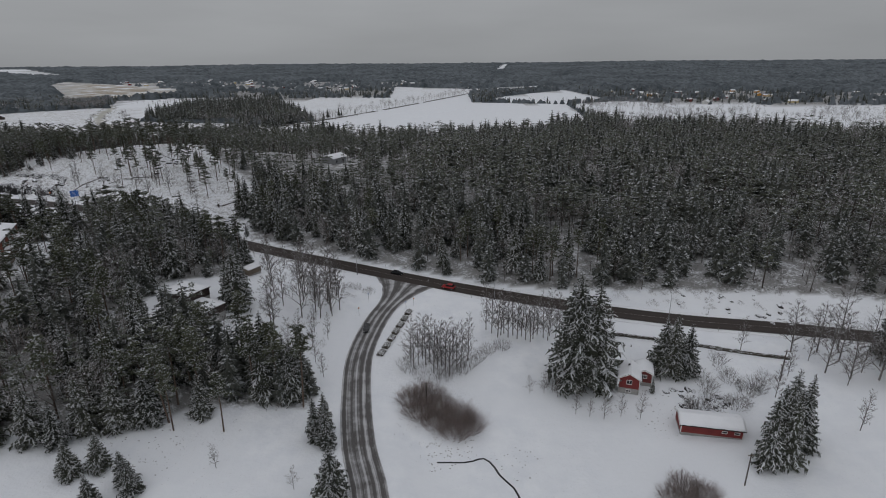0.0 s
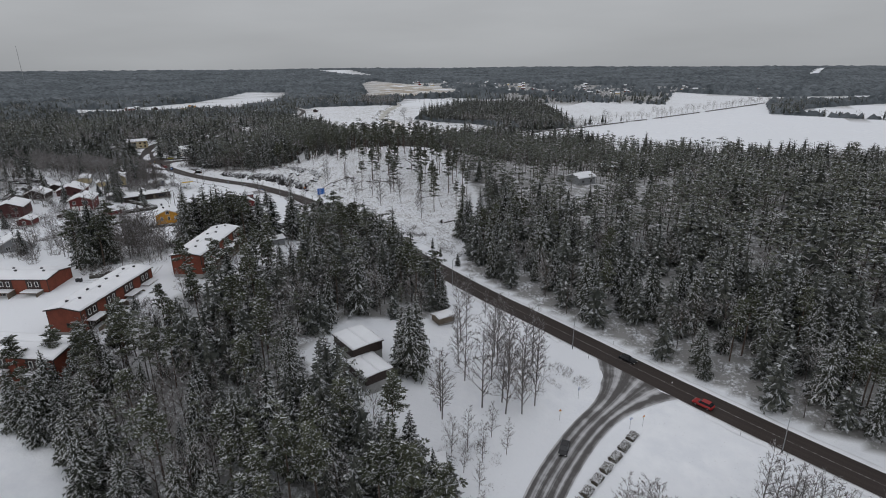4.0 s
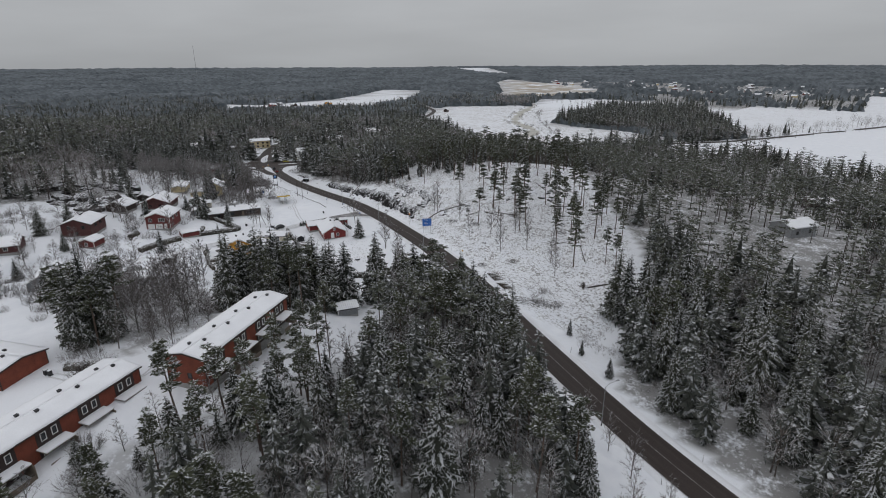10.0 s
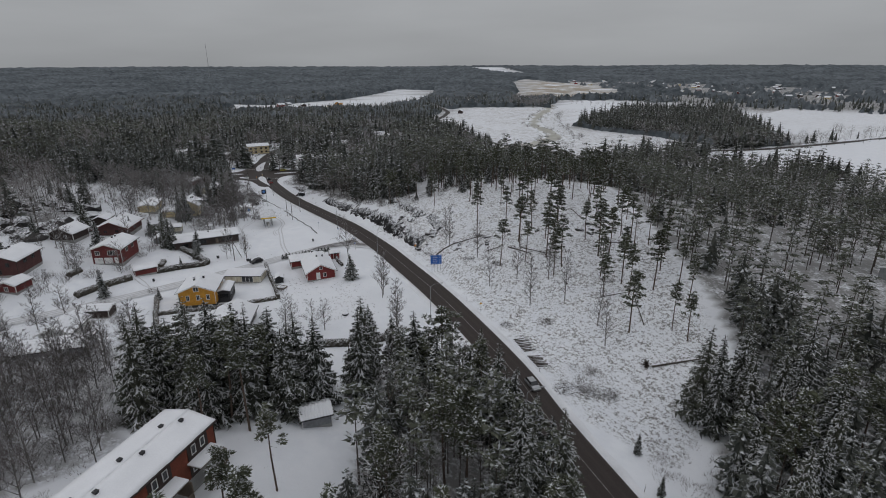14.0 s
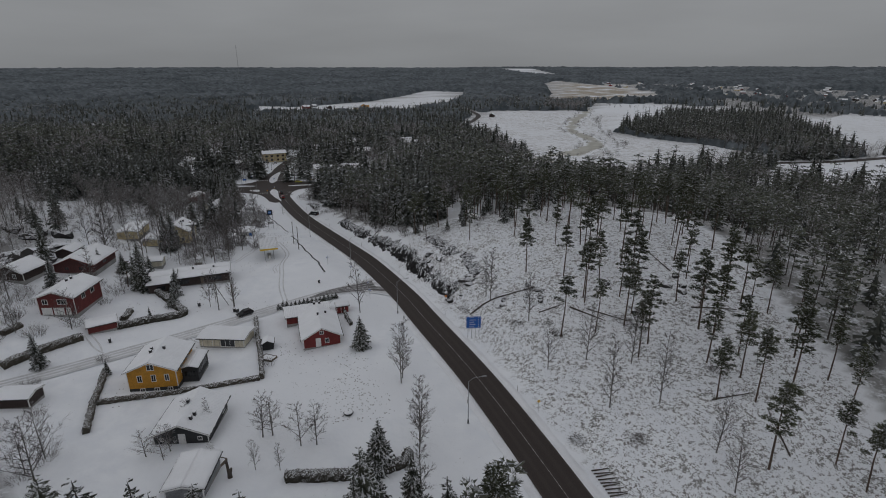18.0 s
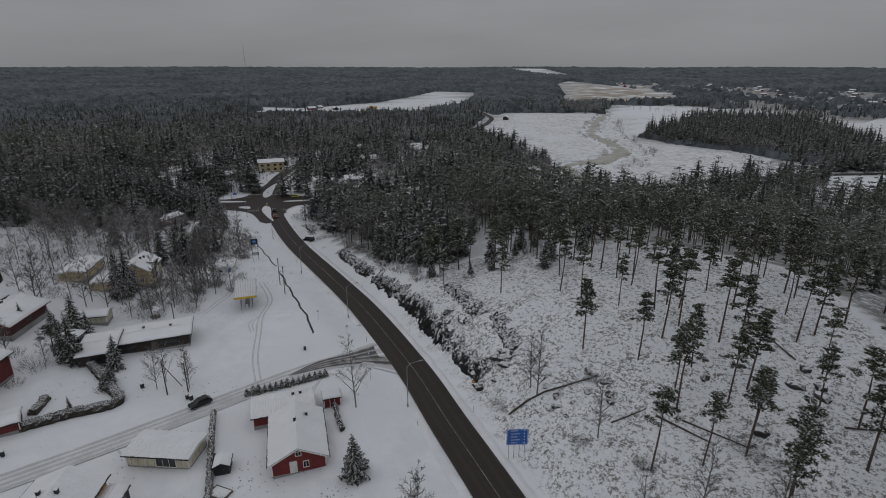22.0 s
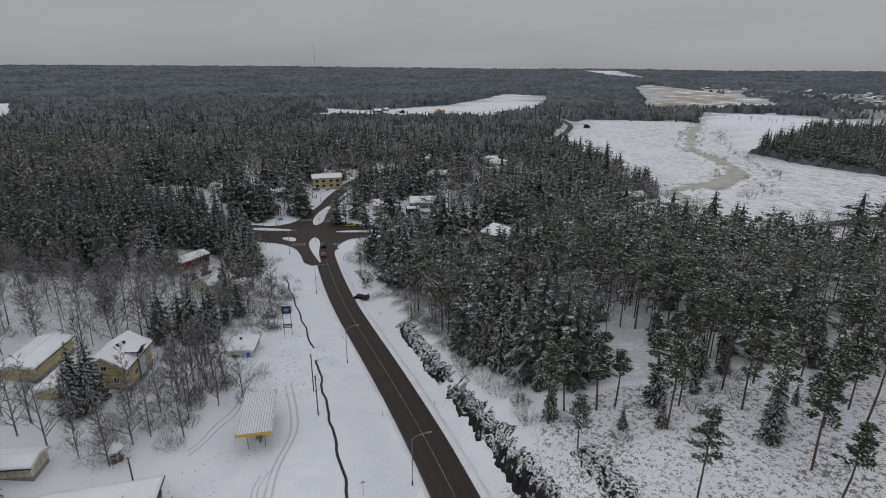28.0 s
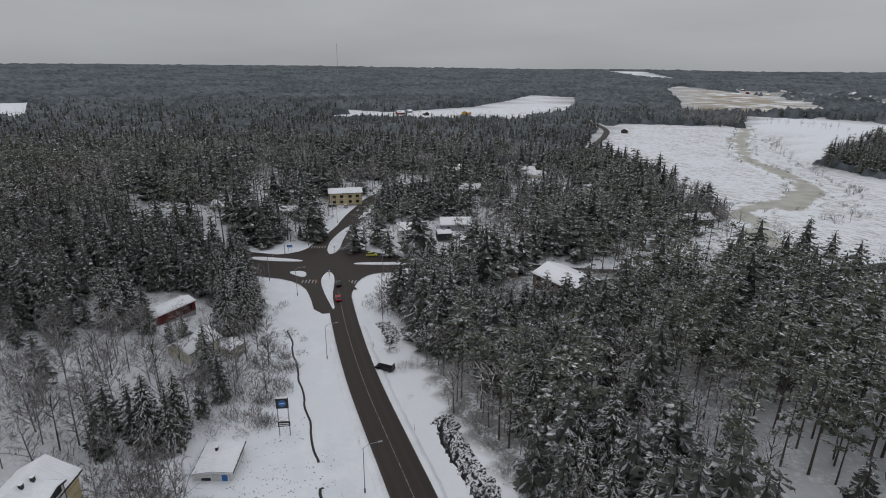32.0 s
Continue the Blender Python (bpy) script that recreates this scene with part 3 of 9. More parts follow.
def flat_patch(name, points, z, material, label, category, thick=0.0, kind="structure"):
    """A flat piece of paving or a kerbed island inside an outline."""
    bm = bmesh.new()
    vs = [bm.verts.new((a, b, z)) for a, b in points]
    f = bm.faces.new(vs)
    if f.normal.z < 0:
        f.normal_flip()
    if thick:
        r = bmesh.ops.extrude_face_region(bm, geom=[f])
        top = [v for v in r["geom"] if isinstance(v, bmesh.types.BMVert)]
        bmesh.ops.translate(bm, verts=top, vec=(0, 0, thick))
    bmesh.ops.triangulate(bm, faces=bm.faces[:])
    bmesh.ops.recalc_face_normals(bm, faces=bm.faces[:])
    me = bpy.data.meshes.new(name)
    bm.to_mesh(me)
    bm.free()
    lay = me.uv_layers.new(name="UVMap")
    for lp in me.loops:
        co = me.vertices[lp.vertex_index].co
        lay.data[lp.index].uv = (0.5, (co.x + co.y) * 0.07)
    me.materials.append(material)
    return tagged(new(name, me), label, category, kind=kind)


def soft_outline(points, rounds=2):
    p = np.array(points, float)
    for _ in range(rounds):
        q = np.roll(p, -1, 0)
        p = np.stack([0.75 * p + 0.25 * q, 0.25 * p + 0.75 * q], 1).reshape(-1, 2)
    return [tuple(a) for a in p]


CROSSING = [(-430, 296), (-423, 307), (-423, 316), (-431, 324), (-437, 330.5), (-452, 344.5), (-466, 359), (-462, 366.5), (-455.5, 360), (-443, 349), (-433, 342), (-423, 336.5),
            (-414, 335.5), (-406, 338), (-395, 347), (-381, 337.5), (-386, 329), (-385, 323.5), (-380, 317.5), (-372.5, 312.5), (-358, 305.5), (-366, 297.5), (-378.5, 301), (-388, 302.5), (-397, 300), (-405, 293), (-415, 284)]
flat_patch("road_crossing", soft_outline(CROSSING, 1), -10.53, M_ROAD, "wide dark asphalt road crossing with snowy islands", "road crossing")
for pts in ([(-397, 315), (-391, 315), (-381, 310.2), (-375, 307), (-361, 302.3), (-372, 304.4), (-382, 306.6), (-391, 309.5)],
            [(-412, 322), (-416, 328), (-428, 335), (-448, 349), (-433, 332.5), (-420, 324)],
            [(-428, 296), (-422.5, 295.5), (-411, 310), (-412.5, 311.8)],
            [(-399.5, 326.6), (-397.5, 325.4), (-386.5, 342), (-388.8, 343.8)],
            [(-404.5, 301.5), (-401, 308.5), (-394, 305.2)]):
    flat_patch("traffic_island", soft_outline(pts, 2), -10.6, M_PACKED, "kerbed traffic island under snow", "traffic island", 0.24)

# ---- trees ----
class Geo:
    """Loose triangles with a material slot each."""
    def __init__(self):
        self.v, self.f, self.s = [], [], []

    def tri(self, a, b, c, slot=0):
        n = len(self.v)
        self.v += [a, b, c]
        self.f.append((n, n + 1, n + 2))
        self.s.append(slot)

    def up(self, a, b, c, slot=0):
        u, w = np.subtract(b, a), np.subtract(c, a)
        if u[0] * w[1] - u[1] * w[0] < 0:
            b, c = c, b
        self.tri(tuple(a), tuple(b), tuple(c), slot)

    def tube(self, pts, radii, sides=5, slot=0):
        n0 = len(self.v)
        for p, r in zip(pts, radii):
            for k in range(sides):
                a = 2 * math.pi * k / sides
                self.v.append((p[0] + r * math.cos(a), p[1] + r * math.sin(a), p[2]))
        for i in range(len(pts) - 1):
            for k in range(sides):
                a, b = n0 + i * sides + k, n0 + i * sides + (k + 1) % sides
                self.f += [(a, b, b + sides), (a, b + sides, a + sides)]
                self.s += [slot, slot]

    def twig(self, p, q, w, slot=0):
        """A thin tapering sliver with two faces across each other."""
        p, q = np.array(p, float), np.array(q, float)
        d = q - p
        side = np.cross(d, (0.3, 0.2, 1.0))
        side = side / (np.linalg.norm(side) + 1e-9) * w
        self.tri(tuple(p - side), tuple(p + side), tuple(q), slot)
        up = np.cross(d, side)
        up = up / (np.linalg.norm(up) + 1e-9) * w
        self.tri(tuple(p - up), tuple(p + up), tuple(q), slot)

    def arrays(self):
        return np.array(self.v, np.float32), np.array(self.f, np.int32), np.array(self.s, np.int32)


def spruce_trunk(h):
    g = Geo()
    g.tube([(0, 0, -0.6), (0, 0, h * 0.4), (0, 0, h * 0.97)], [0.018 * h, 0.012 * h, 0.02], 6)
    return g.arrays()


def bough(g, rng, z, a, r, droop, wide, fingers, snow):
    """One drooping bough: two hanging flanks of needles and a ragged ridge of snow."""
    ca, sa = math.cos(a), math.sin(a)

    def pt(s, side, fall, lift=0.0):
        return (r * s * ca - side * sa, r * s * sa + side * ca, z + 0.08 * r * s - droop * r * s ** 1.5 + 0.14 * r * max(0.0, s - 0.75) - fall + lift)
    w = wide * r
    hang = w * rng.uniform(0.55, 1.0)
    root, mid, tip = pt(0.0, 0, 0), pt(0.58, 0, 0), pt(1.0, 0, 0)
    for sg in (-1, 1):
        e1 = pt(0.66, sg * w * rng.uniform(0.7, 1.15), hang)
        g.up(root, mid, e1)
        g.up(mid, tip, e1)
        for i in range(fingers // 2):
            q = rng.uniform(0.4, 0.95)
            g.up(pt(q - 0.07, 0, 0.02), pt(q + 0.07, 0, 0.02), pt(q + rng.uniform(0.02, 0.14), sg * w * rng.uniform(0.8, 1.4), hang * rng.uniform(1.1, 2.0)))
    if rng.uniform() < snow:
        k = w * rng.uniform(0.14, 0.30)
        b0, b2 = pt(rng.uniform(0.15, 0.4), 0, 0, 0.05), pt(rng.uniform(0.9, 1.02), 0, 0, 0.05)
        l1, r1 = pt(0.70, -k, k * 0.5, 0.07), pt(0.70, k, k * 0.5, 0.07)
        g.up(b0, l1, b2, 1)
        g.up(b0, b2, r1, 1)
        for i in range(fingers):
            q, sg = rng.uniform(0.3, 0.9), (-1 if i % 2 else 1)
            g.up(pt(q, 0, 0, 0.06), pt(q + 0.08, 0, 0, 0.06), pt(q + rng.uniform(0.05, 0.2), sg * w * rng.uniform(0.6, 1.15), hang * rng.uniform(0.7, 1.2), 0.04), 1)


def spruce_crown(rng, h, slim, dense=1.0, low=0.08, snow=0.8):
    """Whorls of drooping boughs round a dark core."""
    g = Geo()
    z, reach = h * low, h * slim
    core = [(0.42 * reach * math.cos(k * 1.047), 0.42 * reach * math.sin(k * 1.047), h * (low + 0.03)) for k in range(6)]
    for k in range(6):
        g.tri(core[k], core[(k + 1) % 6], (0, 0, h * 0.93))
    while z < h * 0.97:
        f = (z - h * low) / (h * (1 - low))
        R = reach * ((1 - f) ** 0.85) * (0.55 + 0.45 * min(1, f * 7 + 0.35)) + 0.12
        n = max(6, int((8.0 + 4.0 * (1 - f)) * dense))
        a0 = rng.uniform(0, 6.28)
        for i in range(n):
            bough(g, rng, z + rng.normal(0, 0.35), a0 + 6.283 * i / n + rng.normal(0, 0.2), R * rng.uniform(0.66, 1.18), rng.uniform(0.25, 0.6) * (1.15 - 0.7 * f),
                  rng.uniform(0.15, 0.24), 4, snow)
        z += h * (0.046 - 0.016 * f) / dense * rng.uniform(0.85, 1.15)
    g.up((0.09, 0, h * 0.93), (-0.06, 0.08, h * 0.93), (0, 0, h))
    g.up((0, 0.09, h * 0.93), (-0.06, -0.08, h * 0.93), (0, 0, h))
    return g.arrays()


def wood_spruce(rng, h, slim, tiers, per, fingers, low=0.10, snow=0.75):
    """A spruce of the massed woods, with fewer and simpler boughs; snow in slot 4."""
    g = Geo()
    sides = 5 if fingers else 4
    core = [(0.45 * slim * h * math.cos(k * 6.283 / sides), 0.45 * slim * h * math.sin(k * 6.283 / sides), h * (low + 0.02)) for k in range(sides)]
    for k in range(sides):
        g.tri(core[k], core[(k + 1) % sides], (0, 0, h * 0.86))
    for t in range(tiers):
        f = t / tiers
        z = h * (low + (0.97 - low) * f ** 0.94)
        R = h * slim * (1 - f) ** 0.74 * (0.6 + 0.4 * min(1, f * 6 + 0.3)) + 0.2
        a0 = rng.uniform(0, 6.28)
        n = max(4, int(round(per * (1.1 - 0.45 * f))))
        for i in range(n):
            a, r = a0 + 6.283 * i / n + rng.normal(0, 0.22), R * rng.uniform(0.66, 1.22)
            zz, dr = z + rng.normal(0, 0.014) * h, rng.uniform(0.25, 0.62) * (1.1 - 0.6 * f)
            if fingers:
                bough(g, rng, zz, a, r, dr, rng.uniform(0.20, 0.30), fingers, snow)
                continue
            ca, sa, w = math.cos(a), math.sin(a), r * rng.uniform(0.28, 0.42)

            def pt(s, side, fall):
                return (r * s * ca - side * sa, r * s * sa + side * ca, zz - fall * r)
            root, tip, la, lb = pt(0.1, 0, 0), pt(1.0, 0, dr), pt(0.62, -w, dr * 0.6 + 0.2), pt(0.62, w, dr * 0.6 + 0.2)
            g.up(root, la, tip)
            g.up(root, tip, lb)
            if rng.uniform() < snow:
                k, o = w * rng.uniform(0.16, 0.34), rng.uniform(-0.5, 0.5) * w
                g.up(pt(rng.uniform(0.15, 0.4), 0, dr * 0.2 - 0.05), pt(0.82, o - k, dr * 0.75 - 0.04), pt(rng.uniform(0.9, 1.0), o + k, dr * 0.9 - 0.05), 1)
    v, t, s = g.arrays()
    return v, t, np.where(s == 1, 4, 0)


def pine_trunk(rng, h):
    g = Geo()
    b = rng.uniform(-0.25, 0.25, 2)
    g.tube([(0, 0, -0.6), (b[0], b[1], h * 0.45), (b[0] * 0.4, b[1] * 1.3, h * 0.93)], [0.012 * h, 0.009 * h, 0.03], 5)
    for i in range(7):
        z = h * rng.uniform(0.45, 0.85)
        a, r = rng.uniform(0, 6.28), rng.uniform(0.5, 1.6)
        g.twig((b[0], b[1], z), (r * math.cos(a), r * math.sin(a), z + rng.uniform(-0.1, 0.5)), 0.03)
    return g.arrays()


def tuft(g, rng, c, r, n, flat=0.8, snow=0.3):
    """A pad of needle sprays, some of them under snow."""
    for _ in range(n):
        d = rng.normal(0, 1, 3)
        d /= np.linalg.norm(d) + 1e-9
        d[2] = abs(d[2]) * 0.8 - 0.15
        p = np.array(c) + d * r * rng.uniform(0.1, 0.7) * (1, 1, flat)
        q = np.array(c) + d * r * rng.uniform(0.8, 1.3) * (1, 1, flat)
        s = np.cross(d, rng.normal(0, 1, 3))
        s = s / (np.linalg.norm(s) + 1e-9) * r * rng.uniform(0.12, 0.27)
        white = d[2] > 0.05 and rng.uniform() < snow
        if white:
            s *= 0.62
            s[2] *= 0.3
            p, q = p + (0, 0, 0.12 * r), q + (0, 0, 0.08 * r)
        g.up(tuple(p - s), tuple(p + s), tuple(q), 1 if white else 0)


def pine_crown(rng, h, clumps, per, start=0.62, spread=0.13, full=1.0, snow=0.3):
    g = Geo()
    for i in range(clumps):
        f = i / max(1, clumps - 1)
        z = h * (start + (0.97 - start) * f ** 0.9)
        R = h * spread * (1 - 0.75 * f ** 1.6) * rng.uniform(0.25, 1.45)
        a = i * 2.4 + rng.normal(0, 0.6)
        tuft(g, rng, (R * math.cos(a), R * math.sin(a), z + rng.normal(0, 0.04) * h), h * full * rng.uniform(0.042, 0.085), per, 0.72, snow)
    return g.arrays()


def bare_tree(rng, h, limbs, twigs, fine, spread=0.26, width=0.022, low=0.25):
    """Trunk (slot 0) and leafless twigs (slot 1) of a birch or aspen."""
    g, t = Geo(), Geo()
    lean = rng.uniform(-0.03, 0.03, 2) * h
    g.tube([(0, 0, -0.6), (lean[0] * 0.4, lean[1] * 0.4, h * 0.4), (lean[0], lean[1], h * 0.96)], [0.0105 * h, 0.0075 * h, 0.02], 5)
    for i in range(limbs):
        f = low + (0.97 - low) * (i + rng.uniform(0, 0.6)) / limbs
        a = i * 2.4 + rng.normal(0, 0.4)
        L = h * spread * (1.15 - 0.85 * f) * rng.uniform(0.7, 1.2)
        base = np.array((lean[0] * f, lean[1] * f, h * f))
        d = np.array((math.cos(a) * 0.62, math.sin(a) * 0.62, 0.78))
        tip = base + d * L
        t.twig(base, tip, 0.012 * h * (1.1 - f) * 0.5 + 0.012)
        for j in range(twigs):
            s = rng.uniform(0.25, 1.0)
            b = base + d * L * s
            e = d + rng.normal(0, 0.45, 3)
            e /= np.linalg.norm(e)
            l2 = L * rng.uniform(0.25, 0.5)
            t.twig(b, b + e * l2, width)
            for k in range(fine):
                c = b + e * l2 * rng.uniform(0.3, 1.0)
                e2 = e + rng.normal(0, 0.6, 3)
                e2 /= np.linalg.norm(e2)
                t.twig(c, c + e2 * l2 * rng.uniform(0.35, 0.8), width * 0.75)
    return g.arrays(), t.arrays()


def bush_stems(rng, r, h, n, width=0.02):
    g = Geo()
    for _ in range(n):
        a, s = rng.uniform(0, 6.28), math.sqrt(rng.uniform(0, 1))
        p = np.array((s * r * 0.75 * math.cos(a), s * r * 0.75 * math.sin(a), -0.15))
        q = p + np.array((math.cos(a) * r * 0.5 * s + rng.normal(0, 0.2), math.sin(a) * r * 0.5 * s + rng.normal(0, 0.2), h * rng.uniform(0.6, 1.05) * (1.1 - 0.5 * s)))
        g.twig(p, q, width)
        for _ in range(3):
            b = p + (q - p) * rng.uniform(0.35, 0.85)
            g.twig(b, b + (q - p) * 0.35 + rng.normal(0, 0.16, 3) * h, width * 0.7)
    return g.arrays()


def mesh_of(name, arr, mats):
    return mesh_from(name, arr[0], arr[1], mats, arr[2])


RNG = np.random.default_rng(11)


def proto(name, trunk, crown, trunk_mat, crown_mat, label, category="tree", crown_name="crown"):
    root = new(name)
    part("trunk", mesh_of("trunk", trunk, [trunk_mat]), None, root)
    part(crown_name, mesh_of(crown_name, crown, [crown_mat, M_TREESNOW]), None, root)
    return tagged(root, label, category)


SPRUCES, PINES, BIRCHES, BUSHES = [], [], [], []
for k in range(5):
    h = 17.0
    SPRUCES.append(proto("spruce_tree", spruce_trunk(h), spruce_crown(RNG, h, (0.18, 0.20, 0.22, 0.19, 0.24)[k], 1.0), M_BARK, M_SPRUCE,
                         "tall dark green spruce dusted with snow, standing in snow"))
for k in range(4):
    PINES.append(proto("pine_tree", pine_trunk(RNG, 15.0), pine_crown(RNG, 15.0, (30, 34, 40, 26)[k], 44, (0.6, 0.54, 0.48, 0.66)[k], 0.105, 0.92), M_PINEBARK, M_PINE,
                       "slender pine with a bare trunk and tufted snowy crown"))
for k in range(5):
    tr, tw = bare_tree(RNG, 13.0, (20, 23, 19, 25, 21)[k], 7, 5, (0.28, 0.24, 0.32, 0.22, 0.36)[k], 0.031, 0.13)
    BIRCHES.append(proto("birch_tree", tr, tw, M_BIRCH, M_TWIG, "leafless birch with frosted grey twigs", crown_name="crown"))
BROADS = []
for k in range(3):
    tr, tw = bare_tree(RNG, 12.0, 22, 9, 6, (0.56, 0.62, 0.5)[k], 0.034, 0.22)
    BROADS.append(proto("broad_tree", tr, tw, M_BIRCH, M_TWIG_FAR, "broad leafless tree white with frost", crown_name="crown"))
for k in range(3):
    root = new("bare_bush")
    part("crown", mesh_of("crown", bush_stems(RNG, 1.6, 2.2, 60, 0.018), [M_TWIG]), None, root)
    BUSHES.append(tagged(root, "leafless frosted garden bush in the snow", "bush"))
for p in SPRUCES + PINES + BIRCHES + BROADS + BUSHES:
    p.matrix_basis = pose(0, 0, -400)
USED = set()


def plant(kinds, x, y, size, label="", group="", k=None):
    """One tree of a kind, size times its model's height."""
    src = kinds[int(RNG.integers(len(kinds))) if k is None else k % len(kinds)]
    s = size * RNG.uniform(0.94, 1.06)
    m = pose(x, y, at(x, y) - 0.05, RNG.normal(0, 1.2), RNG.normal(0, 1.2), RNG.uniform(0, 360))
    if src in USED:
        ob = copy_thing(src, m)
    else:
        USED.add(src)
        src.matrix_basis = m
        ob = src
    ob.scale = (s * RNG.uniform(0.9, 1.1), s * RNG.uniform(0.9, 1.1), s)
    return tagged(ob, label, group=group)


def scatter(poly, spacing, seed):
    """Points spread over a polygon, about spacing apart."""
    rng = np.random.default_rng(seed)
    p = np.array(poly)
    lo, hi = p.min(0), p.max(0)
    gx, gy = np.meshgrid(np.arange(lo[0], hi[0], spacing), np.arange(lo[1], hi[1], spacing))
    x, y = gx.ravel() + rng.uniform(-0.48, 0.48, gx.size) * spacing, gy.ravel() + rng.uniform(-0.48, 0.48, gx.size) * spacing
    m = inside(poly, x, y)
    return x[m], y[m]


def forest(name, x, y, templates, shares, scales, mats, label, seed, wide=1.0):
    """Many trees of the deep woods as one mesh."""
    rng = np.random.default_rng(seed)
    z = height(x, y)
    w = np.tile(np.array(shares, float), (len(x), 1))
    if len(templates) == 7:
        # spruces, pines and birches keep to patches of their own
        w[:, :3] *= np.exp(2.4 * wavy(x, y, 15, 3.3) + 1.2 * wavy(x, y, 6, 1.6))[:, None]
        w[:, 3:5] *= np.exp(2.2 * wavy(x, y, 24, 2.7))[:, None]
        w[:, 5:] *= np.exp(2.6 * wavy(x, y, 19, 5.1) + 1.0 * wavy(x, y, 7, 0.6))[:, None]
    w = np.cumsum(w / w.sum(1)[:, None], 1)
    pick = np.minimum((rng.uniform(0, 1, (len(x), 1)) > w).sum(1), len(templates) - 1)
    V, F, S, base = [], [], [], 0
    for t, (tv, tf, ts) in enumerate(templates):
        idx = np.where(pick == t)[0]
        if not len(idx):
            continue
        a = rng.uniform(0, 6.283, len(idx))
        s = scales[t] * rng.uniform(0.62, 1.16, len(idx)) * (1 + 0.12 * wavy(x[idx], y[idx], 25, 2.0) + 0.16 * wavy(x[idx], y[idx], 8, 4.4))
        w = s * wide * rng.uniform(0.85, 1.2, len(idx))
        c, n = np.cos(a) * w, np.sin(a) * w
        vx = tv[None, :, 0] * c[:, None] - tv[None, :, 1] * n[:, None] + x[idx][:, None]
        vy = tv[None, :, 0] * n[:, None] + tv[None, :, 1] * c[:, None] + y[idx][:, None]
        vz = tv[None, :, 2] * s[:, None] + z[idx][:, None]
        V.append(np.stack([vx, vy, vz], -1).reshape(-1, 3))
        F.append((tf[None] + (np.arange(len(idx)) * len(tv))[:, None, None] + base).reshape(-1, 3))
        S.append(np.tile(ts, len(idx)))
        base += len(idx) * len(tv)
    me = mesh_from(name, np.concatenate(V), np.concatenate(F), mats, np.concatenate(S))
    return tagged(new(name, me), label, "forest", kind="stuff")


def reslot(arr, slot):
    return arr[0], arr[1], np.full(len(arr[1]), slot, np.int32)


def joined(*arrs):
    v, f, s, n = [], [], [], 0
    for a in arrs:
        v.append(a[0]), f.append(a[1] + n), s.append(a[2])
        n += len(a[0])
    return np.concatenate(v), np.concatenate(f), np.concatenate(s)


def low_pine(rng, clumps, per):
    g = Geo()
    g.tube([(0, 0, -0.6), (0, 0, 13.5)], [0.17, 0.04], 3)
    v, f, s = pine_crown(rng, 15.0, clumps, per, 0.42, 0.125, 1.35, 0.32)
    return joined(reslot(g.arrays(), 2), (v, f, np.where(s == 1, 4, 1)))


def frosted_tree(rng, h, n, width, round_=0.2, limbs=7):
    """A leafless tree of the massed woods: trunk, rising limbs and a haze of fine twigs."""
    g, t = Geo(), Geo()
    lean = rng.uniform(-0.04, 0.04, 2) * h
    g.tube([(0, 0, -0.6), (lean[0], lean[1], h * 0.85)], [0.012 * h, 0.02], 3)
    for i in range(limbs):
        f = rng.uniform(0.25, 0.75)
        a, L = i * 2.4 + rng.normal(0, 0.3), h * rng.uniform(0.18, 0.32)
        b = np.array((lean[0] * f, lean[1] * f, h * f))
        e = b + np.array((math.cos(a) * 0.55, math.sin(a) * 0.55, 0.83)) * L
        g.tri(tuple(b - (0.07, 0.07, 0)), tuple(b + (0.07, 0.07, 0)), tuple(e))
    for _ in range(n):
        d = rng.normal(0, 1, 3)
        d /= np.linalg.norm(d)
        q = rng.uniform(0.2, 1.0) ** 0.5
        c = np.array((lean[0] * 0.6, lean[1] * 0.6, h * 0.62)) + d * q * h * (round_, round_, 0.34)
        e = d * (1, 1, 0.4) * 0.7 + (0, 0, 0.65) + rng.normal(0, 0.35, 3)
        e = e / np.linalg.norm(e) * h * rng.uniform(0.06, 0.13)
        s = np.cross(e, rng.normal(0, 1, 3))
        s = s / (np.linalg.norm(s) + 1e-9) * width
        t.tri(tuple(c - s), tuple(c + s), tuple(c + e))
    return joined(reslot(g.arrays(), 2), reslot(t.arrays(), 3))


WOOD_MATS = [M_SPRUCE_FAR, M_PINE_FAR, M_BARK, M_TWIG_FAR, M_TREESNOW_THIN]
stem = Geo()
stem.tube([(0, 0, -0.6), (0, 0, 4.0)], [0.2, 0.16], 3)
stem = reslot(stem.arrays(), 2)
MID = [joined(stem, wood_spruce(RNG, 18, 0.185, 15, 8, 2, 0.10, 0.6)), joined(stem, wood_spruce(RNG, 17, 0.205, 14, 8, 2, 0.10, 0.6)), joined(stem, wood_spruce(RNG, 14, 0.235, 12, 8, 2, 0.10, 0.6)),
       low_pine(RNG, 14, 22), low_pine(RNG, 13, 22), frosted_tree(RNG, 13, 190, 0.05), frosted_tree(RNG, 12, 170, 0.05, 0.24)]
LOW = [wood_spruce(RNG, 20, 0.185, 10, 6, 0, 0.1, 0.5), wood_spruce(RNG, 18, 0.21, 9, 6, 0, 0.1, 0.5), wood_spruce(RNG, 15, 0.25, 8, 6, 0, 0.1, 0.55), low_pine(RNG, 13, 11), low_pine(RNG, 12, 11), frosted_tree(RNG, 13, 110, 0.075, 0.24, 6), frosted_tree(RNG, 12, 100, 0.075, 0.28, 6)]
LOW_MIX = [2.2, 2.2, 1.8, 3.2, 3.2, 2.0, 2.0]
small_pine = pine_crown(RNG, 14, 4, 7, 0.5, 0.16, 1.7, 0.4)
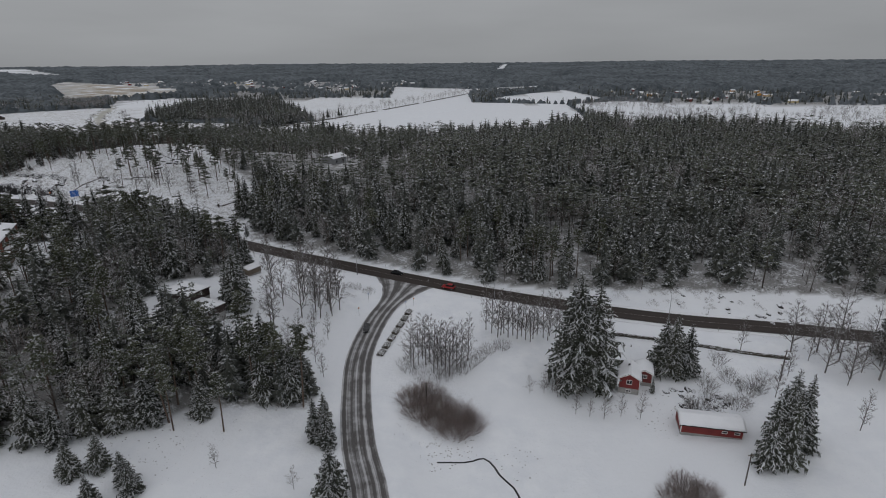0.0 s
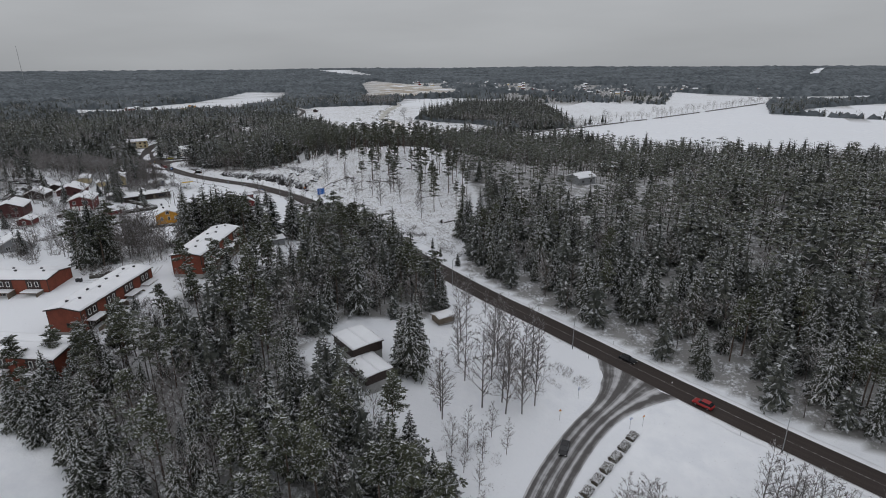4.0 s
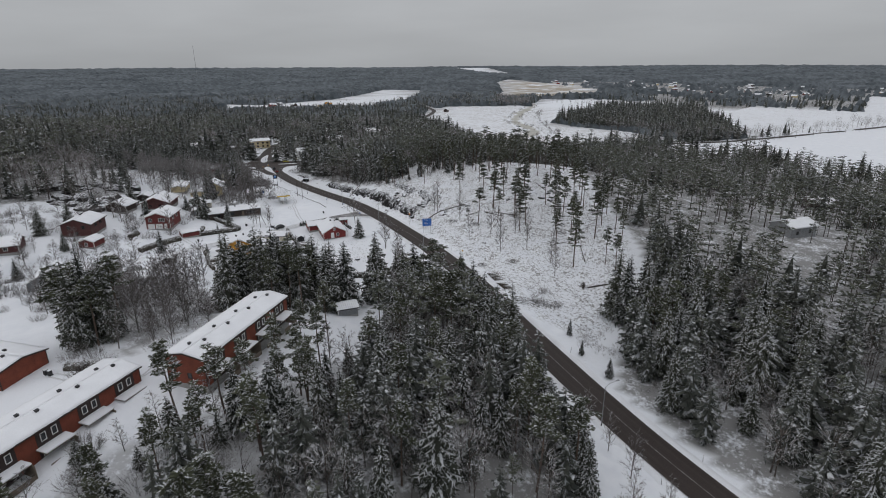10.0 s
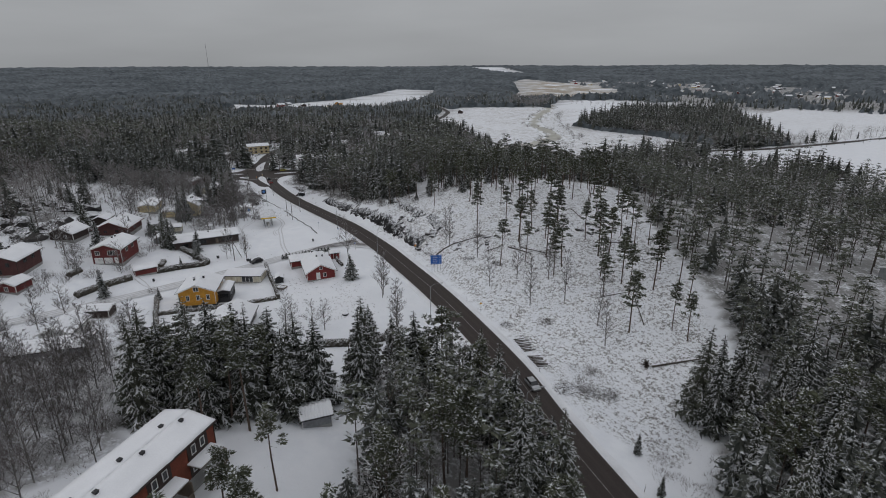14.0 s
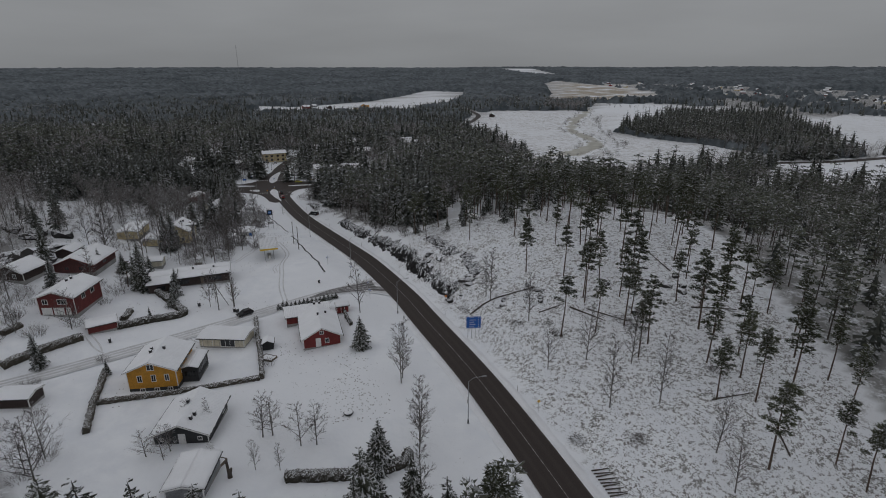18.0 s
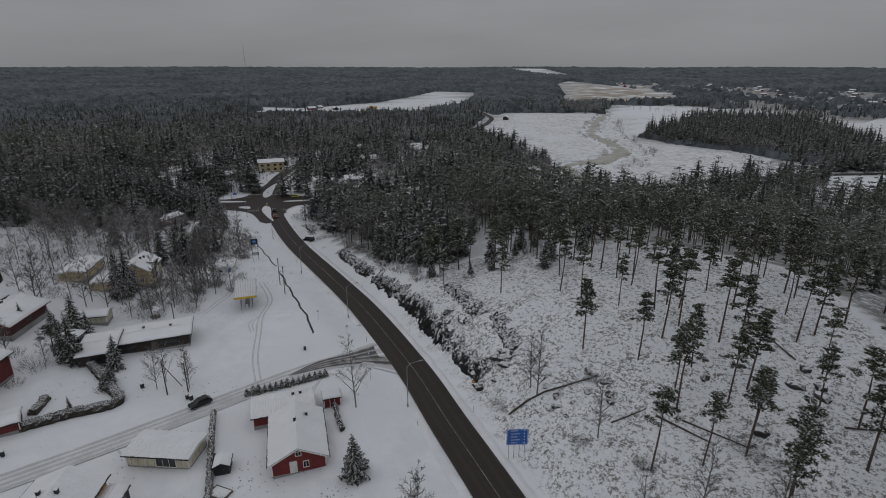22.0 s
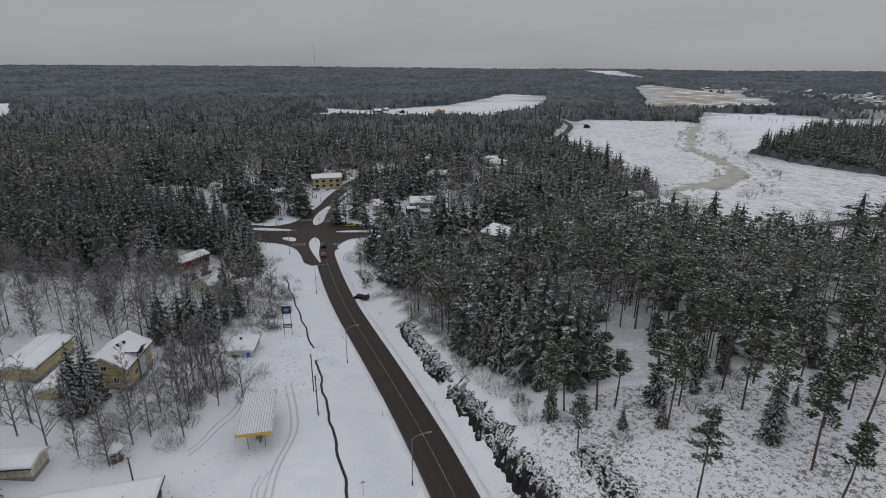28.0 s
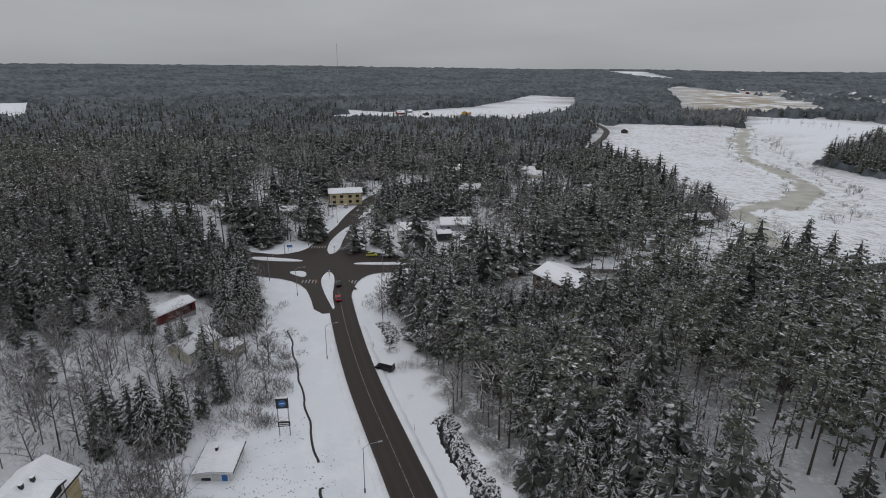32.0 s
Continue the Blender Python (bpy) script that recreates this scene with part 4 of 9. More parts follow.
TINY = [wood_spruce(RNG, 15, 0.24, 3, 4, 0, 0.1, 0.9), wood_spruce(RNG, 14, 0.27, 3, 4, 0, 0.1, 0.9), (small_pine[0], small_pine[1], np.where(small_pine[2] == 1, 4, 1)), frosted_tree(RNG, 12, 16, 0.28, 0.24, 0)]


ROADSIDE = []


def north_woods():
    x, y = scatter(WOOD_NORTH, 4.3, 21)
    m = clear_of_roads(x, y, 3.0) & ~inside(GARDENS, x, y)
    x, y = x[m], y[m]
    d = near_line(MAIN[::2], x, y)[0]
    gap = wavy(x, y, 16, 4.2) > np.where(x < -190, 0.3, 0.0) + 0.26 + 0.5 * smooth(d, 25, 70)
    gap |= (x > -125) & (x < -5) & (y > 262) & (wavy(x, y, 13, 1.2) > 0.28)
    gap |= (np.hypot(x + 66, y - 328) < 8) | (np.hypot(x + 68, y - 412) < 9) | (np.hypot(x + 84, y - 286) < 9) | (np.hypot(x + 241, y - 313) < 8) | (np.hypot(x + 232, y - 303) < 9)
    slope = inside([(66, 150), (128, 140), (140, 158), (110, 172), (72, 172)], x, y)
    pick = np.random.default_rng(5).uniform(0, 1, len(x))
    keep = ~gap & (pick < np.where(d < 17, 0.5, np.where(d > 75, 0.5, 0.95))) & (~slope | (pick < 0.6))
    x, y, d = x[keep], y[keep], d[keep]
    edge = ((d < 62) & (x < 190) & (x > -115)) | ((x < -232) & (d < 85))
    pines = ~edge & (x > -240) & (x < -20) & (y > 235)
    late = edge & (x < -200)
    early = edge & ~late
    own = early & (d < 46) & (x < 60) & (np.random.default_rng(15).uniform(0, 1, len(x)) < 0.42)
    ROADSIDE.extend(zip(x[own], y[own]))
    early &= ~own
    forest("woods_by_the_road", x[early], y[early], MID, [3, 3, 2.2, 1.6, 1.6, 2.6, 2.4], [1.08, 1.08, 1.05, 1, 1, 0.95, 0.8], WOOD_MATS,
           "dense spruce and pine wood dusted with snow beside the road", 31, 1.1)
    forest("woods_above_the_road", x[late], y[late], MID, [1.8, 1.8, 1.8, 2.6, 2.6, 2.6, 2.4], [1.05, 1.05, 1.05, 1.15, 1.15, 1.05, 0.9], WOOD_MATS,
           "mixed wood of pines, spruces and birches above the road", 29, 1.15)
    forest("pine_woods", x[pines], y[pines], MID[3:5] + LOW[1:2] + LOW[5:], [5, 5, 2.0, 1.0, 0.8], [0.95, 0.95, 0.8, 0.85, 0.85], WOOD_MATS, "open pine wood behind the felled slope", 37, 1.2)
    back = ~edge & ~pines
    forest("deep_woods", x[back], y[back], LOW, LOW_MIX, [1, 1.05, 1.05, 1.15, 1.15, 1.0, 1.0], WOOD_MATS, "dense snow-dusted conifer forest with birches", 32, 1.45)


north_woods()


def southwest_woods():
    x, y = scatter(WOOD_SOUTHWEST, 4.9, 22)
    m = clear_of_roads(x, y, 3.0) & (np.hypot(x + 377, y - 262) > 11)
    m &= (np.hypot(x + 345, y - 245) < 230) | (np.random.default_rng(6).uniform(0, 1, len(x)) < 0.6)
    x, y = x[m], y[m]
    d = np.hypot(x + 345, y - 245)
    near = d < 80
    belt = inside([(-368, 236), (-380, 262), (-384, 286), (-425, 292), (-452, 270), (-445, 205), (-400, 190), (-366, 205)], x, y)
    near_village = near & ~belt & (np.random.default_rng(12).uniform(0, 1, len(x)) < np.where(d < 48, 0.4, 0.9))
    near |= belt
    forest("spruces_above_village", x[belt], y[belt], MID, [3, 3, 2.6, 1.2, 1.2, 1.5, 1.5], [1.05, 1.05, 1.1, 1.0, 1.0, 1.0, 0.9], WOOD_MATS, "dark spruces and pines between frosted birches", 30)
    forest("mixed_woods_beside_village", x[near_village], y[near_village], MID, [0.5, 0.5, 0.7, 0.6, 0.6, 3.6, 3.6], [0.8, 0.8, 0.85, 0.85, 0.85, 1.0, 0.85], WOOD_MATS, "mixed wood of frosted birches and spruces", 33)
    forest("woods_behind_village", x[~near], y[~near], LOW, [1.1, 1.1, 1.2, 3.4, 3.4, 3.0, 3.0], [1.0, 1.0, 1.0, 1.05, 1.05, 1.1, 1.0], WOOD_MATS, "mixed snow-dusted forest on rising ground", 34, 1.4)


southwest_woods()


OPEN_SPOTS = ((-425, 386, 13), (-398, 366, 10), (-410, 380, 10), (-474, 301, 7), (-873, 334, 11), (-744, 347, 11), (-669, 350, 10), (-474, 437, 9), (-521, 479, 9), (-488, 507, 9), (-484, 360, 12), (-476, 352, 8), (-414, 361, 11), (-408, 350, 7), (-329, 367, 14), (-363, 369, 7), (-468, 326, 8), (-503, 509, 9), (-523, 468, 9), (-441, 505, 9), (-471, 488, 10), (-366, 500, 12), (-422, 388, 8), (-377, 262, 10))


def far_woods():
    rng = np.random.default_rng(8)

    def stand(spacing, seed, lo, hi):
        x, y = scatter([(-1650, -100), (1000, -100), (1000, 1650), (-1650, 1650)] if hi > 700 else [(-800, -100), (600, -100), (600, 800), (-800, 800)], spacing, seed)
        az = np.degrees(np.arctan2(-(x + 60), y - 60))
        r = np.hypot(x + 100, y - 150)
        m = (r >= lo) & (r < hi) & (az > -52) & (az < 108)
        x, y, r = x[m], y[m], r[m]
        done = inside(WOOD_NORTH, x, y) | inside(WOOD_SOUTHWEST, x, y) | ((x > -430) & (x < 430) & (y < 545) & (r < 430) & ~((x < -300) & (y > 330)))
        m = far_wood(x, y) & ~done & clear_of_roads(x, y, 2.5)
        m &= ~(inside(SUBURB, x, y) | inside(MOSS, x, y)) | (rng.uniform(0, 1, len(x)) < 0.2)
        for a, b, c in OPEN_SPOTS:
            m &= np.hypot(x - a, y - b) > c
        return x[m], y[m]
    x, y = stand(6.6, 23, 0, 640)
    m = wavy(x, y, 10, 2.9) > -0.62
    x, y = x[m], y[m]
    forest("woods_beyond_the_crossing", x, y, LOW, [2.8, 2.8, 2.4, 2.0, 2.0, 2.8, 2.8], [1.05, 1.1, 1.1, 1.15, 1.15, 1.15, 1.1], WOOD_MATS, "mixed snow-dusted forest beyond the road crossing", 35, 1.5)
    x, y = stand(7.6, 24, 640, 1500)
    r = np.hypot(x + 100, y - 150)
    m = (rng.uniform(0, 1, len(x)) > smooth(r, 1050, 1500)) & ~inside(ISLAND_WOOD, x, y)
    x, y = x[m], y[m]
    ix, iy = scatter(ISLAND_WOOD, 6.2, 25)
    forest("island_wood", ix, iy, LOW, [4, 4, 3, 0.8, 0.8, 2.2, 2.2], [1.2, 1.25, 1.3, 1.2, 1.2, 1.2, 1.1], WOOD_MATS, "dense dark spruce wood on an island in the fields", 39)
    forest("far_woods", x, y, TINY, [4, 4, 3, 2.4], [1, 1, 1, 1.05], WOOD_MATS, "far dark conifer forest", 36, 1.2)
    x, y = scatter(FIELD_BEHIND, 10.5, 26)
    m = wavy(x, y, 40, 0.9) > -0.25
    forest("field_copse", x[m], y[m], TINY[2:] + LOW[5:], [1, 2, 2, 2], [0.7, 0.9, 0.85, 0.85], WOOD_MATS, "scattered bare trees and bushes on far fields", 40)


far_woods()


def distant_canopy():
    """The wooded land towards the horizon, crowns merged into one rough sheet."""
    rng = np.random.default_rng(9)
    az = np.radians(np.arange(-56, 112, 0.27))
    rs = [560.0]
    while rs[-1] < 4550:
        rs.append(rs[-1] + 5 + (rs[-1] - 560) * 0.0105)
    a, r = np.meshgrid(az, np.array(rs))
    a = a + rng.uniform(-0.0018, 0.0018, a.shape)
    r = r + rng.uniform(-3, 3, r.shape)
    x, y = -100 - r * np.sin(a), 150 + r * np.cos(a)
    z = height(x.ravel(), y.ravel()).reshape(x.shape)
    wood = far_wood(x.ravel(), y.ravel()).reshape(x.shape)
    town = (inside(SUBURB_NORTH, x.ravel(), y.ravel()) | inside(SUBURB, x.ravel(), y.ravel()) | inside(MOSS, x.ravel(), y.ravel())).reshape(x.shape)
    flat = (x.ravel(), y.ravel())
    near = r < 1250
    kept = clear_of_roads(*flat, 6.0) & ~inside(ISLAND_WOOD, *flat) & ~inside(WOOD_NORTH, *flat) & ~inside(WOOD_SOUTHWEST, *flat)
    for px_, py_, q in OPEN_SPOTS:
        kept &= np.hypot(flat[0] - px_, flat[1] - py_) > q + 2
    kept &= ~((flat[0] > -300) & (flat[1] < 640) & (flat[0] < 430))
    wood &= ~near | kept.reshape(x.shape)
    wood &= ~town | (rng.uniform(0, 1, x.shape) < 0.4) & (wavy(x, y, 45, 0.3) > 0.1)
    wood &= (wavy(x, y, 55, 3.1) < 0.80) | (wavy(x, y, 300, 1.9) < 0.1)
    top = np.where(wood, (7 + 9 * rng.uniform(0, 1, x.shape) ** 1.5) * (0.85 + 0.35 * wavy(x, y, 22, 1.4)) * (0.55 + 0.45 * smooth(r, 700, 1300)), -4)
    i = np.arange(x.size).reshape(x.shape)
    q = np.stack([i[:-1, :-1], i[:-1, 1:], i[1:, 1:], i[1:, :-1]], -1).reshape(-1, 4)
    any_wood = wood.ravel()[q].any(1)
    q = q[any_wood][:, ::-1]
    me = mesh_from("distant_forest", np.stack([x, y, z + top], -1).reshape(-1, 3), q, [M_HAZED_CANOPY])
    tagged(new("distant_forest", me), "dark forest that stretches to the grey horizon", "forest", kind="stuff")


distant_canopy()

# ---- single trees ----
def west_wood():
    x, y = scatter(WOOD_WEST, 3.5, 41)
    m = clear_of_roads(x, y, 2.5) & (np.hypot(x + 72, y - 138) > 7.5) & (np.hypot(x + 65, y - 132) > 6.5) & (np.hypot(x + 64, y - 165.5) > 5)
    x, y = x[m], y[m]
    rng = np.random.default_rng(42)
    single = rng.uniform(0, 1, len(x)) < np.where(y < 108, 0.42, 0.2)
    forest("west_wood", x[~single], y[~single], MID, [2, 2, 2.2, 1.8, 1.8, 3.4, 3.2], [0.95, 0.95, 1.0, 1.05, 1.05, 1.0, 0.95], WOOD_MATS, "crowded snow-dusted spruces and pines of the west wood", 38)
    for a, b in zip(x[single], y[single]):
        t = rng.uniform()
        south = float(smooth(104 - b, 0, 10))
        if t < 0.46 + 0.4 * south:
            plant(SPRUCES, a, b, rng.uniform(0.65, 1.15) * (1 - 0.2 * south), group="spruces of the west wood")
        elif t < 0.76 + 0.2 * south:
            plant(PINES, a, b, rng.uniform(0.95, 1.3), group="pines of the west wood")
        else:
            plant(BIRCHES, a, b, rng.uniform(0.7, 1.05), group="birches of the west wood")


west_wood()


def roadside_trees():
    """The trees that stand nearest to the main road on its north side."""
    rng = np.random.default_rng(45)
    for a, b in ROADSIDE:
        t = rng.uniform() + 0.35 * float(wavy(np.array([a]), np.array([b]), 13, 1.9)[0])
        if t < 0.66:
            plant(SPRUCES, a, b, rng.uniform(0.6, 1.25), group="spruces along the main road")
        else:
            plant(PINES, a, b, rng.uniform(0.9, 1.25), group="pines along the main road")


roadside_trees()


def hill_pines():
    x, y = scatter(CLEARING, 7.6, 43)
    rng = np.random.default_rng(44)
    up = height(x, y)
    for a, b, z in zip(x, y, up):
        far = float(near_line(MAIN, np.array([a]), np.array([b]))[0][0])
        if z > -2.5 and rng.uniform() < float(smooth(far, 14, 52)) * 0.95 + 0.06:
            plant(PINES, a, b, rng.uniform(0.8, 1.1), "slim seed pine on the snowy felled slope", "pines on the felled slope")


hill_pines()

# ---- building materials ----
def clad(name, colour, period=0.18, vertical=True, rough=0.75, depth=0.5):
    """Painted boards or panels with joints, weathered."""
    m, n, l, b = mat(name, rough)
    co = n.new("ShaderNodeTexCoord")
    sep = n.new("ShaderNodeSeparateXYZ")
    l.new(co.outputs["Object"], sep.inputs[0])
    run = calc(n, l, "ADD", sep.outputs["X"], sep.outputs["Y"]) if vertical else sep.outputs["Z"]
    saw = calc(n, l, "FRACT", calc(n, l, "DIVIDE", run, period), 0)
    joint = ramp(n, l, saw, 0.0, 0.14)
    stain = noise_node(n, l, 0.7, 5, 0.6)
    fine = noise_node(n, l, 9.0, 4, 0.6)
    f = ramp(n, l, calc(n, l, "ADD", calc(n, l, "MULTIPLY", stain, 0.6), calc(n, l, "MULTIPLY", fine, 0.4)), 0.3, 0.7)
    c = mixed(n, l, f, tuple(v * 0.72 for v in colour), tuple(min(1, v * 1.15) for v in colour))
    l.new(mixed(n, l, joint, tuple(v * 0.4 for v in colour), c), b.inputs["Base Color"])
    bumped(n, l, b, joint, depth, 0.02)
    return m


def glass_material():
    m, n, l, b = mat("window_glass", 0.08)
    b.inputs["Base Color"].default_value = (0.02, 0.022, 0.025, 1)
    b.inputs["Specular IOR Level"].default_value = 0.6
    l.new(ramp(n, l, noise_node(n, l, 0.6, 2), 0.3, 0.7, 0.05, 0.16), b.inputs["Roughness"])
    return m


M_RED = clad("falu_red_boards", (0.20, 0.028, 0.026))
M_DARKRED = clad("dark_red_boards", (0.15, 0.028, 0.026))
M_MAROON = clad("maroon_boards", (0.085, 0.028, 0.027))
M_YELLOW = clad("ochre_yellow_boards", (0.56, 0.27, 0.03), 0.16, False)
M_PALE = clad("pale_yellow_render", (0.60, 0.50, 0.30), 1.6, False, 0.85, 0.15)
M_CREAM = clad("cream_panels", (0.62, 0.58, 0.46), 1.2, True, 0.8, 0.2)
M_BLACK = clad("charcoal_boards", (0.035, 0.037, 0.04))
M_GREYWALL = clad("grey_boards", (0.25, 0.26, 0.27))
M_BROWN = clad("dark_brown_boards", (0.045, 0.03, 0.026))
M_BRICK = clad("orange_red_brick", (0.21, 0.056, 0.032), 0.075, False, 0.9, 0.35)
M_DULLBRICK = clad("grey_brown_brick", (0.17, 0.125, 0.11), 0.075, False, 0.9, 0.3)
M_WHITE = plain("white_painted_wood", (0.74, 0.74, 0.73), 0.6, 0, 3, 0.12)
M_WHITEWALL = clad("white_boards", (0.66, 0.66, 0.64), 0.2)
M_BLUE = plain("blue_paint", (0.02, 0.14, 0.42), 0.45, 0, 2, 0.15)
M_GLASS = glass_material()
M_CONCRETE = plain("grey_concrete", (0.30, 0.30, 0.29), 0.9, 0, 1.2, 0.25, 0.2)
M_METAL = plain("dark_sheet_metal", (0.035, 0.035, 0.038), 0.5, 0.4, 2, 0.3)
M_GALV = plain("galvanised_steel", (0.34, 0.35, 0.36), 0.45, 0.8, 3, 0.2)
M_WOOD = plain("weathered_wood", (0.16, 0.13, 0.10), 0.9, 0, 2, 0.35)
M_FASCIA = plain("yellow_fascia", (0.62, 0.42, 0.02), 0.4, 0, 2, 0.15)


def box(bm, x0, x1, y0, y1, z0, z1):
    v = [bm.verts.new(p) for p in ((x0, y0, z0), (x1, y0, z0), (x1, y1, z0), (x0, y1, z0), (x0, y0, z1), (x1, y0, z1), (x1, y1, z1), (x0, y1, z1))]
    for f in ((3, 2, 1, 0), (4, 5, 6, 7), (0, 1, 5, 4), (1, 2, 6, 5), (2, 3, 7, 6), (3, 0, 4, 7)):
        bm.faces.new([v[i] for i in f])
    return bm


def boxed(*b):
    bm = bmesh.new()
    for i in range(0, len(b), 6):
        box(bm, *b[i:i + 6])
    return bm


def extruded(profile, axis_, a, b):
    """A solid from a profile in two axes, drawn out along the third."""
    bm = bmesh.new()
    put = {"x": lambda p, t: (t, p[0], p[1]), "y": lambda p, t: (p[0], t, p[1])}[axis_]
    lo = [bm.verts.new(put(p, a)) for p in profile]
    hi = [bm.verts.new(put(p, b)) for p in profile]
    k = len(profile)
    bm.faces.new(lo)
    bm.faces.new(hi[::-1])
    for i in range(k):
        bm.faces.new((lo[i], hi[i], hi[(i + 1) % k], lo[(i + 1) % k]))
    bmesh.ops.recalc_face_normals(bm, faces=bm.faces[:])
    return bm


def cyl(bm, p, q, r0, r1, sides=8):
    p, q = Vector(p), Vector(q)
    m = Matrix.Translation((p + q) / 2) @ (q - p).to_track_quat("Z", "Y").to_matrix().to_4x4()
    bmesh.ops.create_cone(bm, cap_ends=True, segments=sides, radius1=r0, radius2=r1, depth=(q - p).length, matrix=m)
    return bm


def tube(p, q, r0, r1=None, sides=8):
    return cyl(bmesh.new(), p, q, r0, r0 if r1 is None else r1, sides)


def snow_slope(x0, x1, ya, za, yb, zb, thick, rib):
    """Snow on one roof slope, from eave (a) to ridge (b), sagging between the seams."""
    rng = random.Random(int(abs(x0 * 31 + ya * 17 + x1 * 7)))
    n = max(6, int((x1 - x0) / (rib or 0.9)))
    m = 6
    bm = bmesh.new()
    rows = []
    for i in range(n * 2 + 1):
        x = x0 + (x1 - x0) * i / (2 * n)
        row = []
        for j in range(m + 1):
            s = j / m
            t = thick * rng.uniform(0.75, 1.15)
            if rib:
                t *= 0.55 if i % 2 else 1.1
            if j in (0, ) or i in (0, 2 * n):
                t *= 0.55
            jit = rng.uniform(-0.06, 0.06) if j == 0 else 0
            row.append(bm.verts.new((x, ya + (yb - ya) * s + jit * (1 if ya < 0 else -1), za + (zb - za) * s + t)))
        rows.append(row)
    for a, b in zip(rows[:-1], rows[1:]):
        for j in range(m):
            f = (a[j], b[j], b[j + 1], a[j + 1])
            bm.faces.new(f if yb > ya else f[::-1])
    e = [v for v in bm.edges if v.is_boundary]
    r = bmesh.ops.extrude_edge_only(bm, edges=e)
    for v in r["geom"]:
        if isinstance(v, bmesh.types.BMVert):
            s = (v.co.y - ya) / (yb - ya)
            v.co.z = za + (zb - za) * min(1, max(0, s)) + 0.01
    for f in bm.faces:
        f.smooth = not rib
    return bm


WALLS = {"-y": (0, -1), "+y": (0, 1), "-x": (-1, 0), "+x": (1, 0)}


def on_wall(side, u, z, out, L, W):
    """A point on an outer wall: u along it, z up, out off it."""
    if side in ("-y", "+y"):
        s = -1 if side == "-y" else 1
        return (u * -s, s * (W / 2 + out), z)
    s = -1 if side == "-x" else 1
    return (s * (L / 2 + out), u * s, z)


def wall_pose(side, u, z, L, W, out=0.0):
    turn = {"-y": 0, "+y": 180, "-x": -90, "+x": 90}[side]
    return pose(*on_wall(side, u, z, out, L, W), 0, 0, turn)


def window(parent, m, w, h, trim, bars=1):
    """A window whose frame stands proud of the wall, with its pane."""
    t = 0.10
    bm = boxed(-w / 2 - t, w / 2 + t, -0.07, 0.04, h / 2, h / 2 + t, -w / 2 - t, w / 2 + t, -0.09, 0.04, -h / 2 - t, -h / 2,
               -w / 2 - t, -w / 2, -0.07, 0.04, -h / 2, h / 2, w / 2, w / 2 + t, -0.07, 0.04, -h / 2, h / 2)
    for k in range(bars):
        x = -w / 2 + w * (k + 1) / (bars + 1)
        box(bm, x - 0.035, x + 0.035, -0.055, 0.03, -h / 2, h / 2)
    ob = part("window", bm, trim, parent)
    ob.matrix_local = m
    part("pane", boxed(-w / 2, w / 2, -0.02, 0.03, -h / 2, h / 2), M_GLASS, ob)
    return ob


def door(parent, m, w, h, colour, trim):
    ob = part("door", boxed(-w / 2, w / 2, -0.05, 0.03, 0, h), colour, parent)
    ob.matrix_local = m
    part("door_frame", boxed(-w / 2 - 0.1, w / 2 + 0.1, -0.08, 0.03, h, h + 0.1, -w / 2 - 0.1, -w / 2, -0.08, 0.03, 0, h, w / 2, w / 2 + 0.1, -0.08, 0.03, 0, h), trim, ob)
    part("handle", boxed(w / 2 - 0.16, w / 2 - 0.1, -0.12, -0.05, 1.0, 1.12), M_GALV, ob)
    return ob


HOUSES = [(-132.3, 148.3, 14), (-133, 117.5, 14), (-167.5, 112, 15), (-121, 92.5, 12)]


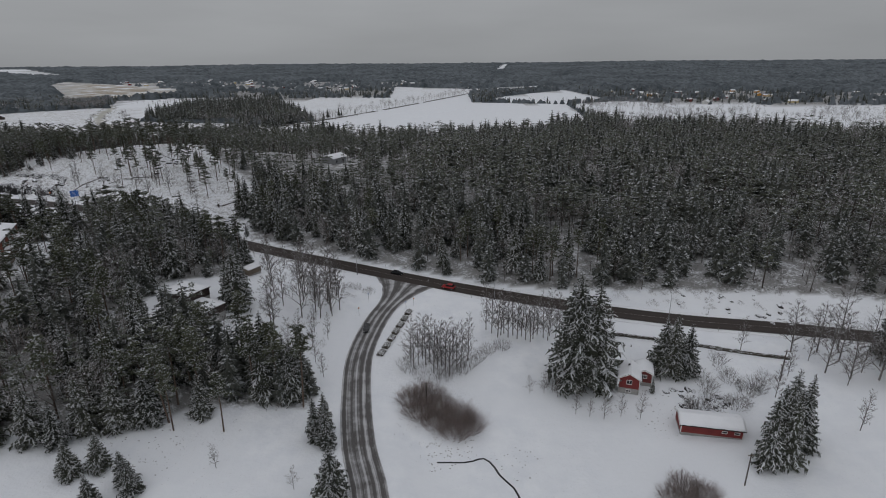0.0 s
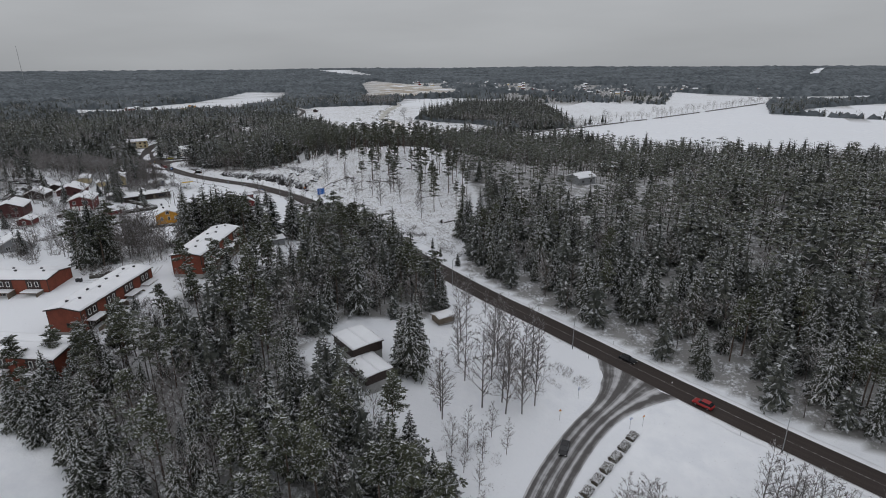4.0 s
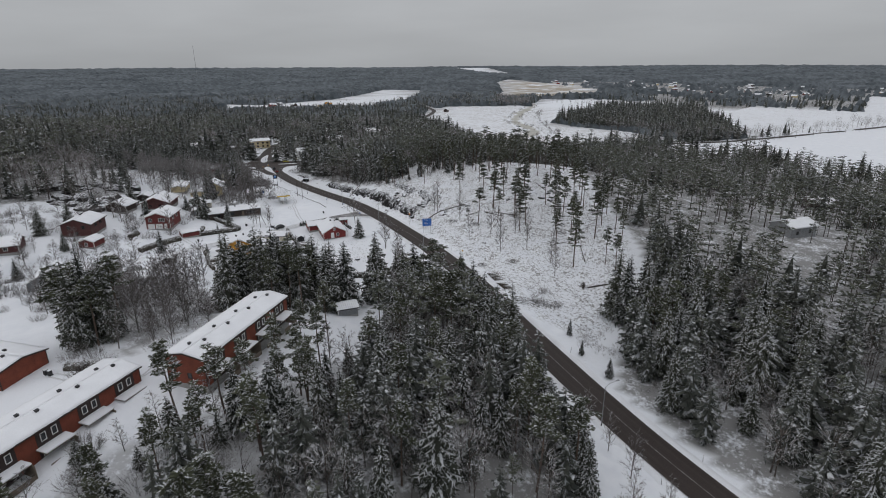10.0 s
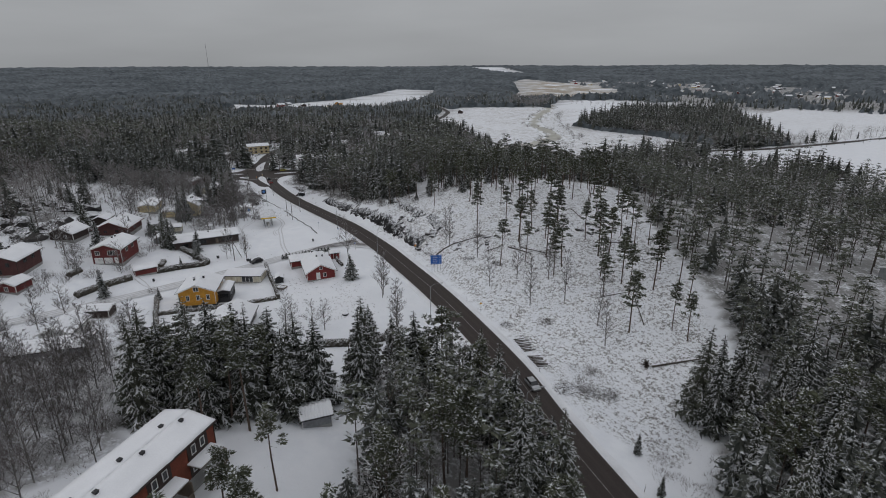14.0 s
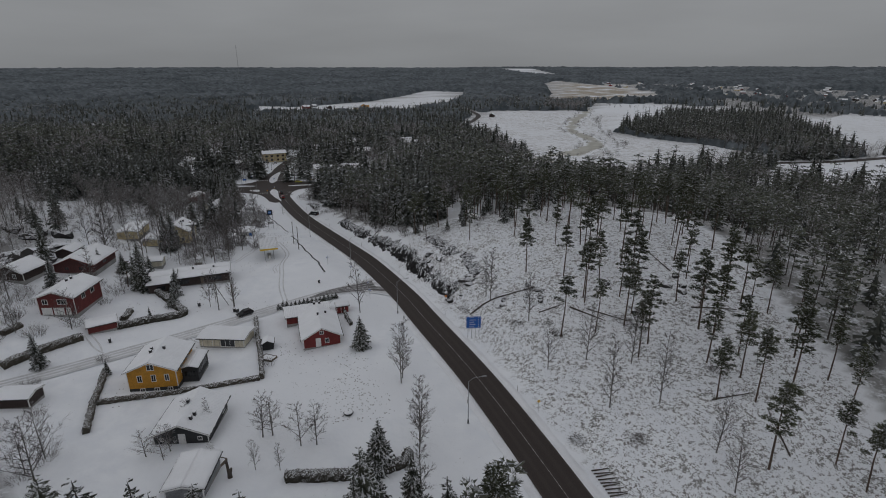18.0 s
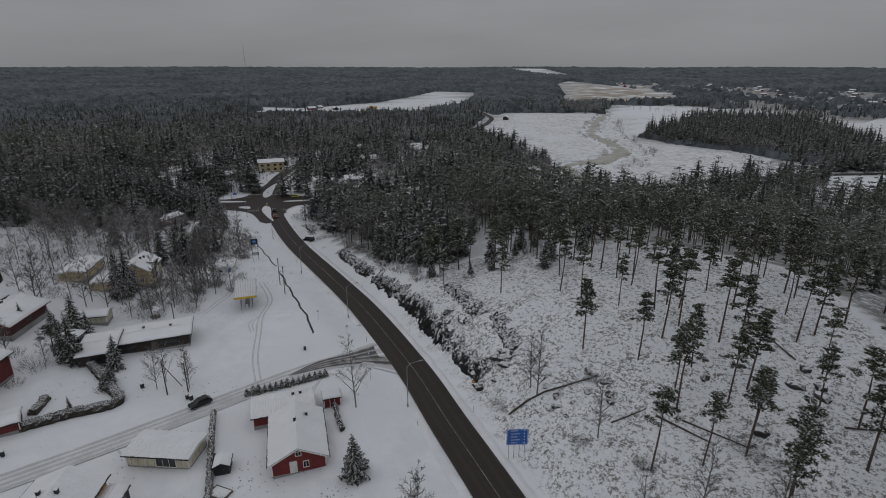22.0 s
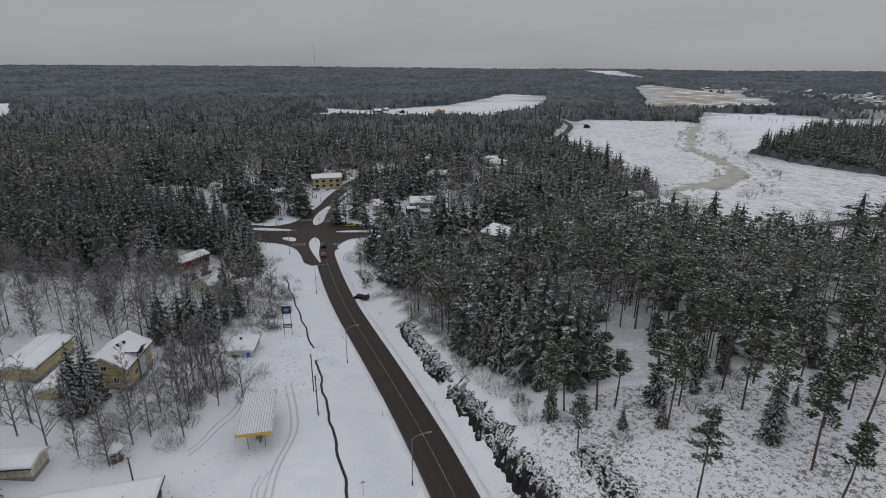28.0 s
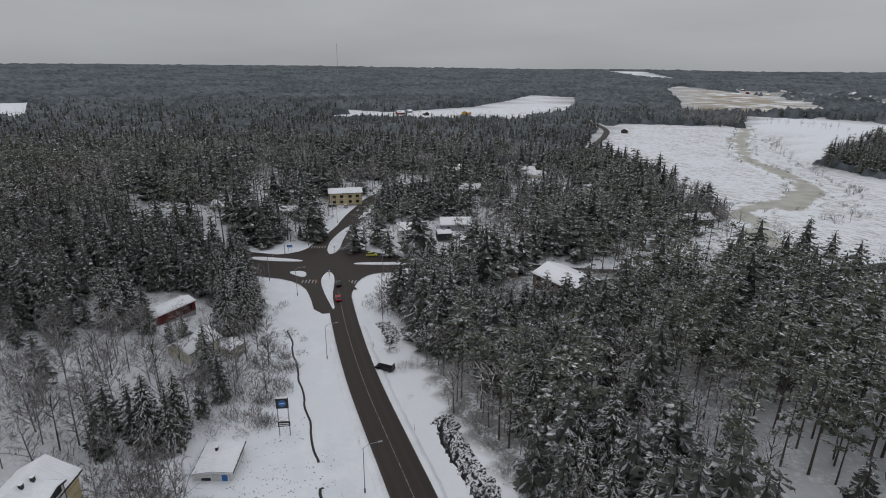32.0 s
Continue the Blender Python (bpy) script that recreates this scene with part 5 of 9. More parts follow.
def house(name, label, x, y, heading, L, W, wall_h, rise, wall_mat, trim=None, windows=(), doors=(), chimneys=(), over=0.5, rib=0.0, snow=0.22,
          z=None, plinth=0.4, plinth_mat=None, category="house", roof_mat=None, gable=None):
    """A gabled building: the ridge runs along its own x axis; windows are (wall, u, z, width, height)."""
    trim = trim or M_WHITE
    root = tagged(new(name), label, category)
    z = at(x, y) if z is None else z
    root.matrix_basis = pose(x, y, z, 0, 0, heading)
    HOUSES.append((x, y, 0.5 * math.hypot(L, W)))
    part("plinth", boxed(-L / 2 + 0.05, L / 2 - 0.05, -W / 2 + 0.05, W / 2 - 0.05, -2.2, plinth), plinth_mat or M_CONCRETE, root)
    t = 0.22
    for s in (-1, 1):
        part("wall", boxed(-L / 2, L / 2, *sorted((s * W / 2, s * (W / 2 - t))), plinth, wall_h), wall_mat, root)
        prof = [(-W / 2 + t, plinth), (W / 2 - t, plinth), (W / 2 - t, wall_h + rise * 2 * t / W), (0, wall_h + rise), (-W / 2 + t, wall_h + rise * 2 * t / W)]
        a, b = sorted((s * L / 2, s * (L / 2 - t)))
        part("gable_wall", extruded(prof, "x", a, b), gable or wall_mat, root)
        slope = rise / (W / 2)
        ey, ez = s * (W / 2 + over), wall_h - slope * over
        th = 0.16
        prof = [(ey, ez), (0, wall_h + rise), (0, wall_h + rise + th), (ey, ez + th)]
        roof = part("roof_slope", extruded(prof, "x", -L / 2 - over, L / 2 + over), roof_mat or M_METAL, root)
        part("snow_cover", snow_slope(-L / 2 - over + 0.04, L / 2 + over - 0.04, ey * 0.995, ez + th, 0, wall_h + rise + th, snow, rib), M_SNOW, roof, "snow lying on the roof")
        for g in (-1, 1):
            gx = g * (L / 2 + over)
            prof = [(ey, ez - 0.10), (0, wall_h + rise - 0.10), (0, wall_h + rise + 0.14), (ey, ez + 0.14)]
            part("bargeboard", extruded(prof, "x", *sorted((gx, gx + g * 0.05))), trim, roof)
        part("gutter", boxed(-L / 2 - over, L / 2 + over, *sorted((ey, ey + s * 0.12)), ez + 0.02, ez + 0.13), trim if trim is not M_WHITE else M_METAL, roof)
    for g in (-1, 1):
        for s in (-1, 1):
            part("corner_board", boxed(*sorted((g * (L / 2 + 0.03), g * (L / 2 - 0.12))), *sorted((s * (W / 2 + 0.03), s * (W / 2 - 0.12))), plinth, wall_h), trim, root)
    for w in windows:
        window(root, wall_pose(w[0], w[1], w[2], L, W, 0.01), w[3], w[4], trim, w[5] if len(w) > 5 else 1)
    for d in doors:
        door(root, wall_pose(d[0], d[1], plinth, L, W, 0.01), d[2], d[3], d[4], trim)
    for cx, cy in chimneys:
        top = wall_h + rise * (1 - abs(cy) / (W / 2))
        c = part("chimney", boxed(cx - 0.26, cx + 0.26, cy - 0.22, cy + 0.22, top - 0.3, top + 0.85, cx - 0.31, cx + 0.31, cy - 0.27, cy + 0.27, top + 0.85, top + 0.93), M_METAL, root)
        part("chimney_snow", boxed(cx - 0.29, cx + 0.29, cy - 0.25, cy + 0.25, top + 0.93, top + 1.02), M_SNOW, c)
    return root


def dirs(heading):
    a = radians(heading)
    return math.cos(a), math.sin(a)


# ---- terraced brick houses ----
def terrace(label, x, y, heading, L, W, z, units, front):
    """Two-storey brick terrace with panelled bays, canopies and roof vents; front is the wall with gardens."""
    H, rise = 5.5, 0.75
    ob = house("terraced_house", label, x, y, heading, L, W, H, rise, M_BRICK, M_BROWN, over=0.35, snow=0.2, z=z, plinth=0.2, category="terraced house")
    u0 = -L / 2 + L / units / 2
    s = -1 if front == "-y" else 1
    for k in range(units):
        u = u0 + k * L / units
        for side in ("-y", "+y"):
            panel = part("bay_panel", boxed(-1.9, 1.9, -0.06, 0.02, 0.25, H - 0.15), M_BROWN, ob, "dark brown timber bay")
            panel.matrix_local = wall_pose(side, u, 0, L, W, 0.01)
            for zz, ww in ((4.2, 0.9), (1.55, 1.3)):
                for du in (-0.85, 0.85):
                    window(ob, wall_pose(side, u + du, zz, L, W, 0.07), ww * 0.75, 1.2, M_WHITE, 0)
        cap = part("porch_canopy", boxed(-2.3, 2.3, -2.2, 0, 2.55, 2.68), M_WOOD, ob, "flat canopy over the terrace")
        cap.matrix_local = wall_pose(front, u, 0, L, W, 0.05)
        part("snow_cover", boxed(-2.28, 2.28, -2.18, -0.02, 2.68, 2.86), M_SNOW, cap)
        part("terrace_screen", boxed(2.15, 2.27, -2.6, 0, 0, 2.5, -2.3, 2.2, -2.5, -2.42, 0, 0.9), M_WOOD, cap)
        for j, (du, dy) in enumerate(((-0.6, 0.9), (1.2, -0.8))):
            top = H + rise * (1 - abs(dy) / (W / 2)) + 0.3
            v = part("roof_vent", boxed(-u + du - 0.24, -u + du + 0.24, dy - 0.22, dy + 0.22, top - 0.5, top + 0.3), M_METAL, ob, "black roof vent")
            part("vent_hood", boxed(-u + du - 0.3, -u + du + 0.3, dy - 0.28, dy + 0.28, top + 0.3, top + 0.36), M_METAL, v)
    for g in ("-x", "+x"):
        window(ob, wall_pose(g, 0.6, 1.9, L, W, 0.01), 0.7, 0.9, M_BROWN, 0)
    return ob


terrace("brick terrace with snowy roof beside the pines", -132.3, 148.3, 116.5, 27, 8, 7.2, 4, "-y")
terrace("brick terrace with garden canopies and snowy roof", -133, 117.5, 113.5, 27, 8, 4.0, 4, "-y")
terrace("orange brick terrace facing a snowy yard", -167.5, 112, 206, 30, 9, 3.6, 4, "+y")
terrace("brick terrace half hidden by pines", -121, 92.5, 200, 24, 8.5, 3.4, 3, "+y")

# ---- village houses ----
W1 = lambda u, z, w=0.9, h=1.15, bars=1: ("-x", u, z, w, h, bars)
hx, hy = dirs(153)
house("red_house", "red wooden house with white trim and snowy ribbed roof", -200 + hx * 6.6, 225.2 + hy * 6.6, 153, 12.5, 8.6, 2.9, 2.3, M_RED, M_WHITE,
      [("-x", 1.1, 1.7, 0.8, 1.1), ("-x", 0.0, 3.9, 0.8, 0.7), ("-y", 1.5, 1.7, 1.1, 1.1), ("-y", -2.5, 1.7, 1.1, 1.1), ("+y", -3, 1.7, 1.1, 1.1), ("+y", 2, 1.7, 1.1, 1.1)],
      [("-x", -0.9, 1.0, 2.1, M_WHITE)], [(0.8, 0.2), (3, -1.8)], 0.6, 0.45, 0.14)
house("red_annexe", "low red wing behind the house under a ribbed snowy roof", -217.5, 231.5, 65, 11, 6.5, 2.3, 0.9, M_RED, M_WHITE, [("-y", 1, 1.4, 1.2, 0.8)], (), [(2, 0.5), (3.4, 0.5)], 0.4, 0.45, 0.16, category="annexe")
house("red_store", "small red garden store with snow on its roof", -212.5, 239.2, 65, 3.2, 2.6, 2.0, 0.5, M_RED, M_WHITE, (), [("-y", 0, 0.8, 1.8, M_DARKRED)], (), 0.25, 0, 0.25, plinth=0.1, category="shed")
hx, hy = dirs(143)
house("yellow_house", "ochre yellow wooden house with white window frames", -210.2 + hx * 5.3, 191.2 + hy * 5.3, 143, 10.5, 9.6, 5.2, 2.0, M_YELLOW, M_WHITE,
      [W1(-2.4, 3.4, 0.75, 1.4), W1(0.3, 3.4, 0.75, 1.4), W1(2.9, 3.4, 0.75, 1.4), W1(0.0, 5.9, 1.2, 1.2), W1(-2.2, 0.75, 0.8, 0.6), W1(0.6, 0.75, 0.8, 0.6), W1(3.2, 0.75, 0.8, 0.6),
       ("-y", 2, 3.4, 1.0, 1.3), ("-y", -2, 3.4, 1.0, 1.3), ("+y", 2, 3.4, 1.0, 1.3), ("+y", -2, 3.4, 1.0, 1.3)], (), [(-1.0, 1.2), (0.6, 1.6), (0.4, -1.0)], 0.55, 0.5, 0.14,
      plinth=1.2, plinth_mat=M_BLACK)
house("veranda", "dark glazed timber veranda beside the yellow house", -211.5, 200.2, 143, 7, 3.2, 3.6, 0.4, M_BLACK, M_METAL,
      [("-x", 0, 2.3, 2.2, 1.2, 3), ("-y", 0, 2.3, 5.5, 1.2, 5)], (), (), 0.3, 0, 0.2, category="veranda")
hx, hy = dirs(140)
house("charcoal_house", "charcoal wooden bungalow with a white door and snowy roof", -187 + hx * 5.4, 188.6 + hy * 5.4, 140, 10.6, 9.2, 2.6, 2.0, M_BLACK, M_WHITE,
      [W1(-3.2, 1.6, 0.5, 0.5), W1(3.2, 1.6, 0.6, 0.6), ("-y", 3, 1.6, 1.2, 1.0), ("+y", 2, 1.6, 1.2, 1.0)], [("-x", 0.2, 1.0, 2.1, M_WHITE)], [(1.0, 0.6), (-3.5, -1.4), (-2.2, -1.6)], 0.6, 0.4, 0.12)
house("low_shed", "low garden shed under thick snow behind the bungalow", -174.5, 186.3, 140, 7.5, 5.5, 2.2, 0.6, M_GREYWALL, M_WHITE, (), (), (), 0.4, 0, 0.3, category="shed")
house("carport", "open carport with beige doors under a snowy roof", -221.5, 211.5, 42, 11, 6, 2.5, 0.4, M_CREAM, M_WHITE, [("-y", 1.5, 1.4, 3.4, 1.8, 2)], [("-y", -3.5, 2.4, 2.0, M_CREAM)], (), 0.5, 0.5, 0.2, category="carport")
house("play_house", "tiny dark garden shed with snowy roof", -211, 217, 150, 2.8, 2.4, 1.7, 0.6, M_BLACK, M_METAL, (), [("-x", 0, 0.8, 1.5, M_METAL)], (), 0.2, 0.4, 0.16, plinth=0.1, category="shed")
hx, hy = dirs(138)
house("red_villa", "red villa with three garage doors and a snowy roof", -259.8 + hx * 6, 184 + hy * 6, 138, 12, 9.2, 5.2, 1.6, M_DARKRED, M_WHITE,
      [W1(-2.7, 3.9, 1.2, 1.2), W1(1.6, 3.9, 2.2, 1.3, 2), ("-y", 2, 3.9, 1.4, 1.2), ("-y", -2, 3.9, 1.4, 1.2), ("+y", 0, 3.9, 1.4, 1.2)],
      [("-x", -2.6, 2.4, 1.9, M_WHITE), ("-x", 0.4, 2.4, 1.9, M_WHITE), ("-x", 2.8, 1.0, 1.9, M_WHITE)], [(1, 0.8), (2.2, 0.3)], 0.7, 0, 0.22, plinth=0.3)
house("red_garage", "low red garage at the lane with snowy roof", -248.5, 191, 80, 6.5, 5, 2.0, 0.5, M_DARKRED, M_WHITE, (), (), (), 0.3, 0, 0.25, category="garage")
hx, hy = dirs(140)
house("red_house_uphill", "dark red house with a wide snowy roof uphill", -284.3 + hx * 6, 193.2 + hy * 6, 140, 13, 11, 3.0, 2.2, M_MAROON, M_DARKRED, [W1(-2, 1.8, 1.2, 1.0), W1(2, 1.8, 1.2, 1.0), ("-y", 0, 1.8, 2.0, 1.2)], (), [(1, 0.5)], 0.8, 0, 0.24)
house("brown_garage", "small brown garage with a snow cap", -299, 195, 140, 6, 5, 2.4, 1.0, M_BROWN, M_BROWN, (), (), (), 0.4, 0, 0.26, category="garage")
house("brown_cottage", "brown cottage with snowy gable roof among bushes", -288, 181, 130, 8, 8.5, 2.8, 2.0, M_BROWN, M_WHITE, [W1(-1.5, 1.6), W1(1.5, 1.6)], (), (), 0.6, 0, 0.24, category="cottage")
house("brick_villa", "red-brown two-storey villa with snowy roof", -268, 161, 140, 12, 10, 4.8, 1.8, M_MAROON, M_BROWN, [W1(-2.5, 3.6), W1(2.5, 3.6), W1(0, 1.4), ("-y", 2, 3.6, 1.4, 1.1), ("-y", -2, 3.6, 1.4, 1.1)], (), [(0, 0.6), (1.5, 0.6)], 0.7, 0, 0.22)
house("red_outbuilding", "small red outbuilding with snowy roof", -253, 158.5, 130, 6, 5.5, 2.4, 1.0, M_DARKRED, M_WHITE, [W1(0, 1.4)], (), (), 0.4, 0, 0.24, category="outbuilding")
house("grey_house", "grey wooden house with white windows and snowy roof", -218, 138, 150, 11, 9, 3.2, 2.4, M_GREYWALL, M_WHITE, [W1(-2, 1.9, 1.1, 1.2), W1(2, 1.9, 1.1, 1.2), W1(0, 4.2, 0.9, 0.9), ("-y", 2, 1.9, 1.2, 1.1), ("-y", -2, 1.9, 1.2, 1.1)], (), [(0, 0.4)], 0.6, 0.5, 0.16)
house("dark_red_house", "dark red one-storey house with white windows", -262, 134, 66, 13, 9, 2.8, 1.8, M_MAROON, M_WHITE, [("-y", -3, 1.7, 1.1, 1.1), ("-y", 0, 1.7, 1.1, 1.1), ("-y", 3, 1.7, 1.1, 1.1), W1(0, 1.7)], (), [(0, 0.4)], 0.7, 0, 0.24)
house("low_building", "low building under a broad snowy roof", -226, 119, 60, 14, 10, 2.4, 0.8, M_BROWN, M_BROWN, (), (), (), 0.6, 0, 0.28, category="building")
house("barrack_shed", "long grey shed among bare trees with snowy roof", -201, 156, 60, 15, 6, 2.6, 0.8, M_GREYWALL, M_BROWN, (), (), (), 0.4, 0, 0.24, category="shed")
house("shelter", "small dark shelter by the lane with snowy roof", -223, 170.5, 50, 7, 4.5, 2.3, 0.5, M_BROWN, M_WHITE, (), (), (), 0.3, 0.4, 0.16, category="shelter")
house("white_annexe", "white boarded house with ribbed snowy roof", -213, 161, 140, 9, 7, 2.8, 1.4, M_WHITEWALL, M_WHITE, [W1(-1.5, 1.6), W1(1.5, 1.6), ("-y", 0, 1.6, 1.2, 1.1)], (), (), 0.5, 0.45, 0.14)
house("wood_shed", "weathered shed with snowy roof beside the spruces", -144.5, 184.5, 64, 8, 5, 2.4, 0.6, M_WOOD, M_WOOD, (), (), (), 0.3, 0, 0.24, category="shed")
house("tool_shed", "small shed with a hipped snowy roof", -138, 180.5, 64, 5, 4.5, 2.2, 0.8, M_GREYWALL, M_WHITE, (), (), (), 0.3, 0.5, 0.16, category="shed")
house("bungalow", "flat-roofed bungalow with a wide snowy roof", -266, 222.5, 68, 16.5, 9, 3.0, 0.25, M_BROWN, M_METAL, [("-y", -4.5, 1.7, 2.4, 1.2, 2), ("-y", 4.2, 1.7, 3.4, 1.1, 3), ("-x", 0, 1.7, 2, 1)], [("-y", 0.5, 1.0, 2.1, M_WOOD)], [(-2, 1.5), (4, 0.5)], 0.7, 0, 0.24)
house("bungalow_wing", "side wing of the bungalow under snow", -266.5, 211.5, 68, 7, 11, 2.8, 0.25, M_BROWN, M_METAL, [("-y", 0, 1.6, 2, 1.1)], (), (), 0.5, 0, 0.26, category="annexe")
house("garden_pavilion", "low glazed garden pavilion with snowy roof", -273.5, 206.5, 140, 6, 4.5, 2.3, 0.4, M_GREYWALL, M_WHITE, [("-y", 0, 1.3, 4.6, 1.2, 4)], (), (), 0.3, 0, 0.24, category="pavilion")
house("green_shed", "pale green shed half buried in snow", -284, 214, 60, 7, 4.5, 2.2, 0.7, M_CREAM, M_WHITE, (), (), (), 0.4, 0, 0.26, category="shed")

# ---- petrol station, kiosk and houses at the crossing ----
def fuel_canopy():
    root = tagged(new("fuel_canopy"), "old petrol station canopy with yellow fascia under snow", "canopy")
    x, y = -274.5, 249.9
    root.matrix_basis = pose(x, y, -5.5, 0, 0, 155)
    roof = part("roof", boxed(-6.6, 6.6, -3.0, 3.0, 4.3, 4.75), M_METAL, root)
    for k, (a, b, c, d) in enumerate(((-6.68, -6.6, -3.0, 3.0), (6.6, 6.68, -3.0, 3.0), (-6.68, 6.68, -3.08, -3.0), (-6.68, 6.68, 3.0, 3.08))):
        part("fascia", boxed(a, b, c, d, 4.25, 4.82), M_FASCIA if k == 0 else M_WHITE, roof, "yellow fascia board" if k == 0 else "")
    part("snow_cover", snow_slope(-6.55, 6.55, -2.95, 4.75, 2.95, 4.76, 0.14, 0.55), M_SNOW, roof)
    for k in range(13):
        part("roof_rib", boxed(-6.5, 6.5, -2.76 + k * 0.46 - 0.025, -2.76 + k * 0.46 + 0.025, 4.8, 4.96), M_GALV, roof)
    for px_ in (-4.6, -1.5, 1.6, 4.7):
        for py_ in (-1.5, 1.5):
            part("post", tube((px_, py_, -1.6), (px_, py_, 4.3), 0.09), M_GALV, root)
    for k in range(5):
        v = part("roof_vent", boxed(6.2, 6.6, -2.6 + k * 1.2, -2.2 + k * 1.2, 4.8, 5.1), M_SNOW, roof)
    isl = part("pump_island", boxed(-3.2, 3.2, -0.6, 0.6, -1.2, 0.1), M_CONCRETE, root)
    part("pump", boxed(-4.4, -3.9, -0.35, 0.35, -1.0, 1.4), M_WHITE, isl, "old fuel pump")


fuel_canopy()
house("kiosk", "white kiosk with a blue door and snowy roof", -309.8, 257.8, 150, 7.4, 6.2, 2.9, 0.35, M_WHITEWALL, M_WHITE, [("+y", -1.5, 1.6, 1.2, 1.0), ("-x", -1.2, 1.6, 1.6, 0.9, 0)],
      [("-x", 1.9, 1.0, 2.1, M_BLUE), ("+y", 1.6, 1.0, 2.1, M_BLUE)], [(1.5, 0.8)], 0.35, 0.6, 0.16, z=-8.0, category="kiosk")


def pylon():
    root = tagged(new("advertising_pylon"), "tall twin-post advertising pylon with a round blue emblem", "sign")
    root.matrix_basis = pose(-312.9, 270.4, at(-312.9, 270.4), 0, 0, 62)
    for s in (-1, 1):
        part("post", boxed(s * 1.0 - 0.09, s * 1.0 + 0.09, -0.09, 0.09, -0.8, 8.4), M_GALV, root)
    p = part("upper_panel", boxed(-1.15, 1.15, -0.16, 0.16, 6.3, 8.5), M_METAL, root, "dark panel with emblem")
    for s in (-1, 1):
        bm = bmesh.new()
        bmesh.ops.create_cone(bm, cap_ends=True, segments=28, radius1=0.72, radius2=0.72, depth=0.04, matrix=pose(0, s * 0.185, 7.4, 90))
        part("emblem", bm, M_BLUE, p, "round blue emblem")
        part("bar", boxed(-0.5, 0.5, *sorted((s * 0.21, s * 0.225)), 7.32, 7.48), M_WHITE, p)
    q = part("lower_panel", boxed(-1.15, 1.15, -0.14, 0.14, 2.2, 3.2), M_METAL, root, "dark price panel")
    for s in (-1, 1):
        for k in range(2):
            part("bar", boxed(-0.9, 0.9, *sorted((s * 0.145, s * 0.165)), 2.4 + k * 0.38, 2.6 + k * 0.38), M_WHITE, q)
    part("snow_cap", boxed(-1.1, 1.1, -0.15, 0.15, 8.5, 8.62), M_SNOW, p)


pylon()
hx, hy = dirs(148)
house("pale_yellow_house", "pale yellow house with dormer and snowy roof among birches", -307.5, 231.5, 148, 11, 8.6, 4.8, 2.6, M_PALE, M_WHITE,
      [("+y", -2.6, 2.0, 1.3, 1.1, 2), ("+y", 2.6, 2.0, 1.3, 1.1, 2), ("+y", -2.6, 4.1, 1.3, 0.8, 2), W1(-2, 2.0), W1(2, 2.0), W1(0, 4.9, 0.9, 1.0), ("-y", 2, 2, 1.2, 1.1), ("-y", -2, 2, 1.2, 1.1)], (), [(-0.5, -0.8), (1.2, -1.2)], 0.5, 0.5, 0.15)
house("dormer", "snowy dormer on the pale yellow house", -306.3, 233.9, 238, 4.2, 3.0, 6.1, 0.35, M_WHITEWALL, M_METAL, [("-x", 0, 5.6, 1.6, 0.7, 2)], (), (), 0.3, 0.5, 0.15, z=at(-307.5, 231.5), category="dormer")
house("yellow_garage", "pale yellow garage with a snowy roof", -304.5, 221.5, 148, 6.5, 6.5, 2.5, 0.5, M_PALE, M_WHITE, [("+y", 1, 1.4, 1.0, 0.6)], (), (), 0.4, 0, 0.26, category="garage")
house("long_pale_building", "long pale building with a stepped snowy roof", -316, 218, 148, 13, 7, 3.0, 0.6, M_PALE, M_WHITE, [("+y", -4, 1.7, 1.0, 0.9), ("+y", -1, 1.7, 1.0, 0.9), ("+y", 2, 1.7, 1.0, 0.9)], (), (), 0.5, 0, 0.25, category="building")
house("red_barn", "long dark red barn with snowy roof in the wood", -373.5, 259.5, 118, 13, 5.5, 3.0, 0.9, M_DARKRED, M_DARKRED, [("-y", 3, 1.7, 1.0, 1.6), ("-y", 5, 1.7, 1.0, 1.6)], (), (), 0.4, 0, 0.24, category="barn")
house("cream_house", "cream house behind spruces with snow on its roof", -352, 262, 120, 9, 7, 3.4, 1.8, M_CREAM, M_WHITE, [W1(0, 1.7), ("-y", 2, 1.7, 1.1, 1.0)], (), [(0, 0.3)], 0.5, 0, 0.24)
house("cream_shed", "cream shed with a mono-pitch snowy roof", -350.5, 270, 120, 5, 4.5, 2.4, 0.4, M_CREAM, M_WHITE, (), (), (), 0.3, 0, 0.2, category="shed")
house("apartment_house", "two-storey pale yellow apartment house with balconies", -484, 362, 70, 17, 9.5, 6.6, 1.6, M_PALE, M_BROWN,
      [("-y", u, zz, 1.5, 1.2) for u in (-6, -2.2, 2.2, 6) for zz in (2.0, 4.8)] + [("-x", u, zz, 1.0, 1.1) for u in (-2, 2) for zz in (2.0, 4.8)] + [("+x", 0, 4.8, 1, 1.1)], (), [(0, 0.5), (4, 0.5)], 0.5, 0.6, 0.2)
house("white_inn", "white two-storey house with a glazed porch by the crossing", -414, 361, 66, 12, 9, 5.4, 2.0, M_WHITEWALL, M_WHITE,
      [("-y", u, zz, 1.0, 1.5, 1) for u in (-4.5, -2.7, -0.9, 0.9, 2.7, 4.5) for zz in (1.7, 4.3)] + [("-x", u, zz, 1.0, 1.3) for u in (-2, 2) for zz in (1.7, 4.2)], (), [(0, 0.4)], 0.5, 0, 0.22, z=-11)
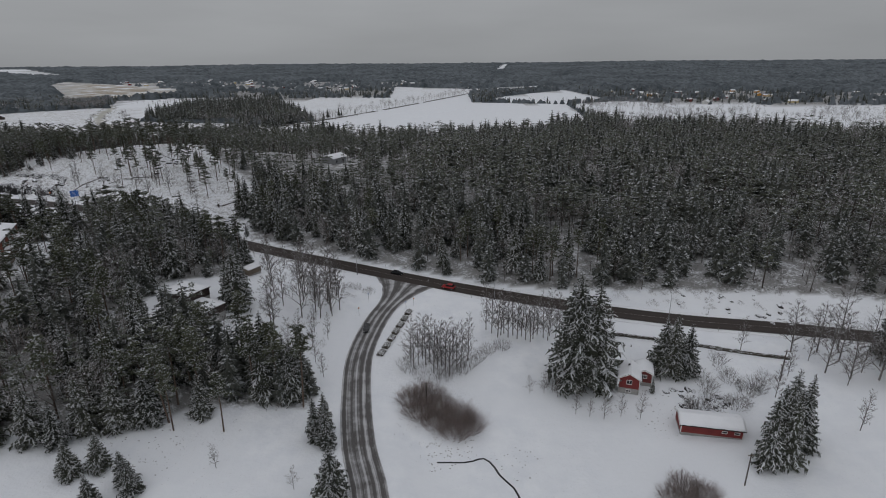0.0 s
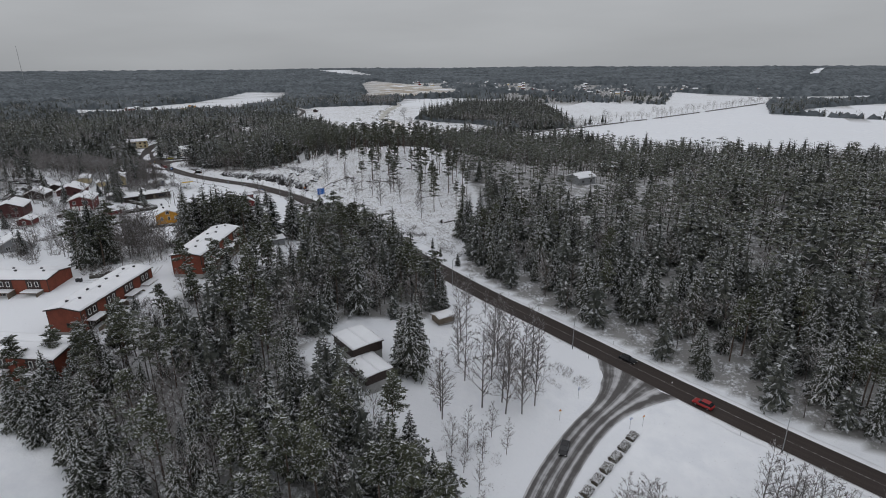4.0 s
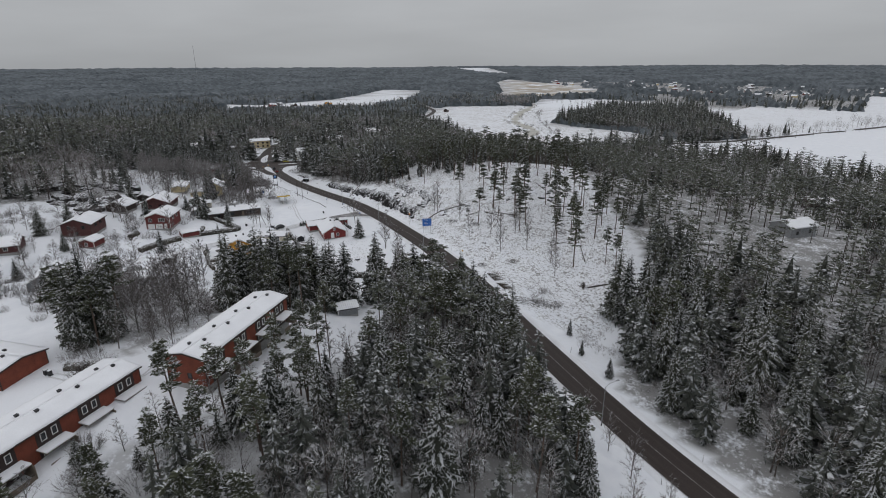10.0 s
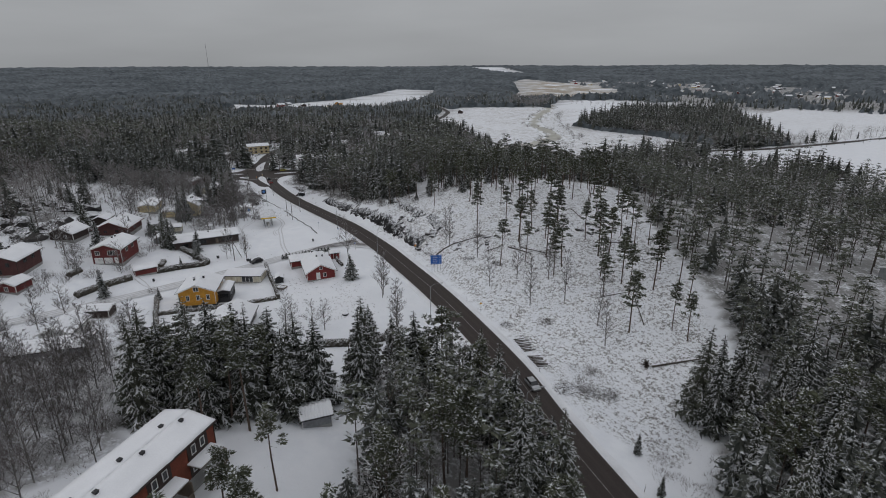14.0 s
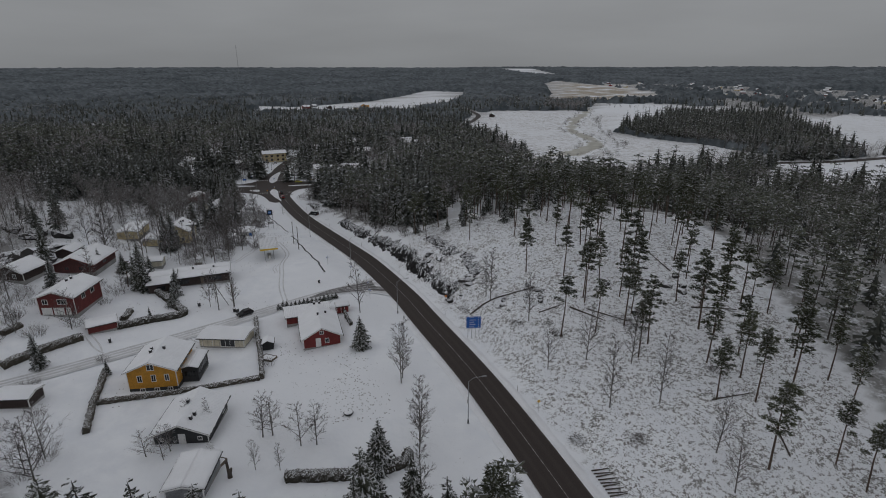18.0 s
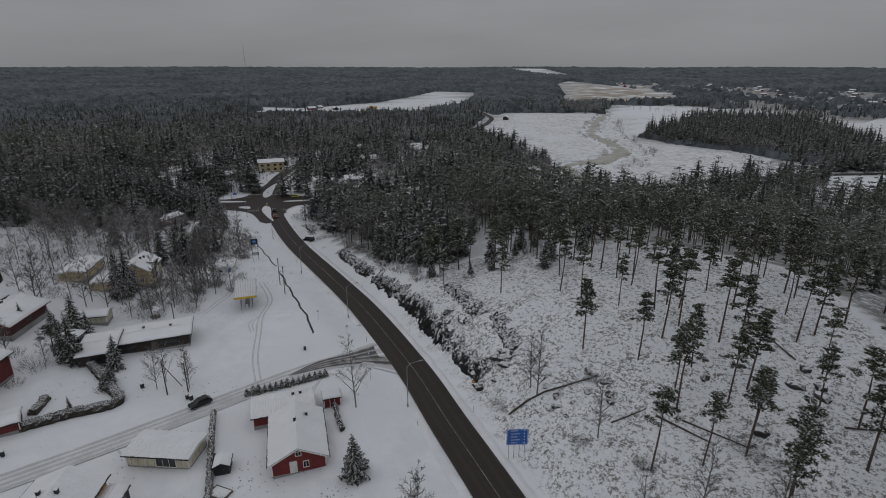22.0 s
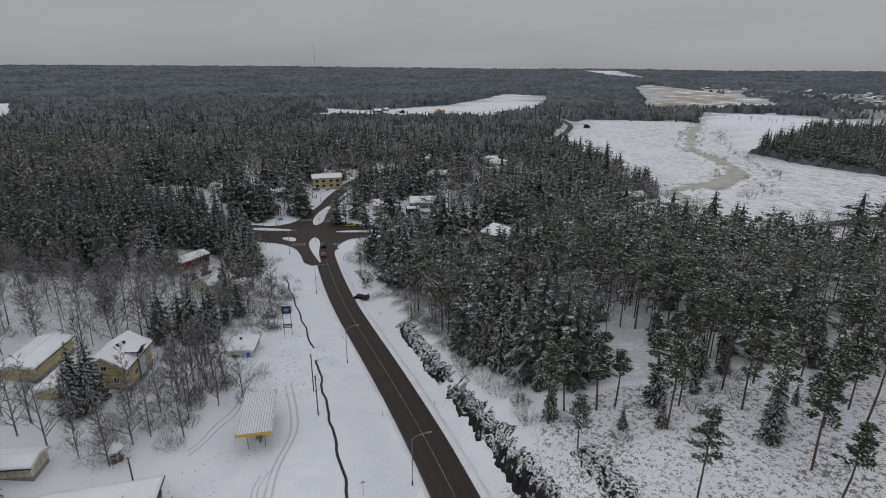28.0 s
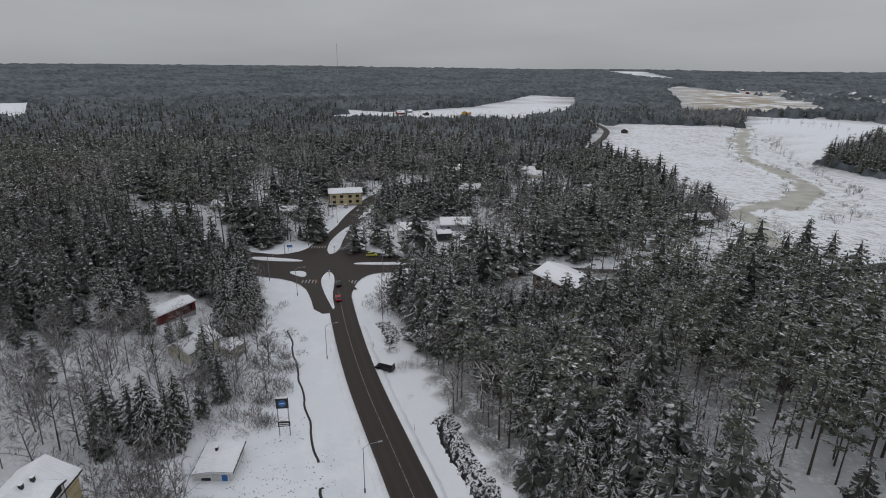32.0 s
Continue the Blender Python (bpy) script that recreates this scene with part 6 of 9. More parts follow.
house("inn_porch", "low glazed porch with snow on its roof", -409.8, 359.2, 66, 6, 3.5, 2.9, 0.3, M_BLACK, M_METAL, [("-y", 0, 1.6, 4.8, 1.3, 5)], (), (), 0.3, 0, 0.25, z=-11, category="porch")
house("dark_outhouse", "dark outhouse beside the white house", -407, 373, 66, 6, 6, 3.4, 0.6, M_BLACK, M_METAL, (), (), [(0, 0)], 0.3, 0, 0.24, z=-11.4, category="outbuilding")
house("corner_bungalow", "brown bungalow with snowy roof behind spruces", -468, 326, 60, 12, 8, 3.0, 1.2, M_BROWN, M_WHITE, [("-y", 0, 1.7, 1.4, 1.1), ("+x", 0, 1.7, 1.4, 1.1)], (), (), 0.6, 0, 0.25)
house("brick_hall", "grey-brown brick hall with broad snowy roof in the wood", -328.5, 364.9, 0, 16.5, 12.6, 5.2, 2.3, M_DULLBRICK, M_METAL, [("-y", u, q, 1.2, 1.0) for u in (-6, -3, 0, 3, 6) for q in (1.5, 3.9)] + [("+x", u, 3.9, 1.2, 1.0) for u in (-3, 1)], (), [(3, 2.0)], 0.5, 0, 0.28, z=-6.0, category="hall")
house("white_shed", "small shed with stepped snowy roofs beside the hall", -352, 361, 0, 5, 5.5, 3.2, 0.5, M_WOOD, M_WHITE, (), (), (), 0.3, 0, 0.25, category="shed")
house("forest_garage", "flat-roofed timber garage with snowy roof in the clearing", -72.7, 138.4, 155, 9.5, 7.5, 2.6, 0.15, M_BROWN, M_BROWN, (), (), (), 0.3, 0, 0.26, z=-2.6, category="garage")
house("forest_store", "flat-roofed store beside the garage under snow", -65.5, 132.5, 155, 8.5, 6.5, 2.4, 0.15, M_BROWN, M_BROWN, (), (), (), 0.3, 0, 0.26, z=-4.6, category="shed")
house("roadside_hut", "small plank hut with a snowy roof near the road", -64, 165.5, 60, 5, 3.6, 2.1, 0.4, M_WOOD, M_WOOD, (), (), (), 0.3, 0, 0.25, category="hut")
house("pump_hut", "dark low hut at the edge of the wood", -42.5, 119.5, 30, 4.5, 3, 1.6, 0.3, M_BLACK, M_METAL, (), (), (), 0.2, 0, 0.2, category="hut")
hx, hy = dirs(80)
house("red_cabin", "small red cabin with white window frames below the road", 44.6 + hx * 3.2, 110.3 + hy * 3.2, 72, 6.4, 4.8, 4.0, 1.4, M_RED, M_WHITE,
      [W1(0, 3.0, 1.1, 1.0), W1(0, 0.6, 1.0, 0.5), ("-y", 1, 3.0, 0.9, 0.9), ("+y", 1, 3.0, 0.9, 0.9)], (), [(0.4, 0.2)], 0.4, 0, 0.22, plinth=1.3, category="cabin")
house("cabin_wing", "dark red side wing of the cabin with snow on its roof", 49.6, 115.5, 72, 5, 3.6, 3.4, 0.8, M_DARKRED, M_WHITE, [W1(0, 2.4, 1.0, 0.8, 2)], (), (), 0.35, 0, 0.22, plinth=0.8, category="annexe")
house("wood_lean_to", "open timber lean-to beside the cabin under snow", 39.8, 117, 72, 5, 3, 2.5, 0.4, M_BLACK, M_METAL, (), (), (), 0.3, 0, 0.22, category="shed")
house("red_shed", "long red shed with white trim and a snowy roof", 57.5, 97.5, -12, 12.5, 5.2, 2.5, 1.1, M_RED, M_WHITE, [("-y", 2.5, 1.5, 0.9, 0.4, 0), ("-y", 5, 1.5, 0.9, 0.4, 0)], (), (), 0.4, 0, 0.25, category="shed")

# ---- hand-set trees ----
def grove(kinds, points, size, label="", group="", vary=0.12, wide=1.0):
    for a, b in points:
        ob = plant(kinds, a, b, size * RNG.uniform(1 - vary, 1 + vary), label, group)
        ob.scale = (ob.scale[0] * wide, ob.scale[1] * wide, ob.scale[2])


def around(x, y, r, n):
    return [(x + r * math.sqrt(RNG.uniform(0, 1)) * math.cos(a), y + r * math.sqrt(RNG.uniform(0, 1)) * math.sin(a)) for a in RNG.uniform(0, 6.283, n)]


# round the cabin
grove(SPRUCES, [(33, 117), (36.5, 115.5), (32.5, 114)], 1.72, "very tall old spruce beside the red cabin", "spruces by the cabin", 0.05, 1.35)
grove(SPRUCES, [(57, 117), (60.5, 116), (58.5, 119.5), (55.5, 119)], 0.85, "bushy spruce behind the red cabin", "spruces by the cabin", 0.1, 1.3)
grove(SPRUCES, [(64, 86), (66.5, 88), (69, 90.5), (71.5, 92.5), (67.5, 86), (72.5, 90), (75, 94)], 0.98, "snowy spruce in a row by the shed", "spruce row by the shed", 0.12, 1.05)
grove(SPRUCES, [(46.5, 132), (50, 110.5)], 0.26, "young snowy spruce in the garden", "young spruces")
grove(BIRCHES, [(13.5, 137), (16, 136), (18, 135), (20.5, 134.5), (22.8, 134), (25, 134.5), (28, 135), (30, 136), (33, 137), (12, 138.5), (15, 135), (17, 137), (19.5, 136), (21.8, 135.6), (24, 133), (26.5, 136.3), (29, 133.8), (31.5, 135)], 1.0, "slim bare aspen in a roadside row", "aspens by the road")
grove(BIRCHES, [(95, 108), (98, 125), (88, 94), (101, 112), (78, 124), (92, 118), (105, 104), (84, 113), (77, 106)], 0.8, "bare birch near the garden wood", "birches by the shed")
grove(BIRCHES, [(93, 113), (97, 110), (99, 117), (103, 109), (107, 114), (96, 121), (102, 122), (109, 120), (112, 108), (90, 122), (106, 103), (113, 114)], 1.1, "tall frosted birch at the edge of the garden wood", "birches by the shed", 0.15, 1.3)
grove(SPRUCES, [(108, 107), (112, 111), (114, 104), (110, 117)], 0.9, "dark spruce at the edge of the garden wood", "spruces by the shed", 0.15, 1.1)
grove(BIRCHES, [(20.5, 111), (24, 111.5), (27, 110), (33, 103), (36, 102), (40, 102.5), (44, 101.5), (30, 104)], 0.46, "young bare fruit tree below the cabin", "young trees below the cabin", 0.2)
grove(BUSHES, [(70.5, 120.5), (63.6, 111.5), (67, 104), (72, 108), (75, 110), (26, 113), (62, 106), (78, 112), (70, 113), (58, 104)], 1.5, "frosted bare shrub in the cabin garden", "garden shrubs")
grove(BIRCHES, [(-8, 119), (-5, 121), (-3, 118), (0, 120), (2, 122), (-6, 124), (1, 117), (4, 121), (-7, 121), (-4, 123), (-1, 121.5), (3, 119), (-9, 122), (6, 124), (-2, 119.5)], 1.0, "bare birch in a meadow clump", "meadow birches")
grove(BUSHES, [(-9, 118), (-2, 122), (4, 119), (6, 122), (9, 125), (0, 116), (12, 128), (16, 130)], 1.4, "frosted bare shrub in the meadow", "meadow shrubs")
# beside the side road and the west wood
grove(SPRUCES, [(-35, 105), (-33.5, 107)], 0.9, "single snowy spruce by the side road", "spruces by the side road", 0.1, 1.2)
grove(SPRUCES, [(-24.5, 90), (-27, 92), (-21, 77), (-26, 95)], 0.62, "bushy spruce at the side road", "spruces by the side road", 0.1, 1.3)
grove(SPRUCES, [(-68, 78), (-58, 77.5), (-56, 75.5), (-64, 80), (-61, 72), (-97.4, 72), (-100, 70.5), (-95, 70), (-103, 73)], 0.5, "snow-laden young spruce on the open snow", "young spruces", 0.15, 1.45)
grove(PINES, [(-46, 92), (-55.7, 91), (-57.5, 93)], 1.05, "tall slanting pine at the meadow edge", "pines at the meadow")
grove(BIRCHES, [(-44, 82.5), (-28.5, 79)], 0.42, "small round bare tree in the snowy garden", "garden trees")
grove(BIRCHES, [(-46.6, 131), (-48, 133), (-36, 140), (-33, 142), (-34, 145), (-38, 143), (-31.5, 146), (-41, 139), (-52, 150), (-40, 152), (-34, 155), (-46, 158), (-56, 160), (-37, 161), (-38, 147), (-43, 149), (-36, 151), (-48, 145), (-44, 155)], 1.25, "tall bare aspen between side road and wood", "aspens by the side road")
grove(BIRCHES, [(-37, 121), (-35, 125), (-33, 119), (-39, 127), (-32, 130), (-41, 124), (-30, 114), (-36, 132)], 0.6, "bare frosted birch by the side road", "birches by the side road")
grove(SPRUCES, [(-62, 141), (-60, 143), (-59, 139.5)], 1.05, "tall dark spruce beside the flat garages", "spruces by the garages")
grove(SPRUCES, [(-97, 194), (-102, 198), (-107, 200.5), (-112.5, 203), (-118, 206), (-124, 208), (-104, 194), (-110, 198)], 1.12, "tall dark spruce beside the main road", "spruces by the main road", 0.12, 1.05)
grove(SPRUCES, [(-70, 174), (-73, 178), (-78, 178), (-82, 182), (-87, 183), (-92, 188), (-67, 171)], 0.72, "slim snowy spruce beside the main road", "spruces by the main road", 0.12, 1.05)
grove(BIRCHES, [(-50, 172), (-56, 176), (-64, 182), (-70, 186), (-45, 170), (-60, 172), (-76, 188)], 0.7, "bare frosted birch by the main road", "birches by the main road")
# between the terraces
grove(PINES, [(-111, 117), (-108, 124), (-110, 131), (-111, 108), (-116, 142), (-120, 150), (-124, 158), (-118, 158), (-113, 150), (-126, 166), (-110, 144)], 0.9, "pine in the snowy garden of a terrace", "pines by the terraces")
grove(PINES, [(-108, 98), (-104, 103), (-110, 88), (-101, 95)], 0.8, "snowy pine in front of a terrace", "pines by the terraces")
grove(BIRCHES, [(-117, 103), (-111, 115), (-115, 97)], 0.7, "bare birch before the brick terrace", "birches by the terraces")
grove(SPRUCES, [(-158, 131), (-161, 132), (-156, 134), (-160, 135), (-163, 129), (-157.5, 128.5)], 1.12, "tall dense spruce in a dark clump", "dark clump of spruces")
grove(SPRUCES, [(-157, 169), (-152, 175), (-158, 166), (-153, 171), (-150, 176), (-146, 173), (-142, 178), (-155, 163), (-149, 179), (-154, 173), (-149, 170), (-145, 180), (-151, 166), (-147, 183), (-159, 162), (-155, 159), (-142, 184), (-147, 167)], 1.06, "dense dark spruce behind the brick terrace", "dark grove by the village", 0.1, 1.3)
grove(SPRUCES, [(-143.7, 196.5), (-134.5, 202), (-141.5, 193)], 1.15, "tall spire-shaped spruce beside the meadow", "spruces by the meadow", 0.05, 1.1)
grove(BIRCHES, [(-139.5, 199.9), (-131.9, 207.8), (-130, 209), (-147.7, 209.2)], 1.0, "slender bare birch beside the meadow", "birches by the meadow", 0.1)
grove(PINES, [(-148, 166), (-152, 165), (-144, 164), (-155, 164), (-141, 170), (-158, 163), (-150, 172), (-146, 176), (-145, 169)], 1.05, "dense pine behind the brick terrace", "dark grove by the village")
grove(BIRCHES, [(-145, 138), (-144, 141), (-148, 143), (-154.5, 149), (-174, 160), (-150, 147), (-158, 153), (-165, 152), (-160, 146), (-170, 148), (-152, 140), (-147, 150), (-178, 152), (-184, 158), (-190, 163), (-182, 148), (-188, 150), (-176, 144), (-168, 140), (-195, 168), (-186, 140), (-192, 146)], 0.8, "bare birch in the thicket behind the terraces", "birches behind the terraces")
grove(BUSHES, around(-152, 127, 5, 3) + around(-165, 150, 14, 10) + around(-190, 150, 12, 8) + around(-122, 118, 5, 4) + around(-143, 128, 5, 3), 1.3, "bare frosted shrub by the terraces", "shrubs by the terraces")
TERRACE_FRONT = [(-127, 101), (-112, 96), (-97, 100), (-99, 120), (-102, 140), (-110, 162), (-117, 160), (-114, 140), (-120, 125)]
spots = [(a, b) for a, b in zip(*scatter(TERRACE_FRONT, 3.7, 311))]
low_spots, high_spots = [p for p in spots if p[1] < 128], [p for p in spots if p[1] >= 128]
for group_spots, size in ((low_spots, 0.62), (high_spots, 1.0)):
    grove(BIRCHES, group_spots[0::4], 0.85 * size, "small frosted birch before the brick terraces", "trees before the terraces", 0.3, 1.2)
    grove(SPRUCES, group_spots[1::4], 0.62 * size, "young snowy spruce before the brick terraces", "trees before the terraces", 0.4, 1.2)
    grove(BUSHES, group_spots[2::4], 1.3, "bare frosted shrub by the terraces", "shrubs by the terraces", 0.3)
    grove(PINES, group_spots[3::8], 0.95 * size, "snowy pine in front of a terrace", "pines by the terraces", 0.2)
grove(SPRUCES, [(-106, 96), (-103, 92), (-109, 91), (-101, 98), (-112, 86), (-105, 86), (-99, 92), (-108, 100)], 0.85, "broad snow-laden spruce before a brick terrace", "spruces before the terraces", 0.2, 1.3)
grove(PINES, [(-112, 95), (-107, 104), (-115, 90), (-103, 103)], 0.95, "snowy pine in front of a terrace", "pines by the terraces", 0.15, 1.2)
grove(PINES, [(-120, 131.5), (-115, 137), (-111, 150)], 0.95, "tall pine between two brick terraces", "pines by the terraces", 0.1, 1.2)
# village gardens
grove(SPRUCES, [(-192.5, 231)], 0.5, "bushy snow-covered garden spruce", "garden spruces", 0.02, 1.6)
grove(BIRCHES, [(-178.8, 199.5), (-171.8, 203), (-170.3, 205.2), (-178, 201)], 0.62, "bare spreading garden tree behind the dark bungalow", "apple trees", 0.1, 1.5)
grove(SPRUCES, [(-158.5, 209.6)], 0.55, "broad snowy spruce at the meadow hedge", "garden spruces", 0.02, 1.5)
grove(BIRCHES, [(-184, 184.8), (-186, 186.5), (-187, 183)], 0.42, "bare spreading apple tree in the snow", "apple trees", 0.1, 1.6)
grove(SPRUCES, [(-85.5, 82.4), (-74, 84), (-71, 88.4), (-61, 92.5), (-89, 85), (-79, 84.5), (-66, 90.5), (-101.4, 88.6), (-110.7, 86.3), (-106, 88), (-96, 86.5), (-52, 96), (-108, 92)], 0.74, "broad snow-laden spruce at the edge of the wood", "broad spruces at the wood edge", 0.15, 1.4)
grove(BIRCHES, [(-174.5, 227.8), (-158.9, 218.8), (-157, 217), (-207.5, 241.5), (-175.8, 229.2)], 1.05, "weeping bare birch by the main road", "birches in the village")
grove(BIRCHES, [(-177, 190), (-171.4, 194.6), (-168.6, 197.4), (-192, 191.5), (-189, 194)], 0.42, "bare spreading apple tree in the snow", "apple trees")
grove(SPRUCES, [(-146, 206), (-149, 202)], 0.72, "snow-hung spruce in a village garden", "garden spruces")
grove(SPRUCES, [(-265, 206), (-266.8, 204.4)], 0.72, "slender dark garden spruce by the bungalow", "garden spruces", 0.08)
grove(SPRUCES, [(-258.2, 212.1)], 0.48, "small dark spruce before the bungalow", "garden spruces", 0.05, 1.3)
grove(PINES, [(-270.3, 203)], 0.55, "dark garden pine beside the bungalow", "garden pines", 0.05, 1.6)
grove(SPRUCES, [(-251.5, 208.7), (-252.6, 210)], 0.26, "bushy dark conifer at the hedge corner", "garden spruces", 0.05, 1.7)
grove(SPRUCES, [(-246.7, 201.7), (-224, 186)], 0.24, "tiny snowy spruce in a garden", "garden spruces")
grove(BIRCHES, [(-244.7, 216.6), (-240.3, 221.7), (-246.5, 219), (-243, 222.5)], 0.85, "bare birch beside the bungalow", "birches in the village")
grove(BUSHES, [(-203, 213), (-251, 208), (-232, 187), (-215, 172), (-262, 195), (-270, 190), (-252, 170), (-258, 168), (-246, 150), (-238, 158), (-228, 150), (-275, 180), (-280, 176), (-240, 132), (-248, 126)], 0.9, "bare frosted garden shrub", "village shrubs")
grove(BIRCHES, [(-236, 150), (-230, 145), (-242, 142), (-255, 142), (-248, 165), (-273, 178), (-277, 170), (-244, 126), (-232, 128), (-205, 128), (-200, 136), (-208, 146), (-196, 128), (-280, 150), (-284, 143)], 0.55, "bare garden tree powdered with frost", "garden trees")
VILLAGE = [(-146, 132), (-165, 133), (-200, 122), (-262, 108), (-300, 125), (-304, 180), (-292, 206), (-262, 206), (-240, 165), (-226, 180), (-200, 172), (-186, 178), (-178, 158), (-150, 152)]


def garden_spots(spacing, seed, poly, gap=2.0):
    """Free spots between houses and lanes."""
    x, y = scatter(poly, spacing, seed)
    ok = clear_of_roads(x, y, 1.5)
    for a, b, r in HOUSES:
        ok &= np.hypot(x - a, y - b) > r + gap
    return list(zip(x[ok], y[ok]))


grove(BIRCHES, garden_spots(10.5, 301, VILLAGE), 0.8, "bare frosted tree between the village gardens", "trees of the village", 0.3, 1.15)
grove(BUSHES, garden_spots(7.5, 302, VILLAGE, 0.6), 1.25, "frosted bare shrub in a village garden", "village shrubs", 0.35)
grove(BIRCHES, garden_spots(5.4, 303, [(-146, 133), (-175, 140), (-200, 150), (-190, 166), (-178, 160), (-160, 152), (-148, 152)]), 0.9, "slender reddish birch in a thicket behind the terraces", "birches behind the terraces", 0.2)
grove(PINES, [(-160, 127), (-155, 131), (-162, 134), (-158, 137), (-165, 131)], 1.0, "dark pine in the clump by the terraces", "dark clump of spruces", 0.15, 1.25)
grove(SPRUCES, [(-238, 176), (-276, 186), (-291, 172), (-252, 150), (-283, 160), (-272, 148), (-296, 188), (-243, 134), (-206, 134), (-286, 200), (-279, 209), (-276, 211), (-281, 205)], 0.55, "dark spruce in a village garden", "garden spruces", 0.25, 1.2)
# between village, kiosk and crossing
grove(SPRUCES, [(-298, 223.5), (-296, 225), (-299.5, 226), (-295.5, 222.5)], 0.85, "broad dark spruce before the pale yellow house", "spruces by the pale house")
grove(SPRUCES, [(-318.5, 248.5), (-321, 253), (-317.5, 251.5)], 1.0, "broad snowy spruce behind the kiosk", "spruces by the kiosk")
grove(SPRUCES, [(-366.5, 274), (-369, 277), (-363, 272), (-371, 273), (-362, 277)], 0.88, "dark spruce near the crossing", "spruces by the crossing")
grove(BIRCHES, [(-287, 226), (-291, 236), (-294, 240), (-298, 240.5), (-300, 244), (-303, 246), (-296, 246), (-289, 241), (-306, 248), (-284, 233), (-281, 238), (-310, 247), (-292, 231), (-300, 250), (-288, 246), (-313, 243), (-283, 222), (-288, 218), (-293, 214), (-300, 212)], 1.05, "bare frosted birch between house and station", "birches by the station")
grove(BUSHES, around(-292, 247, 8, 8) + around(-300, 240, 9, 8) + around(-284, 236, 6, 5) + around(-325, 268, 8, 8) + around(-287, 254, 4, 3) + around(-340, 278, 6, 6), 1.2, "frosted bare shrub by the old station", "shrubs by the station")
grove(BIRCHES, [(-320, 232), (-324, 238), (-318, 240), (-327, 246), (-313, 226), (-322, 226), (-330, 232), (-336, 240), (-331, 252), (-325, 256), (-334, 260), (-296, 216), (-291, 222), (-303, 206), (-308, 202), (-296, 204), (-310, 210), (-322, 212), (-327, 218), (-283, 230), (-286, 240), (-279, 226), (-293, 249), (-299, 248), (-288, 251), (-338, 268), (-345, 272), (-341, 276), (-330, 272), (-350, 276)], 0.98, "tall frosted birch in the wood round the pale house", "birches round the pale house", 0.2, 1.15)
grove(SPRUCES, [(-340, 262), (-372, 279), (-366, 279), (-369, 247.5), (-372, 250), (-361, 272)], 1.0, "broad snowy spruce behind the kiosk", "spruces by the kiosk", 0.15, 1.25)
grove(SPRUCES, [(-446, 300), (-441.5, 302.5), (-445, 306), (-440, 309.5), (-444, 312.5), (-450, 305), (-452, 298), (-474, 387), (-470, 380), (-479, 384)], 0.95, "dark spruce at the crossing corner", "spruces by the crossing", 0.12, 1.2)
grove(SPRUCES, [(-438.6, 320.2)], 0.4, "small round spruce at the crossing corner", "spruces by the crossing", 0.02, 1.4)
grove(SPRUCES, [(-449, 369), (-452, 376), (-450, 381), (-447, 392), (-455, 386), (-456, 372), (-460, 379)], 1.05, "tall dark spruce behind the white inn", "spruces by the inn", 0.12, 1.15)
grove(SPRUCES, [(-366, 333), (-362, 330), (-353.5, 330), (-363, 346), (-358, 338), (-369, 340), (-349, 335), (-374, 345)], 0.95, "dark spruce across from the crossing", "spruces by the crossing", 0.15, 1.15)
grove(SPRUCES, [(-384.6, 277), (-380, 279), (-372, 279), (-376, 282), (-388, 281), (-391, 277)], 1.0, "dark spruce near the crossing", "spruces by the crossing", 0.12, 1.2)
grove(SPRUCES, [(-321, 331), (-318, 333), (-322, 340.5), (-316, 337), (-326, 334), (-330, 338)], 0.62, "young spruce in front of the brick hall", "spruces by the hall", 0.12, 1.1)
grove(BIRCHES, [(-352.5, 315), (-355, 318), (-350, 312), (-358, 316), (-348, 317), (-354, 322), (-361, 320)], 0.8, "bare frosted birch in the crossing corner", "birches by the crossing", 0.2)
grove(SPRUCES, [(-340, 322), (-337, 319), (-333, 322), (-345, 326), (-341, 330), (-336, 328)], 0.55, "young spruce in the crossing corner wood", "spruces by the crossing")
grove(BROADS, [(-333, 232), (-343, 237), (-350, 227), (-329, 240), (-346, 221), (-338, 227), (-356, 236), (-361, 226), (-336, 244), (-352, 246), (-341, 251), (-364, 238), (-348, 258), (-358, 252), (-326, 233), (-331, 218), (-340, 212), (-326, 258), (-332, 266), (-353, 216), (-368, 214)], 0.95, "broad frosted tree on the slope behind the pale house", "frosted trees behind the pale house", 0.15)
# felled slope
grove(SPRUCES, [(-262, 296), (-257, 295.5), (-252, 296), (-266, 299), (-259, 300), (-254, 301), (-248, 300), (-271, 301), (-264, 304), (-276, 304), (-250, 306), (-283, 306)], 0.95, "dense spruce at the edge of the wood above the road", "spruces above the road", 0.2, 1.2)
grove(BIRCHES, [(-268, 296), (-273, 298), (-279, 300.5), (-246, 296), (-286, 303), (-260, 292.5), (-292, 305), (-298, 306)], 0.85, "bare frosted birch at the wood edge above the road", "birches above the road", 0.25)
grove(BUSHES, [(-256, 290), (-251, 289), (-265, 292.5), (-270, 294), (-277, 296.5), (-284, 299), (-245, 289), (-240, 286), (-290, 300.5), (-262, 290.5)], 1.3, "frosted bare shrub above the road cutting", "shrubs above the road", 0.3)
EDGE = [(-249, 293), (-238, 309), (-226, 329), (-213, 334), (-200, 318), (-205, 305), (-214, 299), (-221, 291), (-230, 283)]
spots = [(a, b) for a, b in zip(*scatter(EDGE, 5.0, 321))]
grove(PINES, spots[0::6], 0.8, "broad-crowned pine at the top of the felled slope", "pines on the felled slope", 0.2, 1.3)
